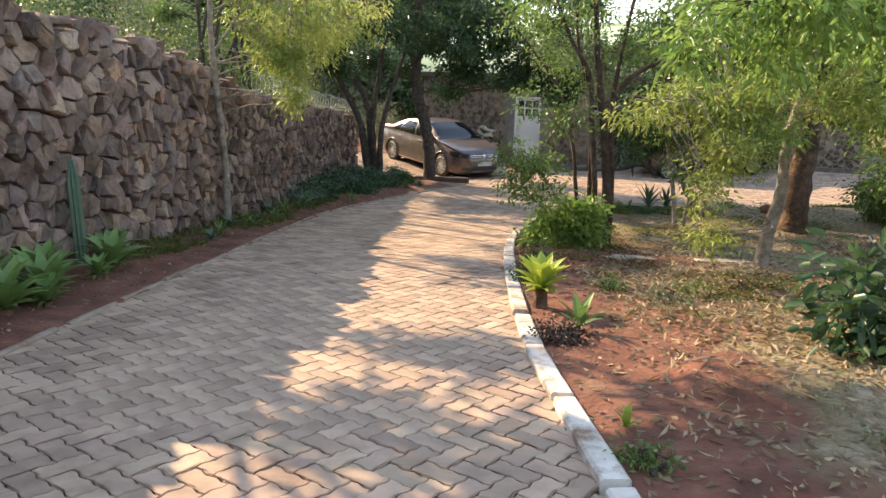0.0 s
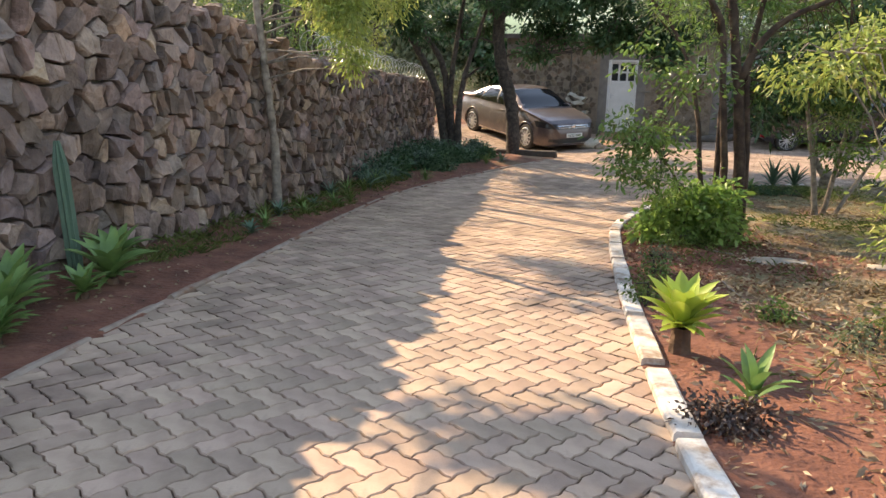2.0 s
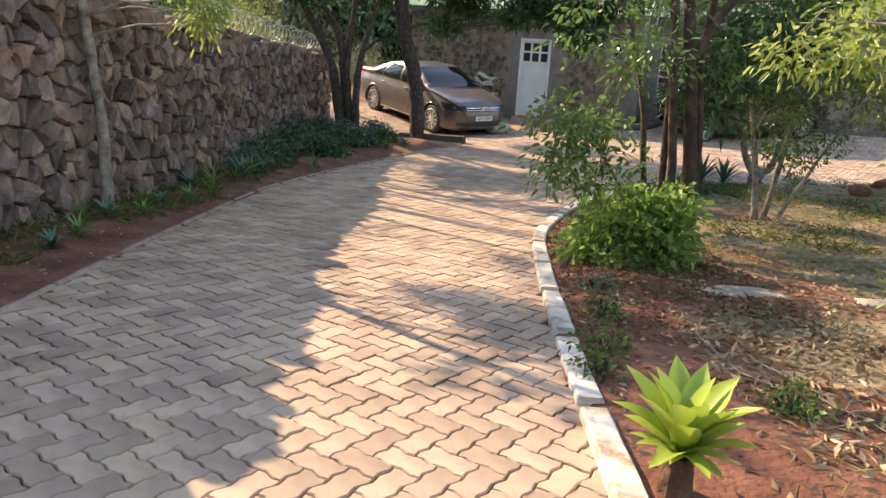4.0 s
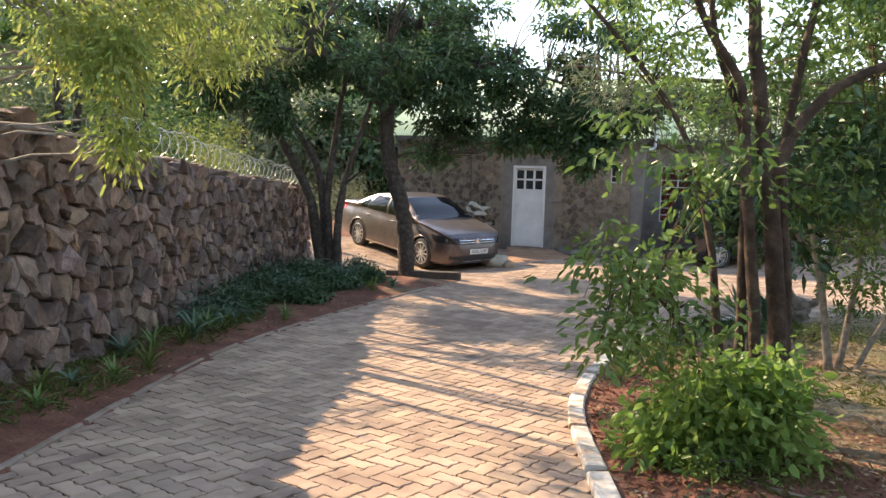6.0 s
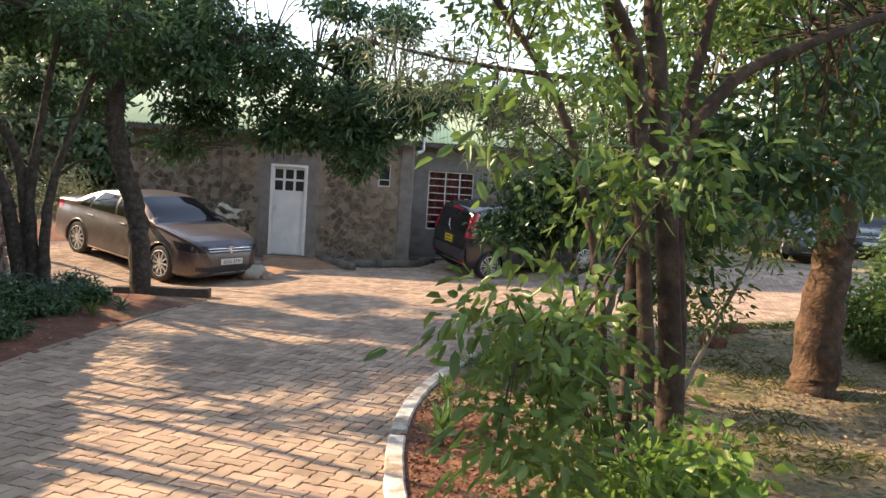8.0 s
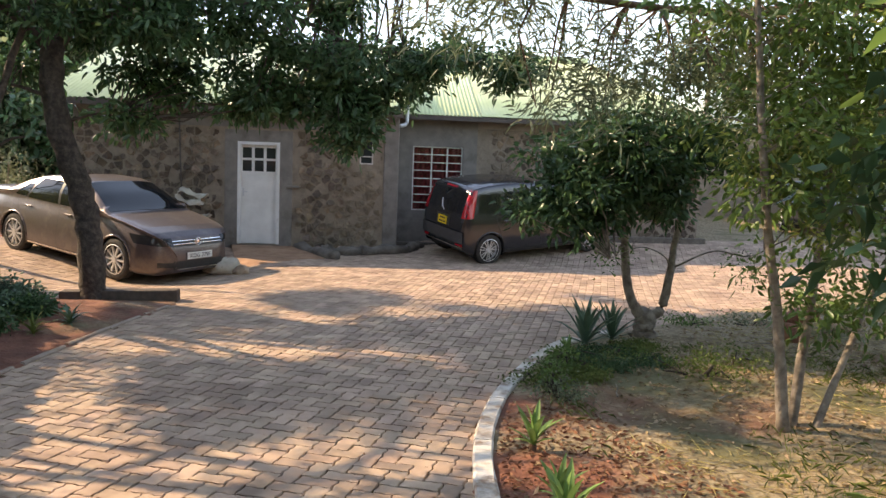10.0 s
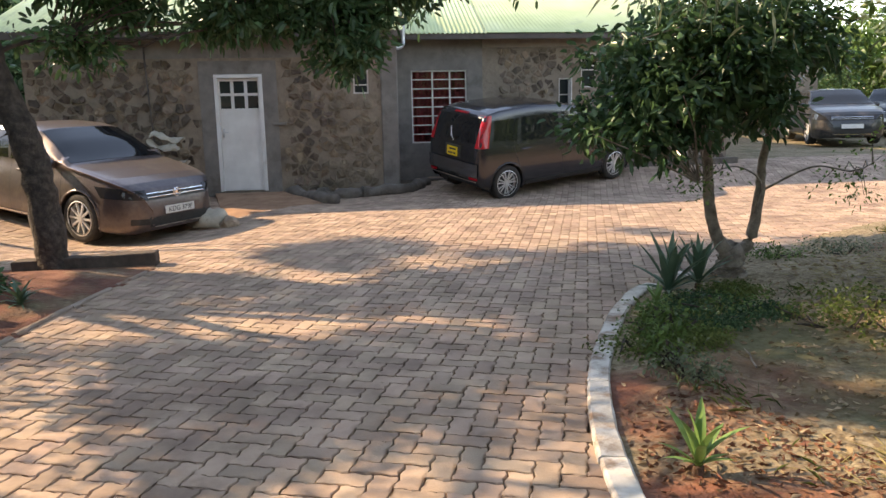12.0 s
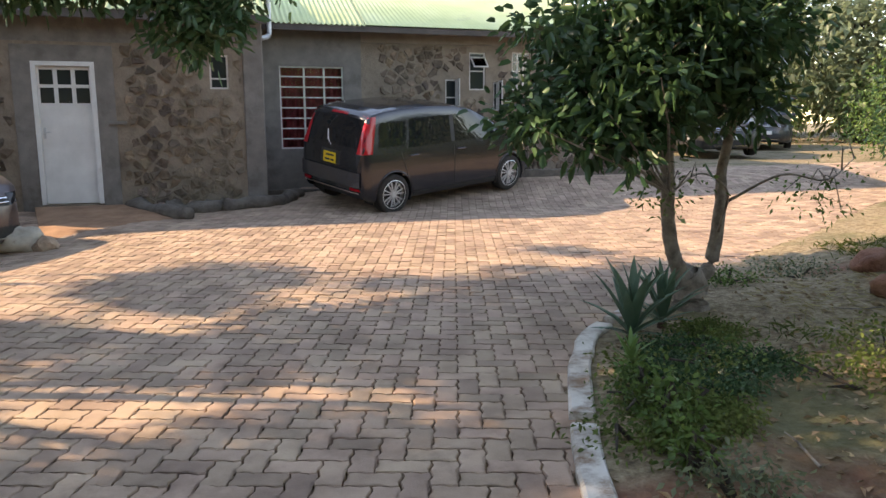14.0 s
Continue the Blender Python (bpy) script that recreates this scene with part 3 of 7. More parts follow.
DOOR = (0.0, 0.76, -0.38, 1.67)
SMALL = (2.43, 2.71, 1.34, 1.86)
RED = (3.62, 4.77, 0.36, 1.83)
VENT, RIGHTW, SLIT_A, SLIT_B = (7.2, 7.53, 1.44, 2.15), (8.08, 8.45, 1.45, 2.17), (6.72, 6.96, 0.95, 1.64), (7.7, 7.8, 0.85, 1.6)
wall_a = wall_with_holes("wall_front", -3.25, 3.0, -0.9, 2.42, 0.0, 0.28, [DOOR, SMALL], MORTAR, "rubble stone wall set in brown mortar")
wall_with_holes("wall_return", 3.0, 3.22, -0.9, 2.42, 0.0, 1.5, [], PLASTER, "grey plastered wall")
wall_with_holes("wall_recess", 3.22, 5.1, -0.9, 2.5, 1.5, 1.75, [RED], PLASTER, "grey plastered wall")
wall_c = wall_with_holes("wall_wing", 5.1, 10.5, -0.9, 2.27, 1.5, 1.75, [VENT, RIGHTW, SLIT_A, SLIT_B], MORTAR, "rubble stone wall set in brown mortar")
boxed("ring_beam", (5.1, 10.5, 1.47, 1.75, 2.274, 2.5), BEAM, house, "plastered concrete ring beam")
boxed("wall_side", (-3.25, -2.97, 0.28, 10.0, -0.9, 2.42), MORTAR, house)
boxed("wall_side", (10.22, 10.5, 1.75, 10.0, -0.9, 2.5), MORTAR, house)
boxed("wall_back", (-2.97, 10.22, 9.7, 10.0, -0.9, 2.42), MORTAR, house)
boxed("column", (2.93, 3.24, -0.035, 0.3, -0.9, 2.4), PLASTER, house, "grey plastered corner pillar", 0.02)
boxed("door_surround", (-0.3, -0.045, -0.02, 0.02, -0.7, 1.95), PLASTER, house)
boxed("door_surround", (0.805, 1.06, -0.02, 0.02, -0.7, 1.95), PLASTER, house)
boxed("door_surround", (-0.045, 0.805, -0.02, 0.02, 1.715, 1.95), PLASTER, house)
boxed("wall_band", (-3.25, 2.92, -0.016, 0.02, 2.0, 2.41), PLASTER, house, "grey plastered band under the eaves")
boxed("wall_ledge", (0.95, 1.2, -0.05, 0.03, 0.8, 0.85), PLASTER, house, "small mortar ledge", 0.01)
boxed("room_floor", (-2.97, 10.22, 0.3, 9.7, -0.6, -0.5), DARKROOM, house)


def sheet(u0, u1, b0, z0, b1, z1, amp, pitch, name="roof", hip=None):
    """A corrugated roof plane from its eave (b0, z0) up to its ridge (b1, z1), with a turned-down lip."""
    n = int((u1 - u0) / pitch * 6)
    us = np.linspace(u0, u1, n)
    w = amp * np.cos(us / pitch * 2 * np.pi)
    rows = [(b0, z0 - 0.012), (b0, z0), (b0 + (b1 - b0) * 0.5, (z0 + z1) / 2), (b1, z1)]
    ends = [u1 + ((hip or u1) - u1) * (b - b0) / (b1 - b0) for b, z in rows]
    V = np.concatenate([np.stack([u0 + (us - u0) * (e - u0) / (u1 - u0), np.full(n, b), z + w], 1) for (b, z), e in zip(rows, ends)])
    i = np.arange(n - 1)
    F = np.concatenate([np.stack([r * n + i, r * n + i + 1, (r + 1) * n + i + 1, (r + 1) * n + i], 1) for r in range(len(rows) - 1)])
    ob = mesh_arrays(name, V, F, ROOF, house, "pale green corrugated roof sheet")
    ob.data.shade_smooth()
    return ob


sheet(-3.75, 3.34, -0.42, 2.44, 5.0, 4.5, 0.011, 0.09)
sheet(3.3, 5.1, 1.02, 2.52, 5.0, 4.46, 0.016, 0.09)
sheet(5.1, 10.85, 1.02, 2.53, 5.0, 4.47, 0.004, 0.09, hip=8.6)
sheet(-3.75, 10.85, 10.4, 2.4, 5.0, 4.49, 0.011, 0.09, "roof_rear", hip=8.6)
piece("roof_hip", [(10.85, 1.02, 2.53), (10.85, 10.4, 2.4), (8.6, 5.0, 4.48), (10.85, 1.02, 2.5), (10.85, 10.4, 2.37), (8.6, 5.0, 4.45)],
      [(0, 1, 2), (5, 4, 3), (0, 3, 4, 1), (1, 4, 5, 2), (2, 5, 3, 0)], ROOF, house, "pale green hipped roof end")
for a, b, p in ((-0.4, -0.37, (-3.7, 3.3)), (1.05, 1.08, (3.3, 10.8))):
    boxed("fascia", (p[0], p[1], a, b, 2.3 if a < 0 else 2.4, 2.425 if a < 0 else 2.5), FASCIA, house, "dark fascia board")
boxed("soffit", (-3.7, 3.3, -0.37, 0.0, 2.36, 2.38), FASCIA, house)
boxed("soffit", (3.3, 10.8, 1.08, 1.5, 2.455, 2.475), FASCIA, house)
for u in (-3.2,):
    piece("gable", [(u, 0, 2.4), (u, 10, 2.4), (u, 5, 4.4), (u + 0.2, 0, 2.4), (u + 0.2, 10, 2.4), (u + 0.2, 5, 4.4)],
          [(0, 1, 2), (5, 4, 3), (0, 3, 4, 1), (1, 4, 5, 2), (2, 5, 3, 0)], MORTAR, house)
piece("valley_gable", [(3.3, -0.4, 2.42), (3.3, 1.1, 2.42), (3.3, 5, 4.44), (3.28, -0.4, 2.42), (3.28, 1.1, 2.42), (3.28, 5, 4.44)],
      [(0, 1, 2), (5, 4, 3), (0, 3, 4, 1), (1, 4, 5, 2), (2, 5, 3, 0)], FASCIA, house)
ridge = tube([(-3.75, 5, 4.5), (8.6, 5, 4.5)], [0.09, 0.09], 10)
piece("ridge_cap", *ridge, ROOF, house, shade=True)
v, f = tube(curve_points([(3.44, 1.0, 2.98), (3.44, 1.0, 2.45), (3.43, 0.98, 2.3), (3.36, 0.9, 2.24), (3.27, 0.8, 2.22)], 4), [0.043] * 17, 10)
piece("downpipe", v, f, PIPE, house, "short galvanised downpipe with a bend", shade=True)
v, f = tube([(-1.2, -0.03, 2.25), (-1.17, -0.03, 1.2), (-1.1, -0.03, -0.4)], [0.014] * 3, 8)
piece("conduit", v, f, FASCIA, house, "black cable conduit", shade=True)


def door_leaf():
    d = thing("door", None, "white painted steel door with six dark panes")
    d.parent = house
    u0, u1, z0, z1 = DOOR
    y = 0.05
    for nm, dm in (("door_frame", (u0 - 0.045, u0 + 0.02, 0.0 - 0.03, 0.1, z0, z1 + 0.045)), ("door_frame", (u1 - 0.02, u1 + 0.045, -0.03, 0.1, z0, z1 + 0.045)),
                   ("door_frame", (u0 + 0.02, u1 - 0.02, -0.03, 0.1, z1 - 0.02, z1 + 0.045))):
        boxed(nm, dm, WHITE, d, bevel=0.004)
    zs = z1 - 0.6
    boxed("lower_panel", (u0 + 0.022, u1 - 0.022, y - 0.02, y + 0.02, z0 + 0.01, zs), WHITE, d, bevel=0.004)
    pw = (u1 - u0 - 0.04) / 3
    bar = 0.028
    for i in range(4):
        x = u0 + 0.02 + i * pw
        boxed("stile", (max(u0 + 0.022, x - bar), min(u1 - 0.022, x + bar), y - 0.018, y + 0.018, zs, z1 - 0.022), WHITE, d)
    for z in (zs + 0.02, (zs + z1) / 2 - 0.01, z1 - 0.05):
        for i in range(3):
            boxed("rail", (u0 + 0.02 + i * pw + bar, u0 + 0.02 + (i + 1) * pw - bar, y - 0.016, y + 0.016, z - 0.022, z + 0.026), WHITE, d)
    for i in range(3):
        for z in ((zs + 0.046, (zs + z1) / 2 - 0.032), ((zs + z1) / 2 + 0.016, z1 - 0.072)):
            boxed("pane", (u0 + 0.02 + i * pw + bar, u0 + 0.02 + (i + 1) * pw - bar, y - 0.004, y + 0.004, *z), PANE, d)
    bm = box(bmesh.new(), u0 + 0.05, u0 + 0.085, y - 0.03, y - 0.018, 0.6, 0.76, 0.004)
    box(bm, u0 + 0.055, u0 + 0.16, y - 0.07, y - 0.055, 0.685, 0.703, 0.004)
    box(bm, u0 + 0.06, u0 + 0.075, y - 0.06, y - 0.025, 0.687, 0.7)
    part("handle", bm, PIPE, d, "dark steel lever handle")


PANE = glass_mat("window_glass", (0.03, 0.035, 0.035))
DARKSTEEL = mat("dark_steel", [(0.05, 0.05, 0.05), (0.1, 0.1, 0.1)], 10, 0.4, 0.8, bump=0.1)
door_leaf()


def window(hole, back, cols, rows, label, curtain=None, bar=0.016, edge=0.028):
    w = thing("window", None, label)
    w.parent = house
    u0, u1, z0, z1 = hole
    y0, y1 = back + 0.03, back + 0.065
    boxed("window_frame", (u0, u0 + edge, y0, y1, z0, z1), FRAMEW, w)
    boxed("window_frame", (u1 - edge, u1, y0, y1, z0, z1), FRAMEW, w)
    boxed("window_frame", (u0 + edge, u1 - edge, y0, y1, z0, z0 + edge), FRAMEW, w)
    boxed("window_frame", (u0 + edge, u1 - edge, y0, y1, z1 - edge, z1), FRAMEW, w)
    for i, u in enumerate(cols):
        boxed("mullion", (u - bar, u + bar, y0 + 0.003, y1 - 0.003, z0 + edge, z1 - edge), FRAMEW, w)
    for z in rows:
        boxed("glazing_bar", (u0 + edge, u1 - edge, y0 + 0.006, y1 - 0.006, z - bar * 0.7, z + bar * 0.7), FRAMEW, w)
    boxed("pane", (u0 + edge, u1 - edge, y1 - 0.02, y1 - 0.014, z0 + edge, z1 - edge), PANE_CLEAR if curtain else PANE, w)
    if curtain:
        n = 60
        us = np.linspace(u0, u1, n)
        yy = back + 0.14 + 0.02 * np.sin(us * 55) + 0.01 * np.sin(us * 23)
        V = np.concatenate([np.stack([us, yy, np.full(n, z)], 1) for z in (z0 - 0.05, z1 + 0.05)])
        i = np.arange(n - 1)
        mesh_arrays("curtain", V, np.stack([i, i + 1, n + i + 1, n + i], 1), curtain, w, "drawn dark red curtain")
    return w


def clear_glass(name):
    m = bpy.data.materials.new(name)
    m.use_nodes = True
    t = m.node_tree
    g, tr, mx = t.nodes.new("ShaderNodeBsdfGlossy"), t.nodes.new("ShaderNodeBsdfTransparent"), t.nodes.new("ShaderNodeMixShader")
    g.inputs["Roughness"].default_value = 0.03
    fr = t.nodes.new("ShaderNodeFresnel")
    t.links.new(fr.outputs[0], mx.inputs[0])
    t.links.new(tr.outputs[0], mx.inputs[1])
    t.links.new(g.outputs[0], mx.inputs[2])
    t.links.new(mx.outputs[0], t.nodes["Material Output"].inputs["Surface"])
    return m


PANE_CLEAR = clear_glass("clear_pane")
zr = [RED[2] + (RED[3] - RED[2]) * k / 8 for k in range(1, 8)]
window(RED, 1.5, [RED[0] + 0.44, RED[0] + 0.8], zr, "tall steel window with cream bars and dark red curtains", CURTAIN)
window(SMALL, 0.0, [], [1.5], "small steel window with a cream frame")
window(RIGHTW, 1.5, [RIGHTW[0] + 0.12, RIGHTW[0] + 0.25], [1.63, 1.81, 1.99], "steel window with small cream-barred panes")
window(VENT, 1.5, [], [1.8], "steel window with its top sash pushed open")
window(SLIT_A, 1.5, [], [1.3], "narrow steel casement window standing open")
window(SLIT_B, 1.5, [], [], "narrow steel casement window standing open")


def sash(m, w, h, label):
    s = thing("open_sash", m, label)
    s.parent = house
    s.matrix_parent_inverse = Matrix.Identity(4)
    s.matrix_local = m
    e = 0.022
    for dm in ((0, e, -0.01, 0.01, 0, h), (w - e, w, -0.01, 0.01, 0, h), (e, w - e, -0.01, 0.01, 0, e), (e, w - e, -0.01, 0.01, h - e, h)):
        boxed("sash_frame", dm, FRAMEW, s)
    boxed("pane", (e, w - e, -0.003, 0.003, e, h - e), PANE_CLEAR, s)


sash(Matrix.Translation((6.96, 1.49, 0.98)) @ Matrix.Rotation(radians(-100), 4, "Z"), 0.28, 0.66, "open cream steel casement leaf")
sash(Matrix.Translation((7.8, 1.49, 0.86)) @ Matrix.Rotation(radians(-95), 4, "Z"), 0.26, 0.76, "open cream steel casement leaf")
sash(Matrix.Translation((7.22, 1.28, 1.86)) @ Matrix.Rotation(radians(-48), 4, "X"), 0.3, 0.3, "open cream steel top sash")


# ---------------------------------------------------------------- vehicles
def paint(name, color, metal=0.6, rough=0.32, dust=(0.3, 0.24, 0.19)):
    return mat(name, [tuple(c * 0.9 for c in color), color, tuple(min(1, c * 1.12) for c in color)], 30, rough, metal, bump=0.0, coat=0.6,
               stain=tuple(0.75 * c + 0.25 * d for c, d in zip(color, dust)), stain_scale=3, stain_at=0.5)


BROWN_PAINT = paint("dusty_brown_car_paint", (0.1, 0.075, 0.076), 0.75, 0.42)
BROWN_PAINT.node_tree.nodes["Principled BSDF"].inputs["Coat Weight"].default_value = 1.0
BROWN_PAINT.node_tree.nodes["Principled BSDF"].inputs["Coat Roughness"].default_value = 0.2
# a film of pale dust on the saloon, its sheen added to imitate sun glare
for socket, value in (("Sheen Weight", 0.07), ("Sheen Roughness", 0.45), ("Sheen Tint", (1.0, 0.92, 0.85, 1))):
    BROWN_PAINT.node_tree.nodes["Principled BSDF"].inputs[socket].default_value = value
GREY_PAINT = paint("charcoal_car_paint", (0.036, 0.038, 0.046), 0.6, 0.2, (0.07, 0.066, 0.062))
BLUE_PAINT = paint("slate_car_paint", (0.025, 0.03, 0.037), 0.4, 0.3)
# lighter than the body: the sky's reflection on the tail, put into the paint
BUMPER_SKY = paint("sky_reflecting_bumper", (0.17, 0.17, 0.185), 0.8, 0.25)
TINT = glass_mat("tinted_car_glass", (0.012, 0.014, 0.016), 0.02)
RUBBER = mat("tyre_rubber", [(0.018, 0.017, 0.016), (0.05, 0.045, 0.04)], 20, 0.85, bump=0.3)
ALLOY = mat("alloy_rim", [(0.66, 0.65, 0.63), (0.8, 0.79, 0.77)], 12, 0.35, 0.35, bump=0.05, stain=(0.5, 0.45, 0.4), stain_scale=6, stain_at=0.55)
TRIM = mat("black_plastic", [(0.012, 0.012, 0.012), (0.03, 0.03, 0.03)], 30, 0.5, bump=0.1)
CHROME = mat("chrome", [(0.7, 0.7, 0.7), (0.8, 0.8, 0.8)], 5, 0.12, 1.0, bump=0)
LAMP = glass_mat("headlamp_lens", (0.025, 0.026, 0.03), 0.04)
REDLAMP = glass_mat("red_lamp_lens", (0.45, 0.012, 0.02), 0.08)
PLATE_W = mat("white_plate", [(0.7, 0.7, 0.67), (0.78, 0.78, 0.75)], 10, 0.5, bump=0)
PLATE_Y = mat("yellow_plate", [(0.75, 0.5, 0.02), (0.85, 0.58, 0.03)], 10, 0.5, bump=0)
INK = mat("plate_ink", [(0.015, 0.015, 0.015), (0.03, 0.03, 0.03)], 10, 0.6, bump=0)


class Shell:
    """A car's outer skin, as the half-width at each station and height."""

    def __init__(self, s):
        self.s = s
        self.x0, self.x1 = s["top"][0][0], s["top"][-1][0]

    def top(self, x):
        return float(np.interp(x, *zip(*self.s["top"])))

    def sill(self, x):
        return float(np.interp(x, *zip(*self.s["sill"])))

    def plan(self, x):
        return float(np.interp(x, *zip(*self.s["plan"])))

    def ring(self, x):
        """Half section from the sill to the crown, as (y, z)."""
        t, b, w = self.top(x), self.sill(x), self.plan(x)
        belt = min(self.s["belt"], t - 0.07)
        roof = max(0.0, t - belt - 0.1)
        k = min(1.0, roof / 0.35)
        yr = w * (0.93 - self.s.get("tumble", 0.17) * k)
        sl = self.s.get("shoulder", 0.95)
        pts = [(w * 0.9, b), (w * 0.985, b + 0.07), (w, b + (belt - b) * 0.42), (w * (0.6 + 0.4 * sl), b + (belt - b) * 0.76), (w * sl, belt),
               (w * (0.95 * (1 - k) + 0.88 * k) if k < 1 else w * 0.885, belt + (t - belt) * 0.45), (yr * 0.985, t - 0.065 if k > 0.2 else t - 0.03),
               (yr * 0.9, t - 0.03 if k > 0.2 else t - 0.015), (yr * 0.6, t - 0.006), (0.0, t)]
        return [Vector((0, y, z)) for y, z in pts]

    def section(self, x, n=4):
        return [(p.y, p.z) for p in curve_points(self.ring(x), n)]

    def half(self, x, z):
        """Half-width at a station and height, or None above the skin."""
        s = self.section(x)
        if z > s[-1][1] or z < s[0][1]:
            return None
        for (ya, za), (yb, zb) in zip(s, s[1:]):
            if za <= z <= zb:
                return ya + (yb - ya) * (z - za) / (zb - za + 1e-9)
        return 0.0

    def end(self, y, z, sign):
        """How far the nose (+1) or tail (-1) reaches at a spot across and up."""
        x = self.x1 if sign > 0 else self.x0
        for _ in range(260):
            h = self.half(x, z)
            if h is not None and h >= abs(y):
                break
            x -= sign * 0.006
        return x


def grid_faces(rows, cols):
    return [(r * cols + c, r * cols + c + 1, (r + 1) * cols + c + 1, (r + 1) * cols + c) for r in range(rows - 1) for c in range(cols - 1)]


def side_patch(sh, za, zb, xa, xb, side, out=0.006, n=14, m=6):
    """A panel on a car's flank between two heights, with ends that may slant: xa and xb are (low, high)."""
    V = []
    for i in range(m):
        t = i / (m - 1)
        z = za + (zb - za) * t
        for j in range(n):
            s = j / (n - 1)
            x = (xa[0] + (xa[1] - xa[0]) * t) * (1 - s) + (xb[0] + (xb[1] - xb[0]) * t) * s
            zz = z
            h = sh.half(x, zz)
            while h is None:
                zz -= 0.01
                h = sh.half(x, zz)
            V.append((x, side * (h + out), zz))
    F = grid_faces(m, n)
    return V, [f if side < 0 else f[::-1] for f in F]


def end_patch(sh, ya, yb, za, zb, sign, out=0.008, n=12, m=5):
    """A panel that follows a car's nose or tail."""
    V = []
    for i in range(m):
        z = za + (zb - za) * i / (m - 1)
        for j in range(n):
            y = ya + (yb - ya) * j / (n - 1)
            lim = 0.97 * (sh.half((sh.x1 if sign > 0 else sh.x0) - sign * 0.34, z) or 0.3)
            y = max(-lim, min(lim, y))
            V.append((sh.end(y, z, sign) + sign * out, y, z))
    F = grid_faces(m, n)
    return V, [f if sign > 0 else f[::-1] for f in F]


def top_patch(sh, xa, xb, frac, out=0.006, n=12, m=10):
    """A windscreen or rear window on the skin's upper side; frac is how much of the width it takes."""
    V = []
    for i in range(m):
        x = xa + (xb - xa) * i / (m - 1)
        s = sh.section(x)
        for j in range(n):
            q = -1 + 2 * j / (n - 1)
            lim = s[int(len(s) * 0.66)][0] * frac
            y = q * lim
            z = np.interp(-abs(y), [-p[0] for p in s[len(s) // 2:]], [p[1] for p in s[len(s) // 2:]])
            V.append((x, y, z + out))
    return V, [f[::-1] for f in grid_faces(m, n)] if xb > xa else grid_faces(m, n)


def wheel(car, x, y, radius, spokes, side, twin=False):
    w = thing("wheel", None, "", "")
    w.parent = car
    w.location = (x, y, radius)
    prof = [(0.62, -0.085), (0.66, -0.1), (0.82, -0.105), (0.95, -0.098), (1.0, -0.075), (1.0, 0.075), (0.95, 0.098), (0.82, 0.105), (0.66, 0.1), (0.62, 0.085)]
    n, V, F = 40, [], []
    for k in range(n):
        a = 2 * math.pi * k / n
        V += [(radius * r * math.cos(a), o, radius * r * math.sin(a)) for r, o in prof]
    m = len(prof)
    for k in range(n):
        for j in range(m - 1):
            F.append((k * m + j, k * m + j + 1, ((k + 1) % n) * m + j + 1, ((k + 1) % n) * m + j))
    piece("tyre", V, F, RUBBER, w, "", True)
    V, F = [], []
    prof = [(0.74, 0.0), (0.74, 0.1), (0.69, 0.108), (0.66, 0.06), (0.64, -0.05)]
    m = len(prof)
    for k in range(n):
        a = 2 * math.pi * k / n
        V += [(radius * r * math.cos(a), side * o, radius * r * math.sin(a)) for r, o in prof]
    for k in range(n):
        for j in range(m - 1):
            F.append((k * m + j, k * m + j + 1, ((k + 1) % n) * m + j + 1, ((k + 1) % n) * m + j))
    bm = bmesh.new()
    for k in range(spokes):
        a = 2 * math.pi * (k + (0.22 * (k % 2) if twin else 0)) / spokes
        mtx = Matrix.Rotation(a, 4, "Y")
        r = bmesh.ops.create_cube(bm, size=1, matrix=mtx @ Matrix.Translation((radius * 0.38, side * 0.08, 0)) @ Matrix.Diagonal((radius * 0.62, 0.024, radius * (0.05 if twin else 0.085), 1)))
    bmesh.ops.create_cone(bm, cap_ends=True, segments=20, radius1=radius * 0.15, radius2=radius * 0.13, depth=0.05,
                          matrix=Matrix.Translation((0, side * 0.075, 0)) @ Matrix.Rotation(radians(90), 4, "X"))
    me = bpy.data.meshes.new("t")
    bm.to_mesh(me)
    bm.free()
    o = len(V)
    V += [tuple(v.co) for v in me.vertices]
    F += [tuple(i + o for i in p.vertices) for p in me.polygons]
    bpy.data.meshes.remove(me)
    piece("rim", V, F, ALLOY, w, "dusty silver alloy rim")
    v, f = tube([(0, side * 0.0, 0), (0, side * 0.02, 0)], [radius * 0.64] * 2, 24)
    piece("brake_disc", v, f, TRIM, w)


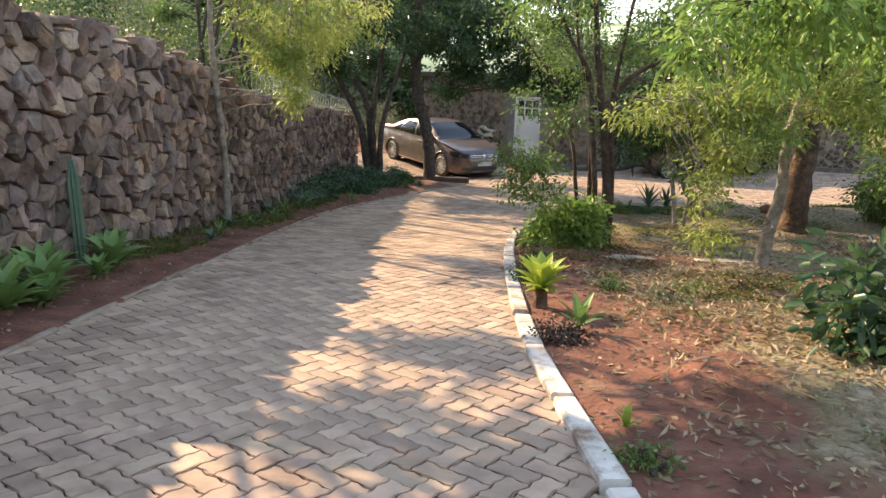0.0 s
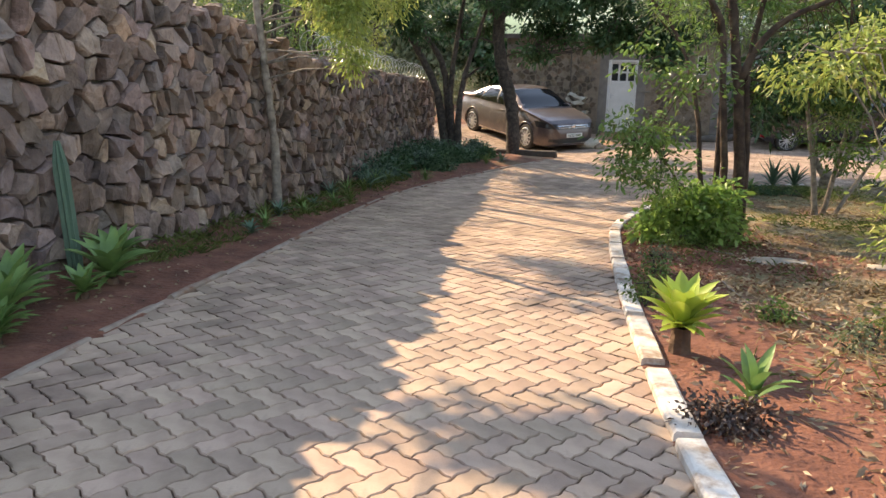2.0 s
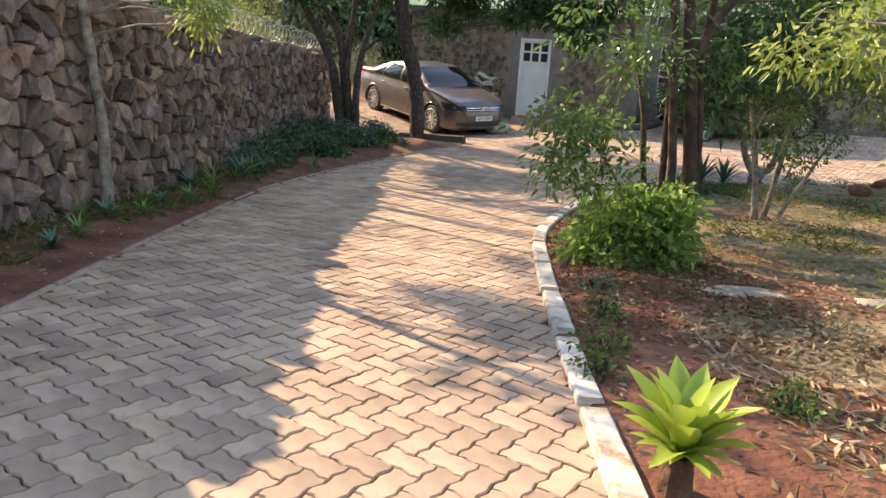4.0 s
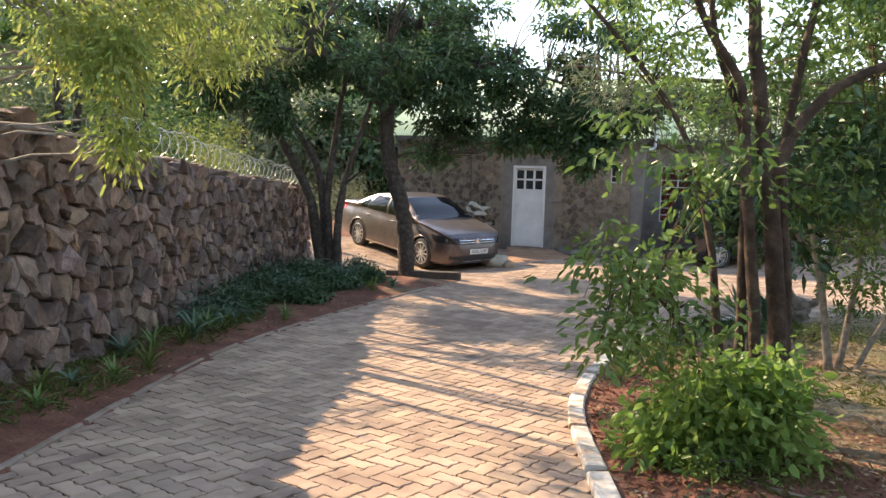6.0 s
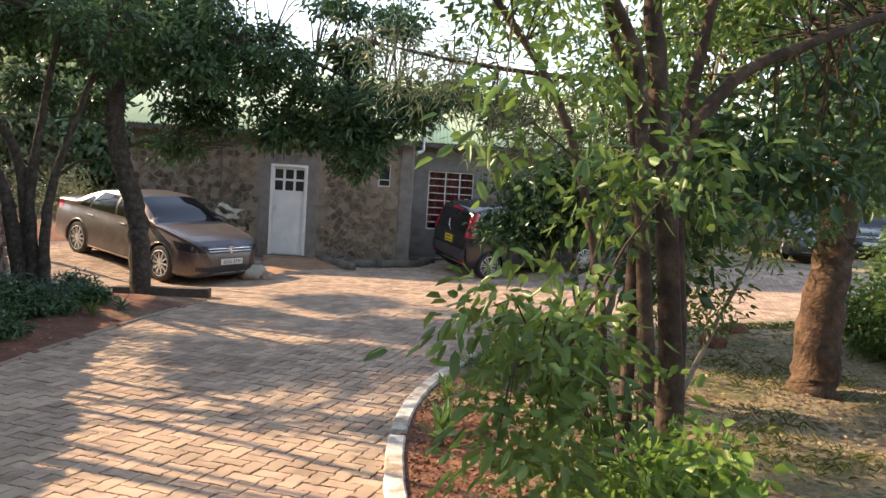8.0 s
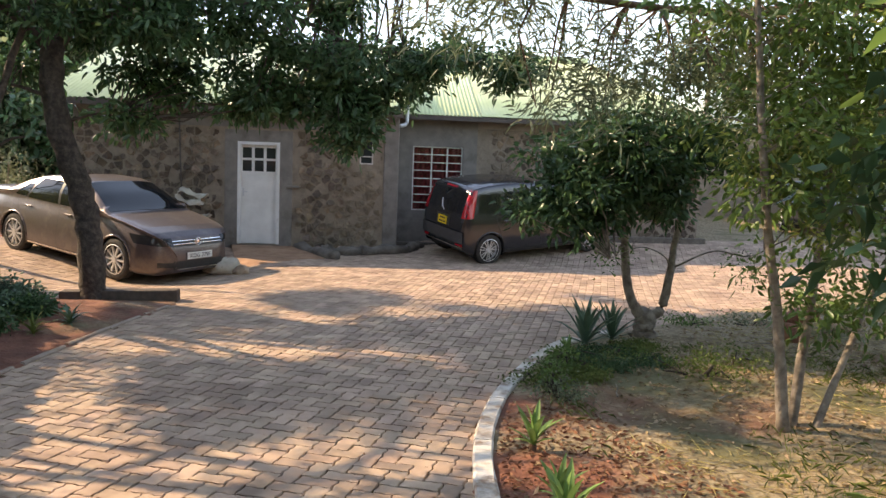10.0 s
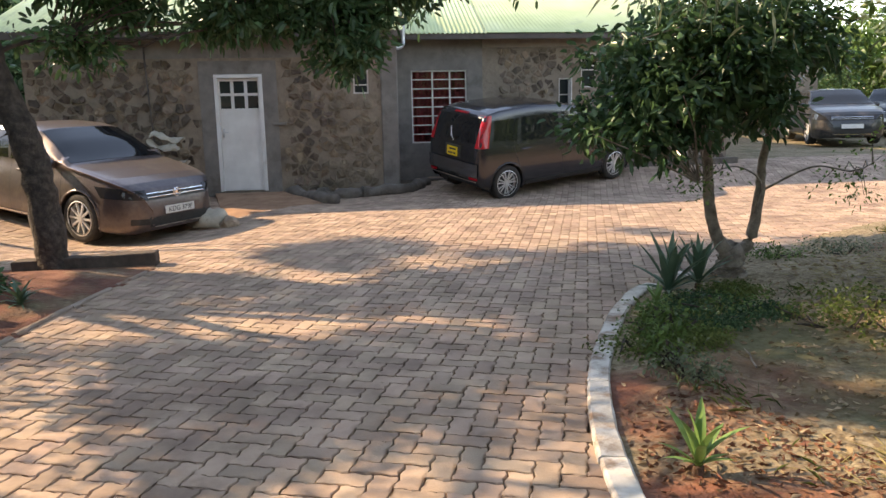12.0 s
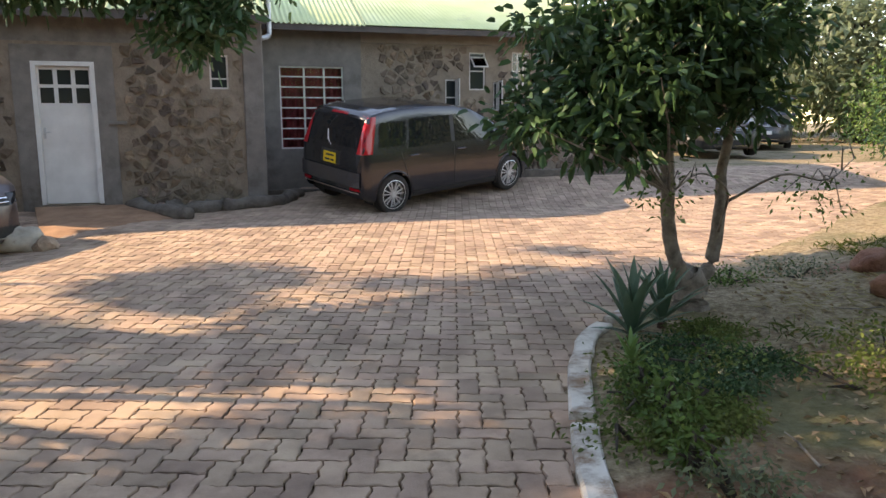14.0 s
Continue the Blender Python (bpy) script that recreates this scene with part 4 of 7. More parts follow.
def car(name, spec, m, body_paint, label, category="car"):
    c = thing(name, m, label, category)
    sh = Shell(spec)
    axles, wr = spec["axles"], spec["wheel"]
    xs = sorted(set(np.round(np.concatenate([np.linspace(sh.x0, sh.x1, 110), [p[0] for p in spec["top"]]]), 4)))
    V, cols = [], None
    for x in xs:
        s = sh.section(x)
        cols = 2 * len(s) - 1
        V += [(x, -y, z) for y, z in s] + [(x, y, z) for y, z in s[-2::-1]]
    F = []
    for f in grid_faces(len(xs), cols):
        cx, cz = sum(V[i][0] for i in f) / 4, sum(V[i][2] for i in f) / 4
        cy = sum(V[i][1] for i in f) / 4
        if abs(cy) > 0.4 and any((cx - a) ** 2 + (cz - wr) ** 2 < (wr + 0.045) ** 2 for a in axles):
            continue
        F.append(f[::-1])
    F.append(tuple(range(cols)))
    F.append(tuple((len(xs) - 1) * cols + i for i in range(cols))[::-1])
    body = piece("body", V, F, body_paint, c, "", True)
    # underside
    boxed("underbody", (sh.x0 + 0.25, sh.x1 - 0.25, -0.6, 0.6, 0.2, 0.3), TRIM, c)
    for a in axles:
        for sd in (-1, 1):
            w = sh.plan(a)
            pts = [(a + (wr + 0.05) * math.cos(t), sd * ((sh.half(a + (wr + 0.05) * math.cos(t), max(sh.sill(a) + 0.03, wr + (wr + 0.05) * math.sin(t))) or w) - 0.004),
                    wr + (wr + 0.05) * math.sin(t)) for t in np.linspace(-0.35, math.pi + 0.35, 26)]
            v, f = tube(pts, [0.016] * len(pts), 6)
            piece("wheel_arch", v, f, body_paint, c, "", True)
            pts = [(a + (wr + 0.05) * math.cos(t), wr + (wr + 0.05) * math.sin(t)) for t in np.linspace(-0.4, math.pi + 0.4, 20)]
            vv = [(x, sd * y, z) for y in (w - 0.03, w - 0.32) for x, z in pts]
            n = len(pts)
            ff = [(i, i + 1, n + i + 1, n + i) for i in range(n - 1)] + [tuple(n + i for i in range(n))]
            piece("wheel_well", vv, ff, TRIM, c)
            wheel(c, a, sd * (w - 0.115), wr, spec["spokes"], sd, spec.get("twin", False))
    for nm, args, mt, lb in spec["sides"]:
        for sd in (-1, 1):
            v, f = side_patch(sh, *args, sd)
            piece(nm, v, f, mt, c, lb, True)
    for nm, args, mt, lb in spec["ends"]:
        v, f = end_patch(sh, *args)
        piece(nm, v, f, mt, c, lb, True)
    for nm, args, mt, lb in spec["tops"]:
        v, f = top_patch(sh, *args)
        piece(nm, v, f, mt, c, lb, True)
    for sd in (-1, 1):
        x, z = spec["mirror"]
        w = sh.half(x, z)
        bm = bmesh.new()
        bmesh.ops.create_icosphere(bm, subdivisions=2, radius=0.1, matrix=Matrix.Translation((x, sd * (w + 0.1), z + 0.05)) @ Matrix.Diagonal((0.6, 1.05, 0.75, 1)))
        box(bm, x - 0.02, x + 0.03, min(sd * (w - 0.03), sd * (w + 0.08)), max(sd * (w - 0.03), sd * (w + 0.08)), z - 0.01, z + 0.025)
        part("mirror", bm, body_paint, c, "", True)
        for hx in spec["handles"]:
            w = sh.half(hx, spec["handle_z"])
            y0, y1 = sorted((sd * (w - 0.005), sd * (w + 0.03)))
            boxed("door_handle", (hx - 0.09, hx + 0.09, y0, y1, spec["handle_z"] - 0.014, spec["handle_z"] + 0.014), body_paint, c, "", 0.008)
        for sx in spec["seams"]:
            v, f = side_patch(sh, sh.sill(sx[0]) + 0.08, spec["belt"] - 0.01, (sx[0] - 0.004, sx[1] - 0.004), (sx[0] + 0.004, sx[1] + 0.004), sd, 0.0035, 2, 8)
            piece("door_seam", v, f, TRIM, c)
    return c, sh


def lettering(text, size, material, parent, m):
    cu = bpy.data.curves.new("plate_text", "FONT")
    cu.body, cu.size, cu.align_x, cu.align_y, cu.extrude = text, size, "CENTER", "CENTER", 0.001
    ob = new("plate_text", cu)
    dg = bpy.context.evaluated_depsgraph_get()
    me = bpy.data.meshes.new_from_object(ob.evaluated_get(dg))
    bpy.data.objects.remove(ob)
    bpy.data.curves.remove(cu)
    me.materials.append(material)
    o = new("plate_text", me)
    o.parent = parent
    o.matrix_local = m
    return o


def ground_pose(x, y, heading, base=1.3):
    """A pose for a vehicle that stands on the paving, tipped as it slopes."""
    d = Vector((math.cos(heading), math.sin(heading), 0))
    l = Vector((-d.y, d.x, 0))
    z = lambda p: at_level(p.x, p.y)
    p = Vector((x, y, 0))
    f, b, r, q = z(p + base * d), z(p - base * d), z(p - 0.75 * l), z(p + 0.75 * l)
    d.z, l.z = (f - b) / (2 * base), (q - r) / 1.5
    d.normalize()
    n = d.cross(l).normalized()
    l = n.cross(d)
    m = Matrix((d, l, n)).transposed().to_4x4()
    return Matrix.Translation((x, y, (f + b + r + q) / 4)) @ m


SEDAN = dict(
    top=[(-2.37, 0.62), (-2.35, 0.9), (-2.3, 1.03), (-2.15, 1.075), (-1.85, 1.1), (-1.6, 1.13), (-1.2, 1.3), (-0.85, 1.41), (-0.4, 1.475), (0.0, 1.48), (0.3, 1.45), (0.65, 1.3),
         (1.0, 1.1), (1.12, 1.045), (1.5, 0.995), (1.85, 0.93), (2.05, 0.87), (2.16, 0.8), (2.22, 0.7), (2.26, 0.56), (2.27, 0.45)],
    sill=[(-2.37, 0.44), (-2.2, 0.28), (-1.8, 0.2), (1.8, 0.18), (2.1, 0.19), (2.27, 0.25)],
    plan=[(-2.37, 0.62), (-2.33, 0.74), (-2.15, 0.84), (-1.7, 0.885), (-0.8, 0.89), (1.4, 0.89), (1.8, 0.865), (2.0, 0.81), (2.12, 0.73), (2.2, 0.63), (2.27, 0.46)],
    shoulder=0.915, belt=0.965, axles=(-1.325, 1.325), wheel=0.335, spokes=10, mirror=(0.8, 0.98), handles=(-0.95, 0.12), handle_z=0.86,
    seams=[(1.0, 0.95), (-0.12, -0.12), (-1.0, -1.3)],
    sides=[("side_window", (1.0, 1.37, (-0.14, -0.14), (0.84, 0.3)), TINT, "tinted glass"), ("side_window", (1.0, 1.37, (-1.02, -0.78), (-0.2, -0.2)), TINT, "tinted glass"),
           ("quarter_window", (1.01, 1.24, (-1.38, -1.08), (-1.08, -0.92)), TINT, "tinted glass"), ("window_pillar", (1.0, 1.375, (-0.2, -0.2), (-0.14, -0.14)), TRIM, ""),
           ("sill_strip", (0.235, 0.265, (-0.95, -0.95), (0.95, 0.95)), CHROME, "bright sill strip"), ("headlight", (0.67, 0.81, (1.74, 1.6), (2.12, 2.02)), LAMP, "dark clear lens"),
           ("tail_light", (0.84, 0.99, (-2.26, -2.28), (-1.98, -2.02)), REDLAMP, "red lens")],
    ends=[("grille", (-0.52, 0.52, 0.655, 0.755, 1, 0.008), TRIM, "black slatted grille"), ("grille_strip", (-0.5, 0.5, 0.737, 0.75, 1, 0.014), CHROME, "chrome strip"),
          ("grille_strip", (-0.5, 0.5, 0.692, 0.703, 1, 0.014), CHROME, "chrome strip"), ("lower_grille", (-0.5, 0.5, 0.3, 0.43, 1, 0.008), TRIM, "black lower intake"),
          ("intake_strip", (-0.44, 0.44, 0.292, 0.307, 1, 0.016), CHROME, "chrome strip"), ("fog_intake", (-0.72, -0.5, 0.33, 0.41, 1, 0.01), TRIM, ""), ("fog_intake", (0.5, 0.72, 0.33, 0.41, 1, 0.01), TRIM, ""),
          ("headlight", (-0.76, -0.5, 0.665, 0.79, 1, 0.01), LAMP, "dark clear lens"), ("headlight", (0.5, 0.76, 0.665, 0.79, 1, 0.01), LAMP, "dark clear lens"),
          ("plate", (-0.26, 0.26, 0.45, 0.56, 1, 0.025), PLATE_W, "white number plate"),
          ("tail_light", (-0.76, -0.45, 0.8, 0.94, -1, 0.008), REDLAMP, "red lens"), ("tail_light", (0.45, 0.76, 0.8, 0.94, -1, 0.008), REDLAMP, "red lens")],
    tops=[("windscreen", (0.33, 1.08, 0.95), TINT, "dark windscreen"), ("rear_window", (-1.56, -0.86, 0.92), TINT, "dark glass")])

d = np.array([-2.241 + 4.03, 21.894 - 23.85])
hd = math.atan2(d[1], d[0])
mid = np.array([(-2.241 - 4.03) / 2, (21.894 + 23.85) / 2]) + 0.82 * np.array([-math.sin(hd), math.cos(hd)])
sedan, sh = car("sedan_car", SEDAN, ground_pose(mid[0], mid[1], hd), BROWN_PAINT, "dusty dark brown saloon car parked on the pavers beside a tree")
xp = sh.end(0, 0.505, 1) + 0.034
lettering("KDG 379F", 0.098, INK, sedan, Matrix.Translation((xp, 0, 0.503)) @ Matrix.Rotation(radians(90), 4, "Z") @ Matrix.Rotation(radians(90), 4, "X"))

xb = sh.end(0, 0.72, 1) + 0.024
v, f = tube([(xb, 0.058 * math.cos(q), 0.72 + 0.058 * math.sin(q)) for q in np.linspace(0, 2 * math.pi, 21)], [0.009] * 21, 6)
piece("emblem_ring", v, f, CHROME, sedan, "round chrome emblem", True)
v, f = tube([(xb - 0.02, 0, 0.72), (xb - 0.002, 0, 0.72)], [0.03, 0.026], 14)
piece("emblem_boss", v, f, CHROME, sedan)

MPV = dict(
    tumble=0.1, top=[(-1.88, 0.62), (-1.87, 0.8), (-1.855, 0.93), (-1.83, 1.02), (-1.72, 1.36), (-1.67, 1.47), (-1.6, 1.525), (-1.4, 1.56), (-1.1, 1.58), (-0.5, 1.585), (0.0, 1.555), (0.45, 1.47), (0.85, 1.29),
         (1.28, 1.06), (1.4, 1.01), (1.72, 0.93), (1.95, 0.81), (2.06, 0.68), (2.1, 0.56)],
    sill=[(-1.88, 0.38), (-1.78, 0.26), (-1.6, 0.2), (1.7, 0.18), (1.95, 0.22), (2.1, 0.32)],
    plan=[(-1.88, 0.7), (-1.84, 0.79), (-1.75, 0.83), (-1.4, 0.845), (0.9, 0.845), (1.4, 0.84), (1.75, 0.78), (1.98, 0.66), (2.1, 0.46)],
    belt=0.95, axles=(-1.3, 1.3), wheel=0.305, spokes=14, twin=True, mirror=(0.92, 1.0), handles=(-0.9, 0.1), handle_z=0.86,
    seams=[(1.0, 1.0), (-0.05, -0.05), (-0.95, -1.15)],
    sides=[("side_window", (0.985, 1.4, (-0.02, -0.02), (0.98, 0.42)), TINT, "tinted glass"), ("side_window", (0.985, 1.4, (-0.98, -0.92), (-0.1, -0.1)), TINT, "tinted glass"),
           ("quarter_window", (1.03, 1.38, (-1.56, -1.5), (-1.06, -1.0)), TINT, "tinted glass"), ("window_pillar", (0.985, 1.4, (-0.1, -0.1), (-0.02, -0.02)), TRIM, ""),
           ("tail_light", (0.95, 1.47, (-1.82, -1.67), (-1.68, -1.54)), REDLAMP, "tall red lens"), ("headlight", (0.72, 0.92, (1.62, 1.5), (1.98, 1.78)), LAMP, "clear lens"),
           ("sill_skirt", (0.215, 0.3, (-0.92, -0.92), (0.92, 0.92)), TRIM, "black skirt")],
    ends=[("rear_window", (-0.62, 0.62, 1.02, 1.43, -1, 0.01), TINT, "dark rear glass"), ("rear_bumper", (-0.74, 0.74, 0.46, 0.68, -1, 0.03), BUMPER_SKY, "bumper in a lighter grey for its sky reflection"), ("plate_recess", (-0.24, 0.24, 0.73, 0.94, -1, 0.006), TRIM, ""), ("tail_light", (-0.8, -0.63, 0.95, 1.46, -1, 0.012), REDLAMP, "tall red lens"),
          ("tail_light", (0.63, 0.8, 0.95, 1.46, -1, 0.012), REDLAMP, "tall red lens"), ("brake_light", (-0.2, 0.2, 1.465, 1.495, -1, 0.012), REDLAMP, "high red lamp"),
          ("plate", (-0.16, 0.16, 0.74, 0.9, -1, 0.02), PLATE_Y, "yellow number plate"), ("reflector", (-0.72, -0.5, 0.4, 0.44, -1, 0.01), REDLAMP, "red reflector"),
          ("reflector", (0.5, 0.72, 0.4, 0.44, -1, 0.01), REDLAMP, "red reflector"), ("bumper_step", (-0.7, 0.7, 0.36, 0.385, -1, 0.02), CHROME, "bright lower lip"),
          ("grille", (-0.4, 0.4, 0.62, 0.7, 1, 0.008), TRIM, "black grille")],
    tops=[("windscreen", (0.5, 1.28, 0.93), TINT, "dark windscreen")])

d = np.array([6.913 - 4.378, 23.067 - 22.486])
hd = math.atan2(d[1], d[0])
mid = np.array([(6.913 + 4.378) / 2, (23.067 + 22.486) / 2]) + 0.77 * np.array([-math.sin(hd), math.cos(hd)])
mpv, sh = car("hatchback_car", MPV, ground_pose(mid[0], mid[1], hd), GREY_PAINT, "charcoal grey tall hatchback car parked by the house")
for k, (z, ws) in enumerate(((0.855, (0.2,)), (0.785, (0.07, 0.12)))):
    y = -0.11
    for w in ws:
        boxed("plate_mark", (sh.end(0, z, -1) - 0.026, sh.end(0, z, -1) - 0.019, y, y + w, z - 0.014, z + 0.014), INK, mpv)
        y += w + 0.03
xw = sh.end(0.05, 1.08, -1)
v, f = tube([(xw - 0.02, 0.02, 1.0), (xw - 0.02, 0.1, 1.08), (sh.end(0.1, 1.22, -1) - 0.02, 0.16, 1.22)], [0.012, 0.01, 0.007], 6)
piece("wiper", v, f, PLATE_W, mpv, "pale rear wiper")

far_spec = dict(SEDAN)
far_car, sh = car("parked_car", far_spec, ground_pose(16.8, 27.2, radians(-124)), BLUE_PAINT, "slate blue saloon car parked far off in shade")
far_car2 = copy_thing(far_car, ground_pose(21.5, 29.0, radians(-141)))
tagged(far_car2, "dark saloon car parked far off under trees", "car")


# ---------------------------------------------------------------- trees and shrubs
def clump_points(blobs, r, per, gather=None):
    """Twig ends spread through ellipsoids (centre, radii, count), thicker towards their skin, and leaves round each."""
    C = []
    for c, rad, n in blobs:
        d = r.normal(size=(n, 3))
        d /= np.linalg.norm(d, axis=1, keepdims=True)
        k = r.uniform(0.15, 1.0, n) ** 0.45
        k *= 1 + 0.22 * np.sin(3.1 * d[:, 0] + 5 * d[:, 1] + c[0]) * np.sin(4 * d[:, 2] + c[1])
        p = np.array(c) + d * k[:, None] * np.array(rad)
        if gather:
            heads = p[:max(3, n // gather[0])]
            p = heads[r.integers(0, len(heads), n)] + r.normal(size=(n, 3)) * gather[1] * np.array([1, 1, 0.6])
        C.append(p)
    return np.concatenate(C)


def crown_of(tree, blobs, r, leaf, size, aspect, per, spread, name="crown", hang=0.25, label="", gather=None, oval=False):
    C = clump_points(blobs, r, per, gather)
    n = len(C)
    P = np.repeat(C, per, 0) + r.normal(size=(n * per, 3)) * spread * np.array([1, 1, 0.75])
    A = (P - np.repeat(C, per, 0)) + r.normal(size=(n * per, 3)) * spread * 0.7
    A[:, 2] -= hang * spread
    V, F = leaf_arrays(P, A, size, size * aspect, r, droop=0.2, oval=oval)
    mesh_arrays(name, V, F, leaf, tree, label)
    return C


def twigs_of(tree, C, limbs, r, bark, share=0.35, thick=0.012, sag=0.1):
    """Thin branches from the nearest limb out to some of the twig ends."""
    L = np.array([p for l in limbs for p in l])
    lists = []
    for c in C[r.random(len(C)) < share]:
        d = np.linalg.norm(L - c, axis=1) + 0.25 * np.maximum(0, L[:, 2] - c[2])
        a = L[int(np.argmin(d))]
        if np.linalg.norm(a - c) > 2.6:
            continue
        m = (a + c) / 2 + r.normal(size=3) * 0.08 * np.linalg.norm(a - c) + np.array([0, 0, sag])
        k = thick * (0.7 + 0.5 * np.linalg.norm(a - c))
        lists.append(tube([a, m, c], [k, k * 0.7, k * 0.3], 4))
    if lists:
        piece("twig_work", *join(lists), bark, tree, kind="stuff")


def tree(name, base, stems, blobs, bark, leaf, size, aspect, per, spread, label, seed, category="tree", share=0.35, thick=0.012, more=(), hang=0.25, sides=9, gather=None, oval=True):
    """Stems are (points, first radius, last radius); blobs as for clump_points; more adds (leaf, blobs, size, aspect, per, spread)."""
    r = np.random.default_rng(seed)
    t = thing(name, Matrix.Translation(base), label, category)
    off = np.array(base)
    limbs = []
    for k, (pts, r0, r1) in enumerate(stems):
        c = curve_points([np.array(p) - off for p in pts], 6, r0 * 0.08, seed + k)
        n = len(c)
        rad = [r0 + (r1 - r0) * (i / (n - 1)) ** 0.8 for i in range(n)]
        if k == 0:
            rad[0] *= 1.25
        v, f = tube(c, rad, sides, 0.16, seed + k)
        piece("trunk" if k == 0 else "limb", v, f, bark, t, "", True)
        limbs.append([np.array(p) for p in c[n // 4:]])
    blobs = [(np.array(c) - off, rad, n) for c, rad, n in blobs]
    per, size = int(per * 1.7), size * 1.15
    C = crown_of(t, blobs, r, leaf, size, aspect, per, spread, hang=hang, gather=gather, oval=oval)
    for lf, bl, s, a, p, sp in more:
        bl = [(np.array(c) - off, rad, n) for c, rad, n in bl]
        C = np.concatenate([C, crown_of(t, bl, r, lf, s * 1.15, a, int(p * 1.6), sp, hang=hang, gather=gather)])
    twigs_of(t, C, limbs, r, bark, share, thick)
    return t


def shrub(name, base, blobs, leaf, size, aspect, per, spread, label, seed, category="shrub", stems=6, bark=None, oval=False):
    r = np.random.default_rng(seed)
    t = thing(name, Matrix.Translation(base), label, category)
    off = np.array(base)
    C = crown_of(t, [(np.array(c) - off, rad, n) for c, rad, n in blobs], r, leaf, size, aspect, per, spread, "foliage", oval=oval)
    lists = []
    for c in C[r.choice(len(C), min(stems, len(C)), False)]:
        m = c * 0.5 + r.normal(size=3) * 0.05
        lists.append(tube([(0, 0, -0.05), m, c], [0.014, 0.01, 0.005], 5))
    piece("stem_work", *join(lists), bark or BARK, t, kind="stuff")
    return t


def E(x, y):
    return at_earth(x, y)


# tree in front of the saloon
tree("shade_tree", (-2.28, 19.3, -0.62),
     [([(-2.28, 19.3, -0.66), (-2.32, 19.32, 0.1), (-2.42, 19.35, 0.75), (-2.66, 19.4, 1.5), (-2.75, 19.4, 2.1), (-2.73, 19.4, 2.6)], 0.165, 0.13),
      ([(-2.73, 19.4, 2.5), (-3.1, 19.35, 2.85), (-3.8, 19.1, 3.3), (-4.5, 18.8, 3.9)], 0.1, 0.03), ([(-2.73, 19.4, 2.5), (-2.4, 19.4, 2.85), (-1.6, 19.3, 3.2), (-0.5, 19.3, 3.5)], 0.09, 0.03),
      ([(-2.6, 19.4, 2.65), (-2.5, 19.8, 3.3), (-2.3, 20.2, 4.2)], 0.07, 0.02), ([(-0.9, 19.3, 3.35), (0.2, 19.5, 3.2), (1.2, 19.8, 2.95), (2.5, 19.8, 2.9), (3.5, 19.8, 2.8)], 0.04, 0.012),
      ([(-2.66, 19.4, 1.6), (-2.3, 19.5, 1.75), (-2.0, 19.6, 1.75)], 0.03, 0.01), ([(-2.7, 19.4, 1.9), (-3.2, 19.5, 2.05), (-3.6, 19.6, 2.0)], 0.03, 0.012)],
     [((-2.6, 19.3, 3.4), (1.7, 1.3, 0.9), 130), ((-0.7, 19.3, 3.2), (1.3, 1.0, 0.7), 95), ((0.7, 19.6, 3.0), (1.1, 0.7, 0.7), 110), ((2.2, 19.8, 2.8), (0.9, 0.6, 0.45), 80), ((-0.4, 19.6, 2.25), (0.9, 0.5, 0.45), 75), ((1.1, 19.6, 1.95), (0.5, 0.4, 0.5), 55), ((0.9, 19.5, 2.5), (0.8, 0.5, 0.35), 55), ((3.3, 19.8, 2.75), (0.7, 0.5, 0.35), 50), ((1.0, 19.4, 3.9), (1.3, 0.9, 0.4), 60), ((-1.2, 19.4, 4.5), (1.3, 0.8, 0.35), 30), ((1.2, 19.5, 4.6), (1.2, 0.7, 0.3), 30), ((-2.9, 19.2, 2.9), (1.0, 0.6, 0.35), 40), ((-1.6, 19.3, 2.75), (0.9, 0.7, 0.4), 60), ((1.25, 19.95, 2.15), (0.35, 0.35, 0.4), 30),
      # the high, wide blob here is added out of view to fleck the paving
      ((-4.4, 20.9, 4.6), (2.7, 2.0, 0.3), 52), ((-1.8, 20.6, 4.4), (1.2, 1.0, 0.4), 100), ((-1.4, 19.6, 2.3), (0.7, 0.5, 0.3), 55), ((0.1, 19.9, 2.15), (0.5, 0.4, 0.22), 30), ((-3.6, 19.7, 2.3), (0.6, 0.5, 0.35), 40), ((-1.9, 19.75, 1.7), (0.3, 0.25, 0.25), 20)],
     BARK, LEAF_DARK, 0.1, 0.42, 17, 0.1, "dark-leaved shade tree with a leaning grey trunk", 21, gather=(13, 0.16))

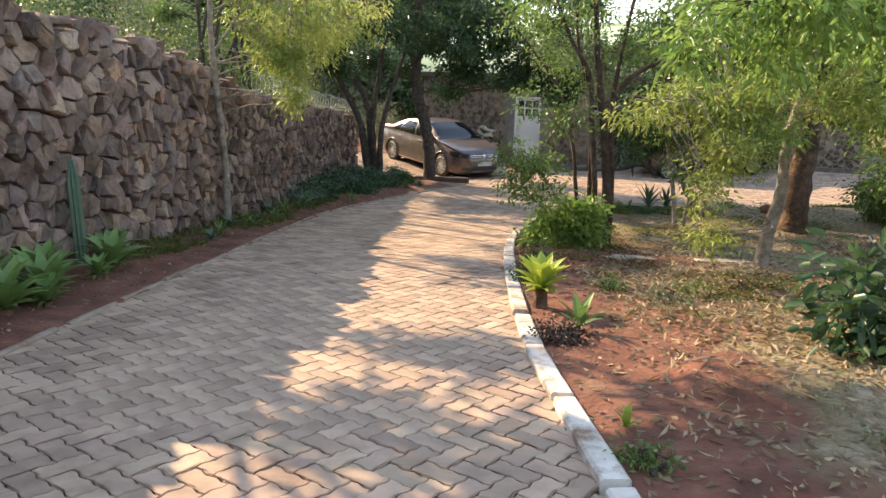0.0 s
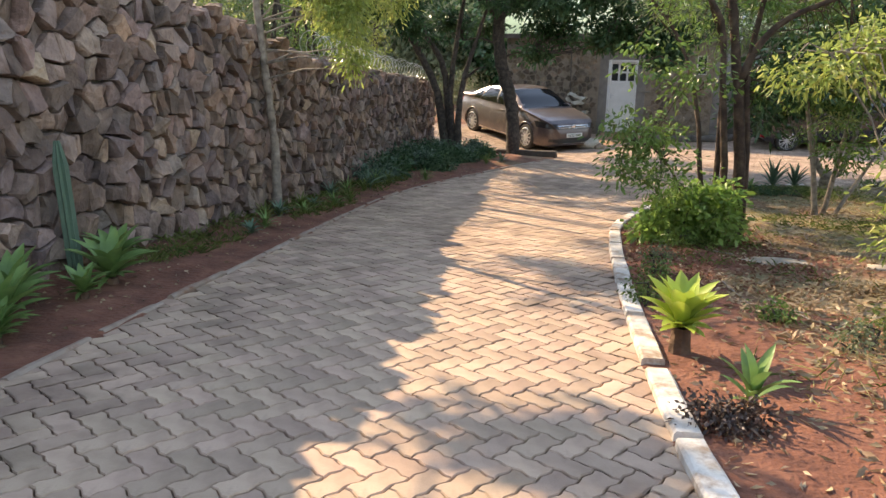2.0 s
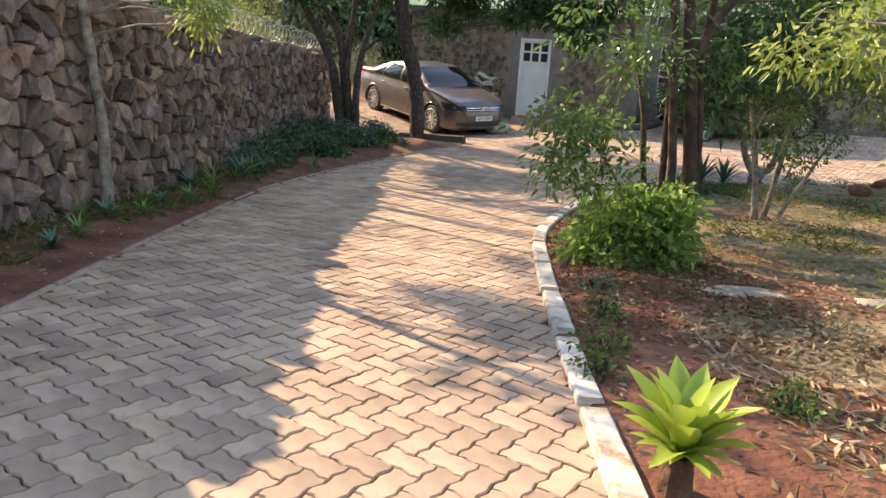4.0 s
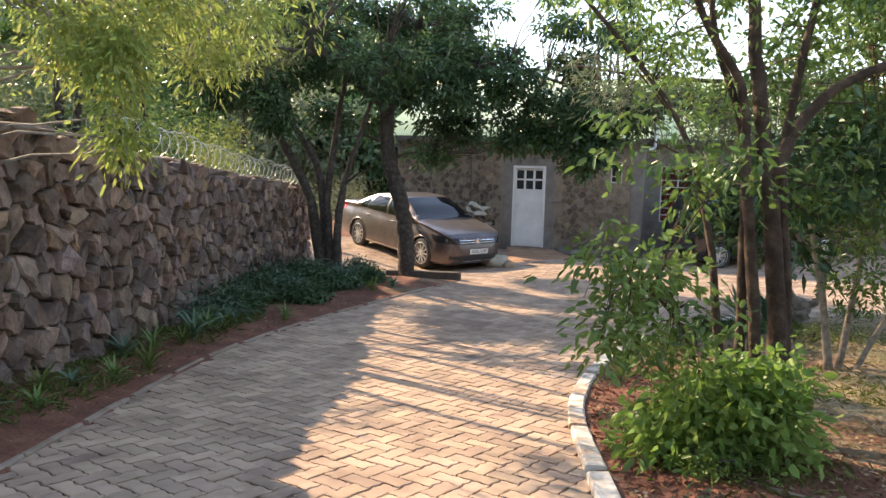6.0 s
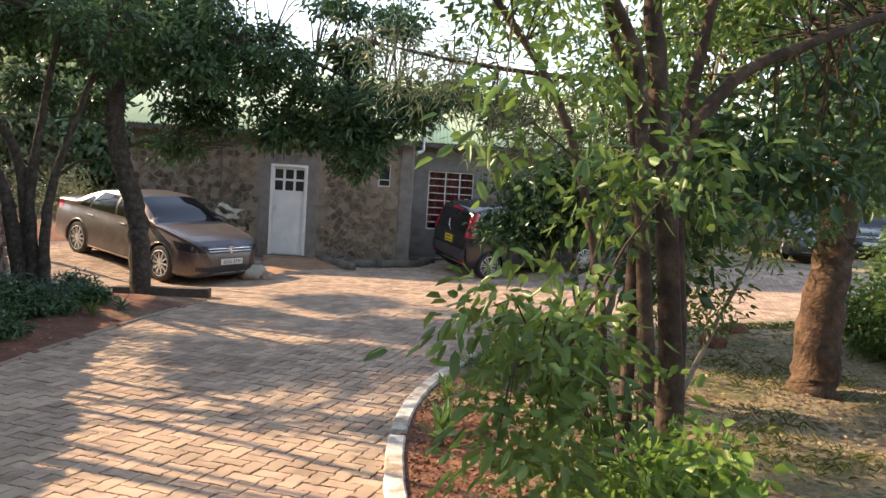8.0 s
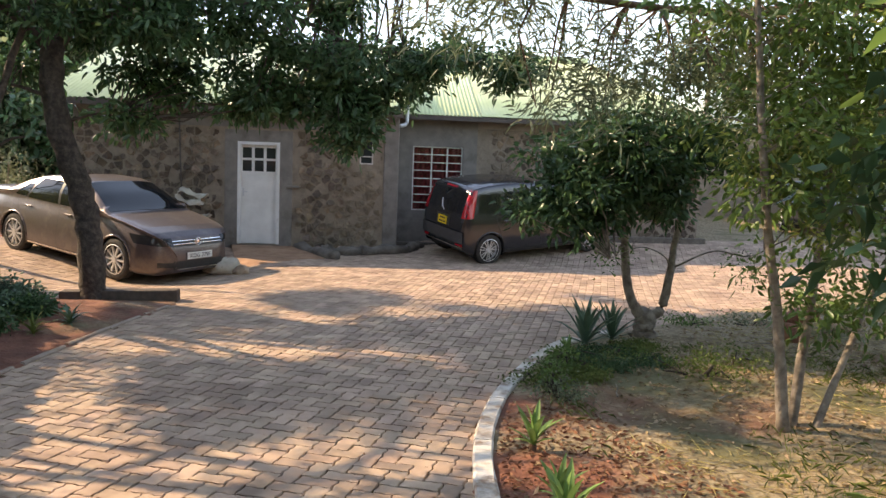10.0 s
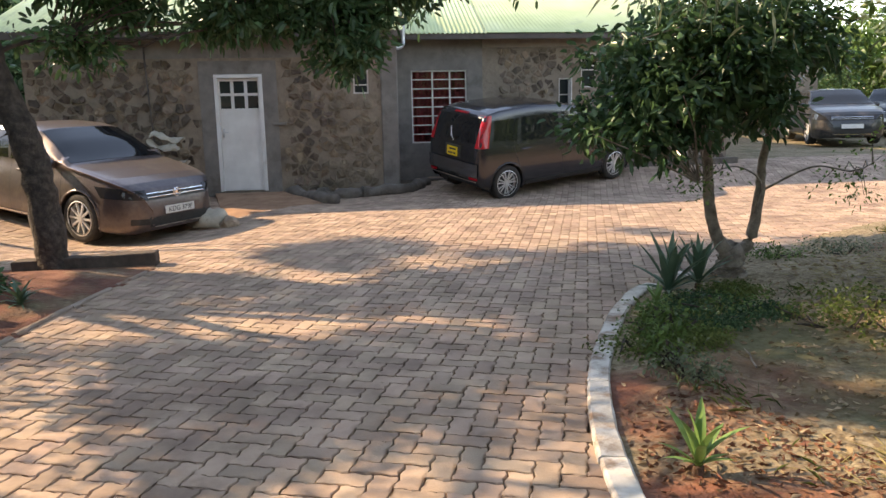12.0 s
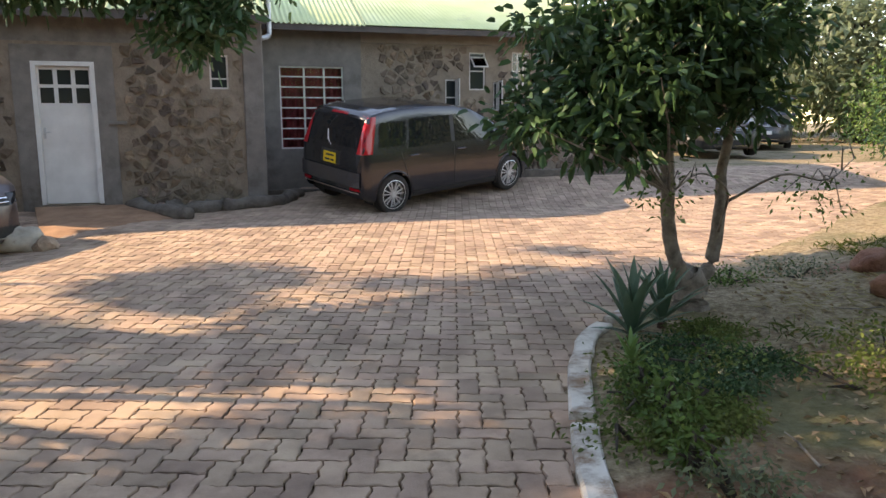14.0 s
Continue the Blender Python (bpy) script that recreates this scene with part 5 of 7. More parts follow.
# many-stemmed tree beside the wall
tree("multi_stem_tree", (-3.75, 18.75, -0.6),
     [([(-3.75, 18.8, -0.65), (-3.95, 18.85, 0.4), (-4.1, 18.9, 0.96), (-4.59, 18.9, 1.87), (-5.05, 18.9, 2.6), (-5.5, 18.7, 3.4)], 0.12, 0.05),
      ([(-3.72, 18.8, -0.65), (-3.78, 18.9, 0.5), (-3.95, 18.9, 1.48), (-4.38, 18.9, 2.2), (-4.6, 18.7, 3.2)], 0.11, 0.04),
      ([(-3.6, 18.75, -0.65), (-3.7, 18.8, 0.4), (-3.72, 18.85, 1.0), (-3.55, 18.9, 2.4), (-3.3, 18.7, 3.4)], 0.1, 0.035),
      ([(-3.5, 18.7, -0.65), (-3.5, 18.75, 0.35), (-3.42, 18.8, 1.09), (-3.13, 18.9, 2.12), (-2.7, 18.6, 3.2)], 0.095, 0.03), ([(-3.42, 18.8, 1.1), (-3.1, 18.7, 1.35), (-2.9, 18.6, 1.4)], 0.03, 0.01),
      ([(-5.5, 18.7, 3.3), (-6.0, 17.4, 3.1), (-6.6, 16.9, 3.0), (-7.6, 16.9, 2.9)], 0.05, 0.015), ([(-4.6, 18.7, 3.2), (-5.0, 17.2, 3.2), (-6.0, 16.5, 3.1), (-7.2, 16.5, 3.1)], 0.045, 0.012),
      ([(-3.3, 18.7, 3.3), (-4.0, 17.0, 3.2), (-5.2, 16.3, 3.0), (-6.6, 16.4, 2.9)], 0.045, 0.012), ([(-5.0, 17.2, 3.2), (-4.2, 16.6, 3.35), (-3.4, 16.5, 3.4)], 0.03, 0.01)],
     # blobs above 4 m are out of view, added to shade bed and paving
     [((-4.7, 18.7, 3.3), (1.5, 1.4, 1.0), 140), ((-3.8, 17.9, 4.5), (1.2, 0.8, 0.3), 45), ((-2.3, 17.5, 4.7), (1.0, 0.8, 0.3), 40), ((-3.1, 18.4, 3.5), (1.2, 1.1, 0.9), 110), ((-5.4, 16.4, 3.3), (0.9, 1.0, 0.4), 26), ((-5.4, 18.0, 2.6), (0.7, 0.8, 0.5), 80), ((-4.3, 18.0, 2.35), (0.6, 0.5, 0.3), 40), ((-6.5, 19.8, 4.4), (1.7, 1.5, 0.3), 30)],
     BARK, LEAF_DARK, 0.09, 0.42, 16, 0.1, "dark-leaved tree with several grey stems beside the stone wall", 31, gather=(15, 0.17),
     more=[(LEAF_GREY, [((-5.2, 17.8, 3.0), (0.9, 0.9, 0.7), 90)], 0.08, 0.4, 18, 0.15)])

# made-up tree beyond the parked saloon, added to dapple the paving before the door
tree("parking_tree", (-7.5, 24.9, -0.4),
     [([(-7.5, 24.9, -0.5), (-7.4, 24.9, 1.2), (-7.3, 24.8, 2.8), (-7.2, 24.7, 4.4)], 0.12, 0.05), ([(-7.3, 24.8, 2.9), (-6.6, 24.6, 3.6), (-5.9, 24.4, 4.2)], 0.05, 0.015), ([(-7.3, 24.8, 3.1), (-8.0, 24.2, 3.8), (-8.4, 23.6, 4.3)], 0.05, 0.015)],
     [((-6.0, 24.2, 4.5), (1.0, 0.8, 0.4), 110), ((-5.6, 23.6, 4.3), (0.8, 0.7, 0.35), 70), ((-8.0, 23.0, 4.6), (0.8, 0.6, 0.4), 60), ((-8.2, 22.2, 4.6), (1.7, 1.6, 0.3), 96), ((-6.4, 21.9, 4.7), (1.2, 0.9, 0.3), 60), ((-3.6, 23.2, 4.9), (1.6, 1.0, 0.3), 70), ((-4.9, 21.9, 4.9), (1.0, 0.7, 0.4), 90)],
     BARK, LEAF_MID, 0.09, 0.42, 14, 0.09, "thin-crowned tree added beyond the parked brown car to dapple the paving", 35, gather=(12, 0.15))

# slender tree against the wall, with hanging yellow sprays
tree("slender_tree", (-4.02, 10.0, -0.4),
     [([(-4.02, 10.02, -0.45), (-4.04, 10.0, 0.5), (-4.1, 9.9, 1.5), (-4.15, 9.85, 2.4), (-4.1, 9.9, 3.3)], 0.06, 0.03), ([(-4.1, 9.9, 2.0), (-3.7, 10.1, 2.6), (-3.1, 10.3, 2.7)], 0.022, 0.008),
      ([(-4.12, 9.9, 2.5), (-3.6, 10.8, 3.0), (-2.9, 11.4, 2.9)], 0.022, 0.008), ([(-4.1, 9.9, 3.1), (-5.0, 10.8, 3.9), (-6.1, 11.6, 4.3)], 0.028, 0.008), ([(-4.1, 9.9, 3.2), (-3.6, 11.2, 4.0), (-3.0, 13.2, 4.4), (-1.8, 14.9, 4.6)], 0.028, 0.008)],
     [((-3.4, 10.3, 2.5), (0.75, 0.7, 0.4), 60), ((-2.75, 10.9, 2.6), (0.8, 0.9, 0.4), 55), ((-3.02, 9.9, 1.95), (0.16, 0.16, 0.3), 22), ((-3.05, 9.95, 1.5), (0.07, 0.07, 0.28), 14),
      # the two blobs above 4 m are unseen, added to shade the bed
      ((-3.3, 10.0, 2.0), (0.3, 0.3, 0.22), 22), ((-3.6, 12.2, 2.6), (0.9, 1.0, 0.5), 60), ((-2.9, 14.4, 4.4), (1.2, 1.0, 0.4), 190), ((-1.6, 15.0, 4.6), (1.1, 0.9, 0.35), 150), ((-3.0, 11.2, 2.1), (0.25, 0.3, 0.3), 14), ((-3.5, 10.4, 1.95), (0.25, 0.3, 0.25), 12)],
     BARK_PALE, LEAF_YELLOW, 0.06, 0.3, 22, 0.09, "slender tree with hanging yellow-green sprays against the stone wall", 41, hang=0.8,
     # high foliage out of view, added to shade the bed and dapple the drive
     more=[(LEAF_MID, [((-6.0, 11.5, 4.3), (1.1, 1.1, 0.3), 8), ((-2.9, 14.2, 4.4), (1.3, 1.2, 0.35), 50), ((-3.9, 15.6, 4.4), (1.1, 1.0, 0.35), 36)], 0.13, 0.45, 16, 0.13)])

# many-stemmed tree in the bed
tree("bed_tree", (1.1, 10.45, -0.45),
     [([(1.22, 10.4, -0.5), (1.23, 10.4, 0.2), (1.14, 10.4, 1.05), (1.02, 10.4, 1.74), (0.93, 10.4, 2.45), (0.85, 10.3, 3.6)], 0.075, 0.035),
      ([(1.1, 10.38, -0.5), (1.05, 10.35, 0.4), (0.95, 10.35, 1.2), (0.88, 10.35, 1.85), (0.6, 10.3, 2.3), (0.2, 10.2, 3.2)], 0.048, 0.02),
      ([(1.3, 10.45, -0.5), (1.28, 10.45, 0.5), (1.2, 10.45, 1.3), (1.24, 10.45, 1.8), (1.32, 10.4, 2.4), (1.5, 10.4, 3.5)], 0.05, 0.02),
      ([(1.12, 10.4, 1.3), (1.28, 10.4, 1.65), (1.51, 10.4, 1.9), (1.97, 10.4, 2.12), (2.9, 10.5, 2.5)], 0.05, 0.02),
      ([(0.95, 10.3, -0.5), (0.8, 10.3, 0.3), (0.72, 10.3, 0.9), (0.5, 10.35, 1.62), (0.1, 10.4, 2.16), (-0.4, 10.4, 2.7)], 0.035, 0.012),
      ([(1.0, 10.42, -0.5), (0.98, 10.42, 0.7), (0.92, 10.42, 1.6), (0.7, 10.45, 2.3), (0.65, 10.5, 3.4)], 0.04, 0.016),
      ([(0.75, 10.25, -0.3), (0.55, 9.9, 0.2), (0.3, 9.6, 0.55), (0.05, 9.35, 0.7)], 0.018, 0.006)],
     [((0.32, 9.5, 0.75), (0.36, 0.3, 0.45), 26), ((0.4, 9.8, 1.35), (0.32, 0.3, 0.35), 22), ((1.6, 10.6, 2.2), (0.6, 0.5, 0.4), 24), ((1.75, 11.6, 2.5), (1.0, 0.8, 0.4), 44), ((0.4, 11.6, 2.6), (0.8, 0.8, 0.4), 36), ((0.18, 9.45, 0.3), (0.26, 0.22, 0.28), 16), ((0.02, 9.35, 0.6), (0.18, 0.18, 0.18), 12),
      ((0.4, 10.3, 2.8), (0.7, 0.6, 0.4), 30), ((1.3, 10.4, 3.0), (1.0, 0.8, 0.5), 34), ((2.3, 10.5, 2.6), (0.8, 0.7, 0.45), 30), ((1.45, 10.35, 1.3), (0.3, 0.3, 0.3), 12)],
     BARK_BROWN, LEAF_MID, 0.06, 0.42, 12, 0.09, "many-stemmed brown tree with thin green foliage in the bed", 51, thick=0.007, share=0.35, gather=(4, 0.1),
     more=[(LEAF_SUNLIT, [((0.25, 10.1, 2.5), (0.45, 0.45, 0.4), 24), ((0.6, 10.3, 2.0), (0.4, 0.4, 0.3), 22), ((0.3, 9.45, 0.45), (0.28, 0.24, 0.28), 12), ((1.0, 10.4, 2.1), (0.5, 0.4, 0.4), 16)], 0.055, 0.3, 16, 0.1),
           (LEAF_DARK, [((2.0, 10.9, 1.7), (0.6, 0.5, 0.4), 50), ((2.9, 11.1, 1.85), (0.6, 0.5, 0.5), 60), ((1.5, 10.9, 1.0), (0.35, 0.3, 0.4), 30)], 0.1, 0.45, 10, 0.11)])
shrub("base_shrub", (0.78, 9.72, E(0.78, 9.72)), [((0.78, 9.72, -0.08), (0.42, 0.36, 0.36), 170), ((0.5, 9.6, -0.28), (0.34, 0.28, 0.2), 60), ((0.3, 9.9, -0.25), (0.2, 0.2, 0.2), 24)], LEAF_SUNLIT, 0.075, 0.55, 16, 0.075,
      "round leafy green shrub at the foot of a tree", 52, stems=12, oval=True)

# small two-stemmed tree with broad leaves
tree("forked_tree", (3.68, 16.1, -0.6),
     [([(3.7, 16.1, -0.62), (3.7, 16.1, -0.42), (3.66, 16.1, -0.3)], 0.16, 0.1), ([(3.64, 16.1, -0.36), (3.54, 16.1, -0.22), (3.42, 16.08, 0.05), (3.36, 16.05, 0.4), (3.32, 16.0, 0.9), (3.4, 15.9, 1.5)], 0.065, 0.035),
      ([(3.74, 16.1, -0.36), (3.9, 16.1, -0.28), (4.0, 16.12, 0.1), (4.1, 16.2, 0.45), (4.24, 16.2, 1.0), (4.4, 16.25, 1.7), (4.55, 16.3, 2.6)], 0.065, 0.02),
      ([(3.85, 16.0, 0.0), (3.8, 15.9, 0.3), (3.4, 15.8, 0.45), (2.9, 15.6, 0.35)], 0.012, 0.004), ([(4.05, 16.1, 0.2), (4.4, 15.9, 0.4), (4.8, 15.8, 0.35), (5.3, 15.9, 0.5)], 0.012, 0.004)],
     [((3.05, 15.95, 1.1), (0.82, 0.7, 0.46), 190), ((3.45, 16.05, 1.5), (0.75, 0.65, 0.42), 140), ((2.6, 15.85, 0.9), (0.36, 0.36, 0.3), 36), ((3.85, 16.2, 1.1), (0.35, 0.4, 0.36), 40), ((4.35, 16.2, 1.5), (0.45, 0.4, 0.4), 45), ((4.5, 16.2, 2.2), (0.6, 0.5, 0.4), 50)],
     BARK_PALE, LEAF_DARK, 0.08, 0.46, 16, 0.09, "small forked tree with a dense dark broad-leaved crown", 61, thick=0.01, share=0.3, gather=(5, 0.11),
     more=[(LEAF_MID, [((2.9, 15.7, 0.32), (0.4, 0.25, 0.12), 14), ((4.7, 15.8, 0.3), (0.45, 0.3, 0.15), 16), ((5.2, 15.9, 0.5), (0.3, 0.3, 0.15), 8)], 0.04, 0.5, 5, 0.07)])

# stout trunk further into the bed
tree("stout_tree", (4.76, 13.3, -0.55),
     [([(4.76, 13.3, -0.6), (4.78, 13.3, 0.1), (4.83, 13.3, 0.8), (4.92, 13.3, 1.57), (5.1, 13.3, 3.0), (5.2, 13.4, 4.6)], 0.25, 0.13), ([(5.0, 13.3, 2.0), (4.4, 13.0, 2.7), (3.5, 12.6, 3.1)], 0.07, 0.02),
      ([(5.05, 13.3, 2.4), (5.8, 13.6, 3.0), (6.6, 13.8, 3.4)], 0.07, 0.02), ([(4.95, 13.3, 1.9), (3.9, 13.5, 2.5), (2.6, 13.8, 2.4), (1.2, 14.0, 2.45), (0.1, 14.2, 2.6)], 0.06, 0.01)],
     [((4.4, 13.0, 3.5), (1.9, 1.5, 0.9), 400), ((6.2, 13.8, 2.9), (1.3, 1.2, 1.1), 260), ((5.6, 14.6, 1.75), (0.8, 0.7, 0.5), 110), ((4.0, 12.6, 2.4), (0.8, 0.7, 0.4), 60)],
     BARK_RED, LEAF_MID, 0.085, 0.45, 18, 0.12, "stout reddish-brown tree trunk with a green crown", 71, gather=(6, 0.2),
     more=[(LEAF_GREY, [((2.9, 13.8, 2.1), (0.8, 0.6, 0.32), 100), ((1.8, 14.0, 2.05), (0.7, 0.5, 0.3), 90), ((0.7, 14.1, 2.45), (0.7, 0.5, 0.3), 70), ((3.6, 14.3, 1.8), (0.6, 0.5, 0.35), 70)], 0.1, 0.13, 14, 0.12)])

# thin-stemmed young tree on the inner bed
tree("young_tree", (2.75, 13.0, -0.55),
     [([(2.75, 13.0, -0.6), (2.62, 13.0, 0.2), (2.45, 13.0, 1.0), (2.3, 13.0, 2.0), (2.2, 13.0, 2.9)], 0.045, 0.015), ([(2.85, 13.05, -0.6), (3.0, 13.1, 0.4), (3.1, 13.1, 1.4), (3.2, 13.1, 2.6)], 0.04, 0.015),
      ([(2.95, 12.95, -0.6), (3.35, 13.0, 0.2), (3.75, 13.0, 1.0), (4.0, 13.1, 1.9)], 0.03, 0.01)],
     [((2.5, 13.0, 1.4), (0.5, 0.5, 0.6), 90), ((3.15, 13.1, 1.7), (0.55, 0.5, 0.7), 110), ((2.3, 12.9, 2.4), (0.5, 0.5, 0.4), 60), ((3.8, 13.0, 1.2), (0.45, 0.4, 0.6), 60), ((2.95, 12.9, 0.55), (0.45, 0.35, 0.35), 40)],
     BARK_PALE, LEAF_MID, 0.06, 0.42, 12, 0.09, "young thin-stemmed tree with small green leaves in the bed", 66, thick=0.006, share=0.35, gather=(4, 0.1),
     more=[(LEAF_YELLOW, [((2.8, 12.9, 1.1), (0.6, 0.4, 0.6), 50), ((3.4, 12.9, 2.2), (0.5, 0.4, 0.4), 40)], 0.055, 0.4, 12, 0.09)])

# pale leaning stem with yellow-green sprays
tree("leaning_tree", (2.78, 8.6, -0.25),
     [([(2.78, 8.6, -0.32), (2.84, 8.6, 0.15), (2.93, 8.62, 0.6), (2.92, 8.62, 1.1), (3.1, 8.7, 1.9), (3.3, 8.8, 2.9)], 0.085, 0.045), ([(2.95, 8.62, 1.2), (2.4, 8.3, 1.55), (1.8, 8.0, 1.6), (1.3, 7.8, 1.5)], 0.03, 0.008),
      ([(3.05, 8.7, 1.6), (3.6, 8.2, 1.9), (4.2, 7.9, 1.8)], 0.03, 0.008)],
     [((2.2, 8.1, 1.6), (0.65, 0.4, 0.3), 130), ((3.3, 8.0, 1.6), (0.65, 0.5, 0.35), 110), ((2.0, 7.5, 1.15), (0.28, 0.25, 0.5), 60), ((1.95, 7.4, 0.55), (0.16, 0.15, 0.4), 26), ((1.35, 7.9, 1.35), (0.3, 0.3, 0.3), 36)],
     BARK_PALE, LEAF_YELLOW, 0.055, 0.34, 15, 0.08, "pale leaning tree with yellow-green drooping sprays", 81, hang=0.3, thick=0.008, gather=(6, 0.1),
     more=[(LEAF_SUNLIT, [((3.0, 8.4, 2.6), (1.3, 0.9, 0.5), 130), ((4.0, 8.3, 1.3), (0.5, 0.5, 0.4), 60), ((2.3, 8.1, 1.2), (0.5, 0.4, 0.2), 26)], 0.07, 0.36, 18, 0.1)])

# branch that hangs over the near edge of the bed, from a tree behind it
tree("overhanging_tree", (4.4, 5.6, -0.15),
     [([(4.4, 5.6, -0.2), (4.35, 5.6, 1.0), (4.2, 5.5, 2.2), (4.0, 5.4, 3.6)], 0.12, 0.07), ([(4.25, 5.5, 1.6), (3.4, 5.2, 2.0), (2.4, 4.9, 2.15), (1.3, 4.7, 2.05)], 0.04, 0.008)],
     [((1.7, 4.75, 1.98), (0.75, 0.35, 0.2), 90), ((2.7, 5.0, 1.95), (0.7, 0.5, 0.3), 100), ((1.02, 4.75, 1.78), (0.16, 0.15, 0.17), 16), ((1.5, 4.8, 1.72), (0.25, 0.2, 0.14), 16), ((3.9, 5.4, 3.0), (1.2, 1.1, 0.7), 150)],
     BARK, LEAF_SUNLIT, 0.06, 0.34, 13, 0.08, "tree with a light green branch reaching over the bed", 91, hang=0.7, thick=0.006)
shrub("broadleaf_shrub", (2.45, 5.0, E(2.45, 5.0)), [((2.45, 5.0, 0.2), (0.36, 0.3, 0.32), 60), ((2.7, 4.7, 0.0), (0.3, 0.3, 0.25), 30)], LEAF_DARK, 0.14, 0.42, 9, 0.13, "dark broad-leaved shrub on the litter", 92, stems=14, oval=True)

# tall thin tree behind the near wall, unseen, added to dapple the drive
tree("roadside_tree", (-5.7, 6.9, -0.35),
     [([(-5.7, 6.9, -0.4), (-5.65, 6.9, 1.2), (-5.5, 6.8, 2.6), (-5.2, 6.7, 3.6), (-5.0, 6.6, 4.6)], 0.11, 0.04), ([(-5.5, 6.8, 2.7), (-4.9, 6.2, 3.3), (-4.2, 5.8, 3.6)], 0.04, 0.012),
      ([(-5.35, 6.75, 3.1), (-4.6, 7.0, 3.6), (-3.7, 7.2, 3.8)], 0.04, 0.012), ([(-5.5, 6.8, 2.8), (-5.4, 5.6, 3.4), (-5.2, 4.7, 3.6)], 0.04, 0.012)],
     [((-4.5, 5.9, 3.6), (0.7, 0.6, 0.3), 42), ((-3.9, 7.1, 3.85), (0.8, 0.6, 0.3), 40), ((-5.2, 4.9, 3.6), (0.7, 0.7, 0.3), 44), ((-5.0, 6.7, 4.4), (0.9, 0.9, 0.5), 46), ((-3.0, 6.6, 4.1), (0.6, 0.6, 0.25), 24), ((-4.2, 4.7, 3.9), (0.6, 0.5, 0.25), 22), ((-4.9, 7.4, 4.3), (1.1, 0.9, 0.3), 24), ((-6.4, 7.6, 4.5), (0.9, 0.8, 0.3), 18), ((-5.4, 8.8, 4.2), (1.1, 0.9, 0.3), 24), ((-4.4, 6.4, 4.1), (0.7, 0.6, 0.3), 18)],
     BARK_PALE, LEAF_MID, 0.12, 0.46, 16, 0.1, "unseen thin tall tree added behind the stone wall to dapple the drive", 95, gather=(6, 0.13))

# upright bare stems behind the wall, which stripe the drive
tree("stem_thicket", (-6.6, 16.2, -0.65),
     [([(-6.6 + 0.25 * math.sin(2.1 * k), 14.9 + 0.36 * k, -0.7), (-6.6 + 0.3 * math.sin(2.1 * k + 0.5), 14.95 + 0.37 * k, 1.6), (-6.5 + 0.35 * math.sin(1.7 * k), 14.8 + 0.41 * k, 3.4), (-6.4 + 0.5 * math.sin(1.3 * k), 14.6 + 0.45 * k, 5.2)],
       0.055 + 0.02 * math.sin(1.9 * k), 0.03) for k in range(8)],
     [((-6.9, 14.6, 3.2), (0.5, 0.5, 0.5), 30)],
     BARK, LEAF_MID, 0.08, 0.4, 14, 0.09, "thicket of upright thin grey stems behind the stone wall", 96, gather=(8, 0.13))

# thicket along the bed's far side
THICKET = [(6.9, 14.4, 0.8, 0.7, LEAF_MID, 0.1), (8.6, 15.2, 1.5, 1.0, LEAF_MID, 0.1), (6.4, 11.4, 1.2, 0.8, LEAF_DARK, 0.1), (8.2, 12.6, 1.8, 1.2, LEAF_GREY, 0.1),
           (5.6, 9.2, 1.0, 0.8, LEAF_DARK, 0.09), (7.4, 9.0, 2.0, 1.2, LEAF_MID, 0.1), (6.6, 6.6, 1.6, 1.1, LEAF_MID, 0.1), (10.5, 16.5, 1.9, 1.2, LEAF_MID, 0.11), (9.6, 10.6, 2.2, 1.4, LEAF_DARK, 0.12),
           (12.8, 18.2, 1.9, 1.2, LEAF_GREY, 0.12), (11.6, 13.8, 2.4, 1.5, LEAF_MID, 0.13), (9.0, 6.4, 2.2, 1.4, LEAF_DARK, 0.13), (15, 19.5, 2.2, 1.4, LEAF_DARK, 0.14)]
for k, (x, y, h, w, lf, s) in enumerate(THICKET):
    z = E(x, y)
    shrub("bush", (x, y, z), [((x, y, z + h * 0.55), (w, w, h * 0.62), int(240 + 90 * w * h)), ((x + 0.3 * w, y - 0.4 * w, z + h * 0.9), (w * 0.6, w * 0.6, h * 0.45), 60)], lf, s, 0.42, 15, 0.13 * (0.6 + 0.4 * w),
          "dense green bush in the thicket beyond the bed", 100 + k, "bush", 14)

# scrub behind the boundary wall
for k in range(20):
    rr = random.Random(200 + k)
    y = 1.5 + k * 1.15
    x = -6.0 - rr.uniform(0, 2.2)
    h = rr.uniform(2.7, 3.4) - 0.02 * y
    z = at_level(-5, y) - 0.1
    lf = (LEAF_GREY, LEAF_MID, LEAF_GREY, LEAF_YELLOW)[k % 4]
    shrub("scrub_bush", (x, y, z), [((x, y, z + h * 0.6), (1.0, 0.95, h * 0.5), 260)], lf, 0.085, 0.42, 18, 0.16, "grey-green scrub bush behind the stone wall", 220 + k, "bush", 26, BARK_PALE)

for k in range(13):
    rr = random.Random(260 + k)
    x, y = -13.0 - rr.uniform(0, 1.6), 2 + k * 1.45
    h, z = rr.uniform(5.2, 6.2), at_level(-5, y) - 0.1
    shrub("scrub_bush", (x, y, z), [((x, y, z + h * 0.58), (1.4, 1.3, h * 0.48), 380)], (LEAF_GREY, LEAF_MID)[k % 2], 0.11, 0.42, 18, 0.22, "tall grey-green scrub bush behind the stone wall", 270 + k, "bush", 26, BARK_PALE)

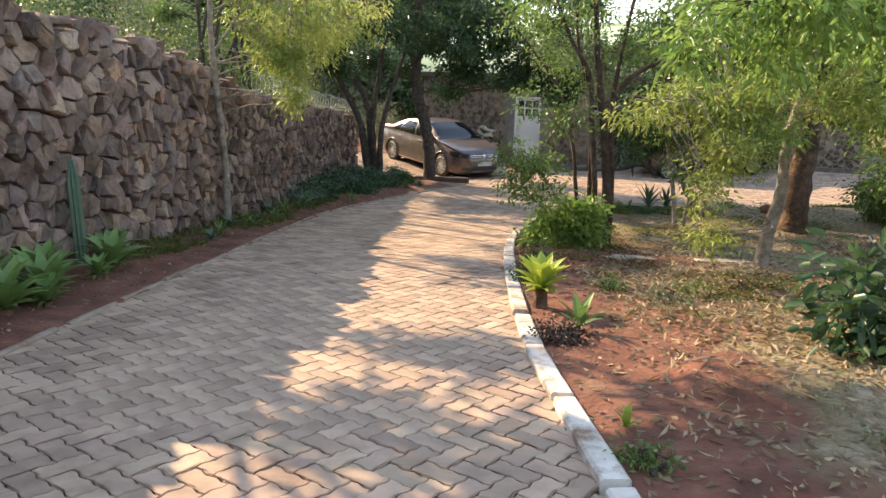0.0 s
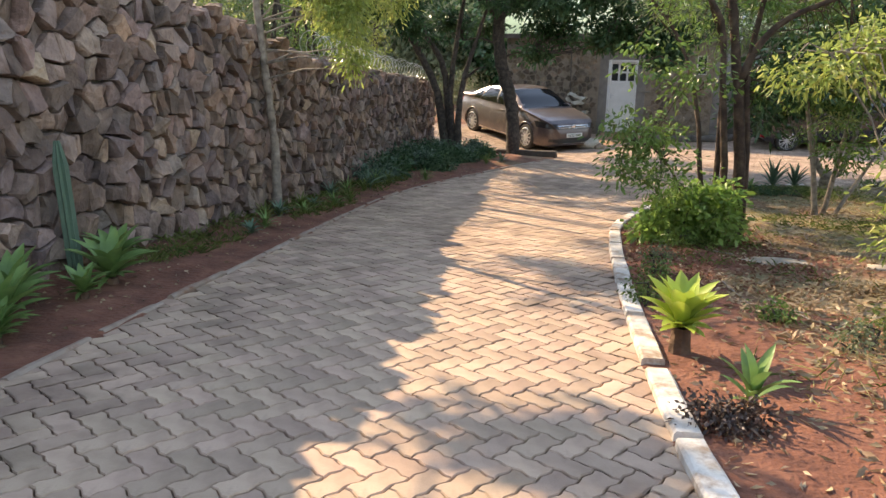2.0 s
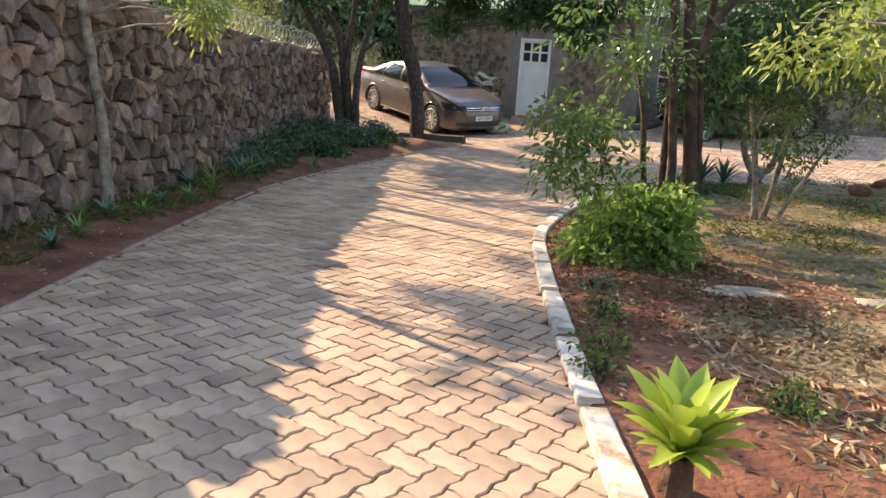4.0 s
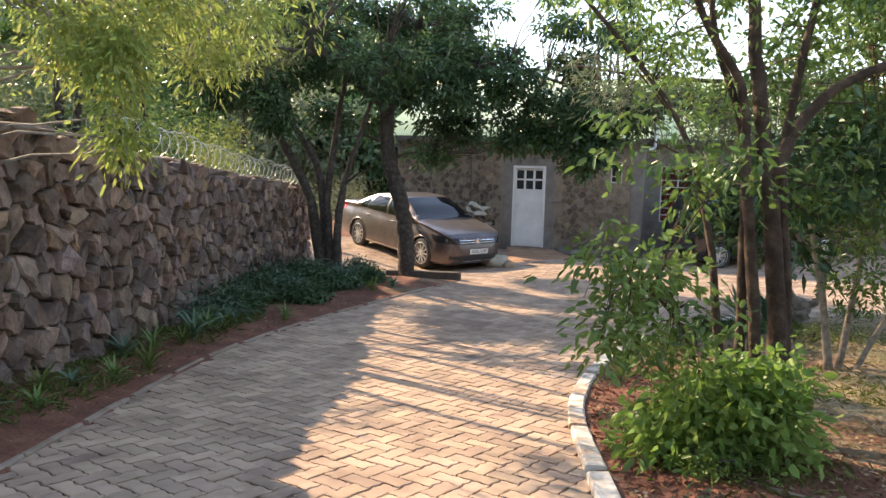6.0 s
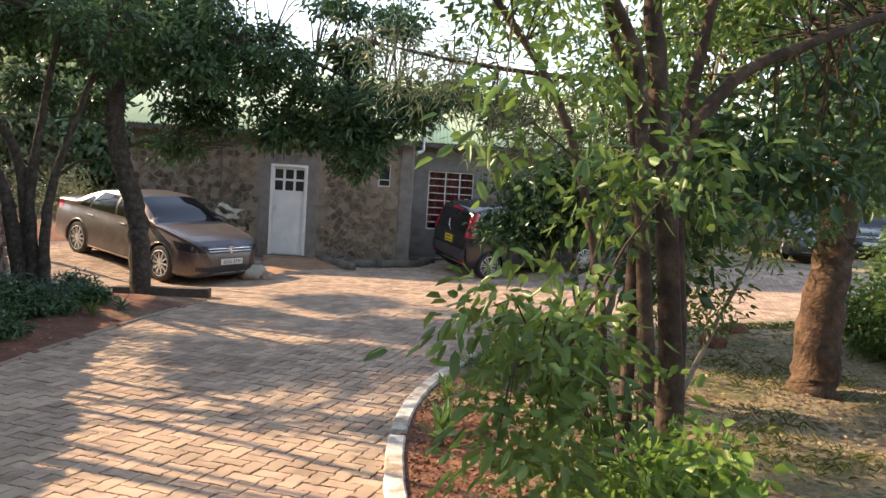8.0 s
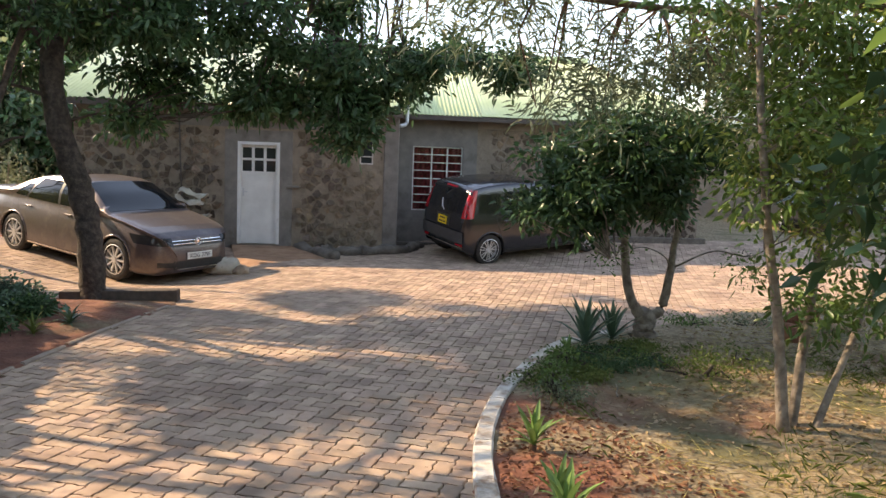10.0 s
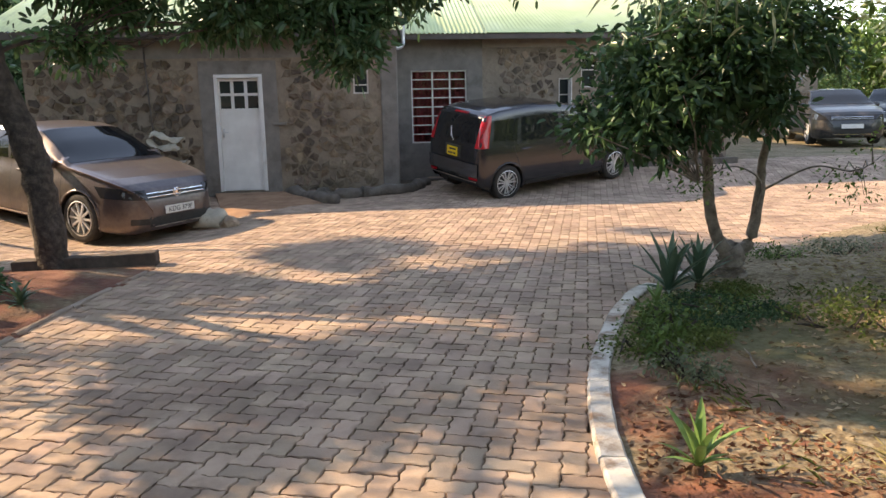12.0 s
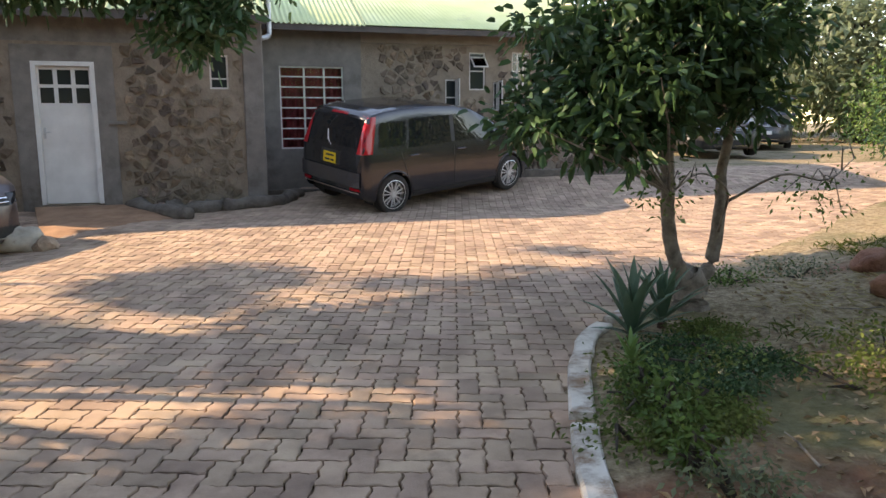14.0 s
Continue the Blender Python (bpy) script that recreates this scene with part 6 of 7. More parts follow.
for k, (x, y, h) in enumerate([(-9.6, 18.4, 4.7), (-8.9, 20.4, 3.6), (-9.2, 16.4, 4.6), (-8.0, 18.9, 4.0)]):
    z = at_level(-5, y) - 0.1
    shrub("scrub_bush", (x, y, z), [((x, y, z + h * 0.62), (1.2, 1.1, h * 0.42), 300)], (LEAF_GREY, LEAF_MID)[k % 2], 0.1, 0.42, 16, 0.2, "tall grey-green scrub bush behind the stone wall", 290 + k, "bush", 26, BARK_PALE)

for k in range(12):
    rr = random.Random(1260 + k)
    x, y = -9.6 - rr.uniform(0, 1.6), 8 + k * 1.5
    h, z = rr.uniform(4.4, 5.2), at_level(-5, y) - 0.1
    shrub("scrub_bush", (x, y, z), [((x, y, z + h * 0.6), (1.3, 1.2, h * 0.42), 330)], (LEAF_GREY, LEAF_MID, LEAF_DARK)[k % 3], 0.1, 0.42, 16, 0.2, "tall grey-green scrub bush behind the stone wall", 1280 + k, "bush", 26, BARK_PALE)
for k in range(11):
    rr = random.Random(1300 + k)
    a, d = radians(-38 + 3.5 * k), rr.uniform(46, 54)
    x, y = -1 + d * math.sin(a), 6 + d * math.cos(a)
    h, z = rr.uniform(12.0, 14.5), at_level(x, y) - 0.5
    tree("far_tree", (x, y, z), [([(x, y, z - 0.2), (x + 0.2, y, z + h * 0.4), (x, y + 0.2, z + h * 0.8)], 0.25, 0.08)],
         [((x, y, z + h * 0.66), (3.0, 3.0, h * 0.32), 420), ((x + 0.6, y - 1, z + h * 0.35), (2.6, 2.6, h * 0.25), 180)], BARK, (LEAF_GREY, LEAF_MID, LEAF_DARK)[k % 3], 0.34, 0.5, 13, 0.5,
         "tall leafy tree far off beyond the parking", 1330 + k, share=0.08, thick=0.03, sides=6, oval=False, gather=(6, 0.5))

# trees and hedges that close the place, far off
for k in range(46):
    rr = random.Random(400 + k)
    a = 2 * math.pi * k / 46 + rr.uniform(-0.05, 0.05)
    d = rr.uniform(30, 46)
    x, y = 2 + d * math.sin(a), 12 + d * math.cos(a)
    h = rr.uniform(4.0, 7.0)
    az = math.degrees(math.atan2(x + 1, y - 8))
    if -75 < az < -35:
        h *= 0.75
    if -6 < az < 44:
        h *= 0.55
    z = at_level(x, y) - 0.3
    lf = (LEAF_MID, LEAF_GREY, LEAF_DARK)[k % 3]
    tree("far_tree", (x, y, z), [([(x, y, z - 0.2), (x + 0.1, y, z + h * 0.3), (x, y + 0.2, z + h * 0.7)], 0.22, 0.08)],
         [((x, y, z + h * 0.55), (3.3, 3.3, h * 0.42), 330), ((x + 1.5, y - 1, z + h * 0.3), (2.0, 2.0, h * 0.28), 70)], BARK, lf, 0.34, 0.5, 12, 0.5, "leafy tree far off beyond the house", 430 + k, share=0.08, thick=0.03, sides=6, oval=False)
for k, (x, y) in enumerate([(-7.6, 24.5), (-6.6, 27.2), (-9.2, 22.4), (-8.6, 28.5), (-10.8, 25.5), (-5.4, 29.5), (-11.5, 20.5)]):
    z = at_level(-6, y)
    shrub("scrub_bush", (x, y, z), [((x, y, z + 0.9), (1.0, 0.9, 0.95), 170)], LEAF_GREY if k % 2 else LEAF_YELLOW, 0.07, 0.4, 15, 0.16, "pale grey-green bush beyond the parking", 500 + k, "bush", 24, BARK_PALE)
for k, (x, y) in enumerate([(25.5, 31.5), (25.5, 25), (17, 33.5), (24.5, 34.5), (19.5, 23.0), (27, 28.5), (14.6, 32.5)]):
    z = at_level(x, y)
    shrub("hedge_bush", (x, y, z), [((x, y, z + 1.3), (1.5, 1.4, 1.5), 220)], (LEAF_MID, LEAF_DARK)[k % 2], 0.11, 0.45, 15, 0.22, "tall green hedge bush beyond the parking", 520 + k, "bush", 16)


# ---------------------------------------------------------------- rosettes and small plants
def strap(length, width, n=6, arch=0.5, fold=0.25, tip=1.0):
    """One long leaf from the origin along +x, arching over, folded along its middle."""
    V, F = [], []
    for i in range(n):
        t = i / (n - 1)
        w = width * (0.5 + 1.35 * t - 1.83 * t ** (2.4 * tip)) if i < n - 1 else 0.002
        x = length * t * (1 - 0.12 * arch * t)
        z = length * (0.3 * t - arch * 0.75 * t * t)
        V += [(x, -w / 2, z + fold * w), (x, 0, z), (x, w / 2, z + fold * w)]
    for i in range(n - 1):
        for j in (0, 1):
            F.append((i * 3 + j, i * 3 + j + 1, (i + 1) * 3 + j + 1, (i + 1) * 3 + j))
    return V, F


def rosette(name, x, y, leaves, length, width, material, label, seed, stem=0.06, arch=0.45, lean=(5, 62), category="agave", group="", z=None):
    r = random.Random(seed)
    t = thing(name, Matrix.Translation((x, y, (E(x, y) if z is None else z) - 0.01)), label, category, group)
    kinds = [mesh_of("leaf", *strap(length, width, 7, arch * k, 0.22), material, True) for k in (0.7, 1.0, 1.3)]
    if stem > 0.02:
        v, f = tube([(0, 0, -0.03), (0, 0, stem)], [width * 0.5, width * 0.4], 8, 0.2, seed)
        piece("stem", v, f, BARK_RED, t)
    for i in range(leaves):
        k = i / leaves
        o = new("leaf", kinds[i % 3])
        o.parent = t
        s = 0.55 + 0.5 * math.sin(math.pi * min(1, 0.25 + k))
        pitch = -(lean[0] + (lean[1] - lean[0]) * (1 - k)) + r.uniform(-6, 6)
        o.matrix_local = Matrix.Translation((0, 0, stem)) @ Matrix.Rotation(i * 2.39996 + r.uniform(-0.2, 0.2), 4, "Z") @ Matrix.Rotation(radians(pitch), 4, "Y") @ Matrix.Diagonal((s, s, s, 1))
    return t


rosette("agave", 0.24, 5.95, 34, 0.34, 0.125, AGAVE_LIT, "agave rosette in sunlit yellow-green on a short stem beside the kerb", 1, 0.16, 0.3, (-8, 62))
rosette("aloe", 0.5, 5.25, 13, 0.3, 0.075, AGAVE, "green aloe with arching pointed leaves in red soil", 2, 0.03, 0.45, (5, 75))
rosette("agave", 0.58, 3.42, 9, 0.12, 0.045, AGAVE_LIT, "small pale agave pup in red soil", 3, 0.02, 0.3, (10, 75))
for k, (x, y, s) in enumerate([(-3.55, 5.2, 0.36), (-3.62, 6.3, 0.34), (-3.85, 5.62, 0.34), (-3.45, 4.62, 0.36), (-3.8, 4.9, 0.36), (-3.9, 6.75, 0.3), (-3.5, 5.85, 0.2), (-3.4, 5.0, 0.22), (-3.6, 4.2, 0.36), (-3.75, 3.3, 0.35)]):
    rosette("agave", x, y, 26, s * 1.15, 0.12 * s / 0.34, AGAVE, "soft green agave at the foot of the stone wall", 10 + k, 0.05, 0.45, (-5, 62), group="agaves along the wall")
for k in range(26):
    r = random.Random(60 + k)
    y = 8.6 + k * 0.37 + r.uniform(-0.1, 0.1)
    edge = float(np.interp(y, [p[1] for p in LEFT], [p[0] for p in LEFT]))
    x = r.uniform(wall_x(y) + 0.2, edge - 0.25)
    big = y > 11.5
    rosette("strap_plant", x, y, 26, r.uniform(0.26, 0.4) if big else r.uniform(0.16, 0.26), 0.026 if k % 3 else 0.04, (AGAVE_BLUE, AGAVE, GRASS)[k % 3], "strap-leaved plant in the shaded bed", 70 + k, 0.0, 0.75, (10, 72),
            "strap plant", "strap plants along the wall")
for k in range(9):
    r = random.Random(160 + k)
    y = 14.0 + k * 0.55
    x = wall_x(y) + 0.35 + r.uniform(0, 0.35)
    shrub("fern_clump", (x, y, E(x, y)), [((x, y, E(x, y) + 0.12), (0.32, 0.3, 0.17), 46)], LEAF_DARK if k % 2 else AGAVE_BLUE, 0.13, 0.22, 12, 0.09, "dark green fern clump in the shade of the wall", 170 + k, "fern", 5)
for k, (x, y, s, m) in enumerate([(2.72, 15.7, 0.52, AGAVE_BLUE), (3.1, 15.8, 0.44, AGAVE_BLUE), (2.28, 15.25, 0.2, AGAVE), (0.83, 12.98, 0.27, AGAVE), (0.5, 11.95, 0.3, AGAVE), (0.62, 12.25, 0.22, AGAVE)]):
    rosette("agave", x, y, 24 if s > 0.35 else 15, s, 0.2 * s if m is not AGAVE_BLUE else 0.15 * s, m, "agave rosette by the kerb of the bed", 300 + k, 0.05, 0.3, (0, 74))
shrub("dark_groundcover", (0.33, 4.98, E(0.33, 4.98)), [((0.33, 4.98, E(0.33, 4.98) + 0.05), (0.2, 0.14, 0.06), 60)], leaf_mat("purple_groundcover", [(0.05, 0.035, 0.03), (0.09, 0.06, 0.05)], 0.1), 0.035, 0.6, 14, 0.035,
      "low dark purple groundcover clump beside the kerb", 320, "plant", 4)
for k, (x, y, w, h) in enumerate([(0.16, 7.35, 0.13, 0.13), (0.24, 8.0, 0.14, 0.14), (0.3, 8.7, 0.15, 0.14), (0.12, 7.0, 0.1, 0.1), (0.55, 9.3, 0.2, 0.15), (0.3, 10.4, 0.2, 0.12), (1.65, 14.55, 0.3, 0.07), (2.0, 14.75, 0.35, 0.08),
                                  (1.55, 13.95, 0.22, 0.18), (2.3, 15.0, 0.4, 0.09), (2.8, 15.1, 0.4, 0.1), (1.3, 6.2, 0.22, 0.16), (1.6, 6.5, 0.25, 0.22), (0.9, 6.7, 0.12, 0.14), (1.9, 3.25, 0.3, 0.08), (3.6, 14.6, 0.5, 0.2),
                                  (4.6, 16.5, 0.3, 0.15), (5.4, 16.4, 0.4, 0.18), (3.1, 14.3, 0.4, 0.14), (0.62, 3.05, 0.09, 0.08)]):
    z = E(x, y)
    shrub("weed_clump", (x, y, z), [((x, y, z + h * 0.4), (w, w, h * 0.55), int(24 + 110 * w))], (GRASS, LEAF_MID, LEAF_GREY)[k % 3], 0.035, 0.5, 9, 0.04, "low green weeds in the litter", 330 + k, "weeds", 5)

# slim cactus column by the wall
v, f = [], []
for i in range(7):
    for j in range(16):
        a = 2 * math.pi * j / 16
        rad = (0.055 if j % 2 else 0.036) * (1 if i < 6 else 0.4)
        v.append((rad * math.cos(a), rad * math.sin(a), i * 0.17 - 0.05))
f = [(i * 16 + j, i * 16 + (j + 1) % 16, i * 16 + 16 + (j + 1) % 16, i * 16 + 16 + j) for i in range(6) for j in range(16)] + [tuple(96 + j for j in range(16))]
cactus = piece("cactus", v, f, mat("cactus_skin", [(0.06, 0.12, 0.08), (0.11, 0.18, 0.12)], 8, 0.6, bump=0.2), None)
cactus.matrix_world = pose(-3.98, 6.4, E(-3.98, 6.4), 2, -2, 0)
tagged(cactus, "slim ribbed blue-green cactus column against the wall", "cactus")

for k, (x, y, w) in enumerate([(2.02, 14.74, 0.3), (2.34, 15.04, 0.28), (1.74, 14.38, 0.2), (2.35, 14.75, 0.34), (2.0, 14.45, 0.3), (2.7, 15.3, 0.36), (3.2, 15.5, 0.34), (2.9, 14.9, 0.36)]):
    z = E(x, y)
    shrub("groundcover", (x, y, z), [((x, y, z + 0.03), (w * 0.8, w * 0.72, 0.025), 190)], LEAF_DARK if k % 2 else GRASS, 0.026, 0.5, 13, 0.024, "dense low dark green groundcover by the kerb", 600 + k, "groundcover", 5, oval=True)
for k, (x, y, h) in enumerate([(1.9, 14.6, 0.2), (1.56, 14.2, 0.18), (1.72, 14.4, 0.18), (2.02, 14.95, 0.16)]):
    z = E(x, y)
    shrub("leafy_weed", (x, y, z), [((x, y, z + h * 0.6), (0.08, 0.08, h * 0.42), 18)], LEAF_MID, 0.042, 0.5, 9, 0.04, "small bright green leafy weed by the kerb", 620 + k, "weed", 9, oval=True)

# low dark bushes between the wall and the drive's bend
for k, (x, y, w, h) in enumerate([(-3.3, 17.9, 0.3, 0.26), (-3.1, 17.15, 0.26, 0.2), (-3.5, 16.9, 0.36, 0.36), (-3.05, 18.55, 0.3, 0.3), (-3.7, 17.5, 0.36, 0.4), (-2.75, 18.0, 0.22, 0.18), (-3.7, 16.1, 0.34, 0.32), (-3.3, 15.7, 0.28, 0.24)]):
    z = E(x, y)
    shrub("low_bush", (x, y, z), [((x, y, z + h * 0.45), (w, w * 0.9, h * 0.5), 110)], LEAF_DARK if k % 3 else AGAVE_BLUE, 0.075, 0.36, 11, 0.06, "low dark green bush in the shaded bed", 640 + k, "bush", 8, oval=True)


# ---------------------------------------------------------------- loose things and small details
CONCRETE = mat("rough_concrete", [(0.09, 0.074, 0.062), (0.19, 0.162, 0.135)], 7, 0.95, bump=0.7, bump_scale=30, dist=0.02, stain=(0.09, 0.075, 0.06), stain_scale=3, stain_at=0.52)
SACK = mat("cream_sacking", [(0.42, 0.37, 0.29), (0.62, 0.56, 0.46)], 8, 0.9, bump=0.6, bump_scale=30, dist=0.01, stain=(0.25, 0.16, 0.1), stain_scale=4, stain_at=0.55)
RAMP = mat("red_dusted_concrete", [(0.22, 0.12, 0.07), (0.36, 0.2, 0.12), (0.44, 0.26, 0.16)], 3, 0.95, bump=0.5, bump_scale=40, dist=0.008)
TIMBER = mat("weathered_beam", [(0.055, 0.042, 0.035), (0.12, 0.09, 0.07)], 9, 0.95, bump=0.7, bump_scale=24, dist=0.012)


def lump(name, x, y, z, sx, sy, sz, material, label, category, seed, turn=0.0, rough=0.16, cuts=3):
    """A stone or sack: a ball pushed about by noise, flattened underneath."""
    bm = bmesh.new()
    bmesh.ops.create_icosphere(bm, subdivisions=cuts, radius=1)
    for v in bm.verts:
        n = noise.noise(v.co * 1.3 + Vector((seed, 0, 0))) + 0.5 * noise.noise(v.co * 3.1 + Vector((0, seed, 0)))
        v.co *= 1 + rough * 1.6 * n
        if v.co.z < -0.45:
            v.co.z = -0.45 - 0.1 * (v.co.z + 0.45)
    for v in bm.verts:
        v.co = Vector((v.co.x * sx, v.co.y * sy, v.co.z * sz + 0.44 * sz))
    ob = part(name, bm, material, None, label, cuts > 2)
    ob.matrix_world = pose(x, y, z, 0, 0, turn)
    return tagged(ob, label, category)


def hpoint(u, out, z=0.0):
    p = HO + HU * u + HN * out
    return Vector((p[0], p[1], z))


def slab(name, corners, thick, material, label, category, kind=""):
    """A slab over a quad of (x, y, top)."""
    V, F = [], []
    n = 9
    c = [Vector(p) for p in corners]
    for i in range(n):
        for j in range(n):
            s, t = i / (n - 1), j / (n - 1)
            p = (c[0] * (1 - s) + c[1] * s) * (1 - t) + (c[3] * (1 - s) + c[2] * s) * t
            e = 0.02 if i in (0, n - 1) or j in (0, n - 1) else 0
            V.append((p.x, p.y, p.z + 0.006 * math.sin(9 * p.x) * math.sin(7 * p.y) - e))
    m = n * n
    V += [(x, y, z - thick) for x, y, z in V]
    F = [(i * n + j, (i + 1) * n + j, (i + 1) * n + j + 1, i * n + j + 1) for i in range(n - 1) for j in range(n - 1)]
    ring = [i * n for i in range(n)] + [(n - 1) * n + j for j in range(1, n)] + [i * n + n - 1 for i in range(n - 2, -1, -1)] + [j for j in range(n - 2, 0, -1)]
    F += [(a, a + m, b + m, b) for a, b in zip(ring, ring[1:] + ring[:1])]
    return tagged(piece(name, V, F, material), label, category, kind=kind)


def zat(p, d=0.0):
    return (p.x, p.y, at_level(p.x, p.y) + d)


a, b, c, d2 = hpoint(-0.15, 0.03), hpoint(1.1, 0.03), hpoint(2.0, 1.2), hpoint(0.45, 2.75)
slab("door_apron", [(a.x, a.y, -0.385), (b.x, b.y, -0.385), zat(c, 0.02), zat(d2, 0.012)], 0.2, RAMP, "red-dusted concrete apron before the white door", "apron", "structure")

# retaining beam under the shade tree
beam = part("retaining_beam", box(bmesh.new(), -0.75, 0.68, -0.1, 0.1, -0.3, 0.13, 0.015), TIMBER, None)
beam.matrix_world = pose(-1.93, 19.25, at_level(-1.3, 19.2) + 0.0, 0, -1.5, -11)
tagged(beam, "low dark weathered beam holding back the soil", "retaining beam")

# lumpy border by the door, and rubble inside it
for k, (p, q) in enumerate([((1.2, 0.1), (2.05, 1.45)), ((1.72, 0.85), (2.5, 0.62)), ((2.5, 0.62), (3.45, 0.28)), ((3.45, 0.22), (3.75, -0.35))]):
    A, B = hpoint(*p), hpoint(*q)
    A.z, B.z = at_level(A.x, A.y) + 0.05, at_level(B.x, B.y) + 0.05
    pts = [A.lerp(B, i / 6) + Vector((0, 0, 0.025 * math.sin(2.3 * i + k))) for i in range(7)]
    v, f = tube(pts, [0.11 + 0.025 * math.sin(1.7 * i + k) for i in range(7)], 9, 0.22, k)
    tagged(piece("border_log", v, f, CONCRETE, None, "", True), "rough grey rounded border of a small planter", "border", "planter borders")
for k in range(11):
    rr = random.Random(700 + k)
    p = hpoint(rr.uniform(1.6, 2.9), rr.uniform(0.12, 0.6))
    lump("rubble_stone", p.x, p.y, at_level(p.x, p.y), rr.uniform(0.09, 0.2), rr.uniform(0.08, 0.15), rr.uniform(0.06, 0.13), STONE if k % 3 else CONCRETE, "dark rubble stone in the planter by the house", "stone", 3.1 * k, rr.uniform(0, 180), 0.2, 2)
p = hpoint(3.3, -0.75)
ob = boxed("wall_kerb", (-0.2, 1.6, -0.06, 0.06, -0.15, 0.1), CONCRETE, None, "", 0.02)
ob.matrix_world = pose(p.x, p.y, at_level(p.x, p.y), 0, 0, -13)
tagged(ob, "low concrete kerb before the recessed wall", "kerb", kind="structure")
p = hpoint(7.0, -0.85)
ob = boxed("wall_kerb", (-0.6, 3.4, -0.07, 0.07, -0.2, 0.13), CONCRETE, None, "", 0.02)
ob.matrix_world = pose(p.x, p.y, at_level(p.x, p.y), 0, 0, -13)
tagged(ob, "low concrete kerb along the stone wing", "kerb", kind="structure")

# cream sack by the saloon's nose, and pale pipes leaning at the wall
lump("cement_sack", -0.62, 22.2, at_level(-0.62, 22.2) - 0.01, 0.22, 0.4, 0.2, SACK, "slumped cream sack lying beside the brown car", "sack", 4.2, 40, 0.32)
lump("broken_rock", -0.32, 21.85, at_level(-0.32, 21.85) - 0.01, 0.13, 0.12, 0.11, STONE, "small broken rock beside a cream sack", "stone", 7.7, 10, 0.2, 2)
bundle = thing("gutter_bundle", Matrix.Translation(hpoint(-1.0, 0.3, -0.4)) @ Matrix.Rotation(radians(-13), 4, "Z"), "stack of pale dented gutter pieces against the house wall", "gutters")
for k, (z, l, dy) in enumerate([(1.02, 0.55, 0.0), (0.86, 0.5, -0.06), (0.7, 0.46, 0.03), (0.55, 0.6, -0.02)]):
    n, V, F = 9, [], []
    for i in range(6):
        for j in range(n):
            aa = math.pi * (0.08 + 0.84 * j / (n - 1))
            bend = 0.05 * math.sin(1.3 * i + 2.1 * k) + 0.03 * math.sin(2.7 * i + 0.9 * j + 4 * k)
            V.append((-0.15 + l * i / 5 + 0.04 * math.sin(j + 2 * k), dy - (0.11 + 0.04 * math.sin(3 * k + i)) * math.cos(aa), z + 0.09 * math.sin(aa) + bend - 0.12 * (i / 5) * math.sin(1.9 * k + 0.6)))
    m = len(V)
    V += [(x, y, z - 0.012) for x, y, z in V]
    F = grid_faces(6, n) + [tuple(q + m for q in f[::-1]) for f in grid_faces(6, n)]
    piece("gutter", V, F, SACK, bundle, "", True)
for x in (-0.1, 0.25):
    boxed("prop", (x, x + 0.06, -0.06, 0.06, -0.12, 0.62), TIMBER, bundle)

# pale slab and boulders in the bed
for k, (x, y, sx, sy, sz, tn) in enumerate([(1.5, 8.92, 0.5, 0.13, 0.03, -3), (2.45, 8.8, 0.36, 0.14, 0.03, 6)]):
    lump("pale_slab", x, y, E(x, y) - 0.01, sx, sy, sz, mat("pale_stone", [(0.25, 0.21, 0.17), (0.42, 0.37, 0.31)], 6, 0.9, bump=0.5) if k == 0 else bpy.data.materials["pale_stone"], "flat pale stone half sunk in the litter", "stone", 9 + k, tn, 0.26)
lump("boulder", 5.7, 15.85, E(5.7, 15.85) - 0.03, 0.3, 0.2, 0.13, SOIL, "rounded lump of hard red earth on the bank", "boulder", 12.5, 20, 0.18)
lump("boulder", 5.0, 15.3, E(5.0, 15.3) - 0.02, 0.2, 0.16, 0.12, SOIL, "small lump of hard red earth on the bank", "boulder", 15.5, 70, 0.2)

# coil of wire along the wall's far top
pts = []
for i in range(420):
    s = i / 419
    y = 12.5 + 8.6 * s
    aa = i * 0.46
    pts.append((wall_x(y) - 0.25 + 0.19 * math.cos(aa), y, wall_top(y) + 0.2 + 0.19 * math.sin(aa)))
v, f = tube(pts, [0.005] * len(pts), 4)
tagged(piece("wire_coil", v, f, PIPE), "coil of galvanised razor wire on the stone wall", "wire")

# small pavilion roof far off beyond the trees
hut = thing("pavilion", Matrix.Translation((17.4, 32.6, -0.2)), "far pavilion with a grey-green hipped roof", "pavilion")
boxed("wall", (-2.2, 2.2, -2.2, 2.2, -0.4, 3.4), MORTAR, hut)
piece("roof", [(-2.7, -2.7, 3.4), (2.7, -2.7, 3.4), (2.7, 2.7, 3.4), (-2.7, 2.7, 3.4), (0, 0, 4.7), (-2.7, -2.7, 3.3), (2.7, -2.7, 3.3), (2.7, 2.7, 3.3), (-2.7, 2.7, 3.3)],
      [(0, 1, 4), (1, 2, 4), (2, 3, 4), (3, 0, 4), (1, 0, 5, 6), (2, 1, 6, 7), (3, 2, 7, 8), (0, 3, 8, 5), (8, 7, 6, 5)],
      mat("weathered_roof", [(0.3, 0.36, 0.3), (0.42, 0.47, 0.4)], 2, 0.6, bump=0.2), hut)

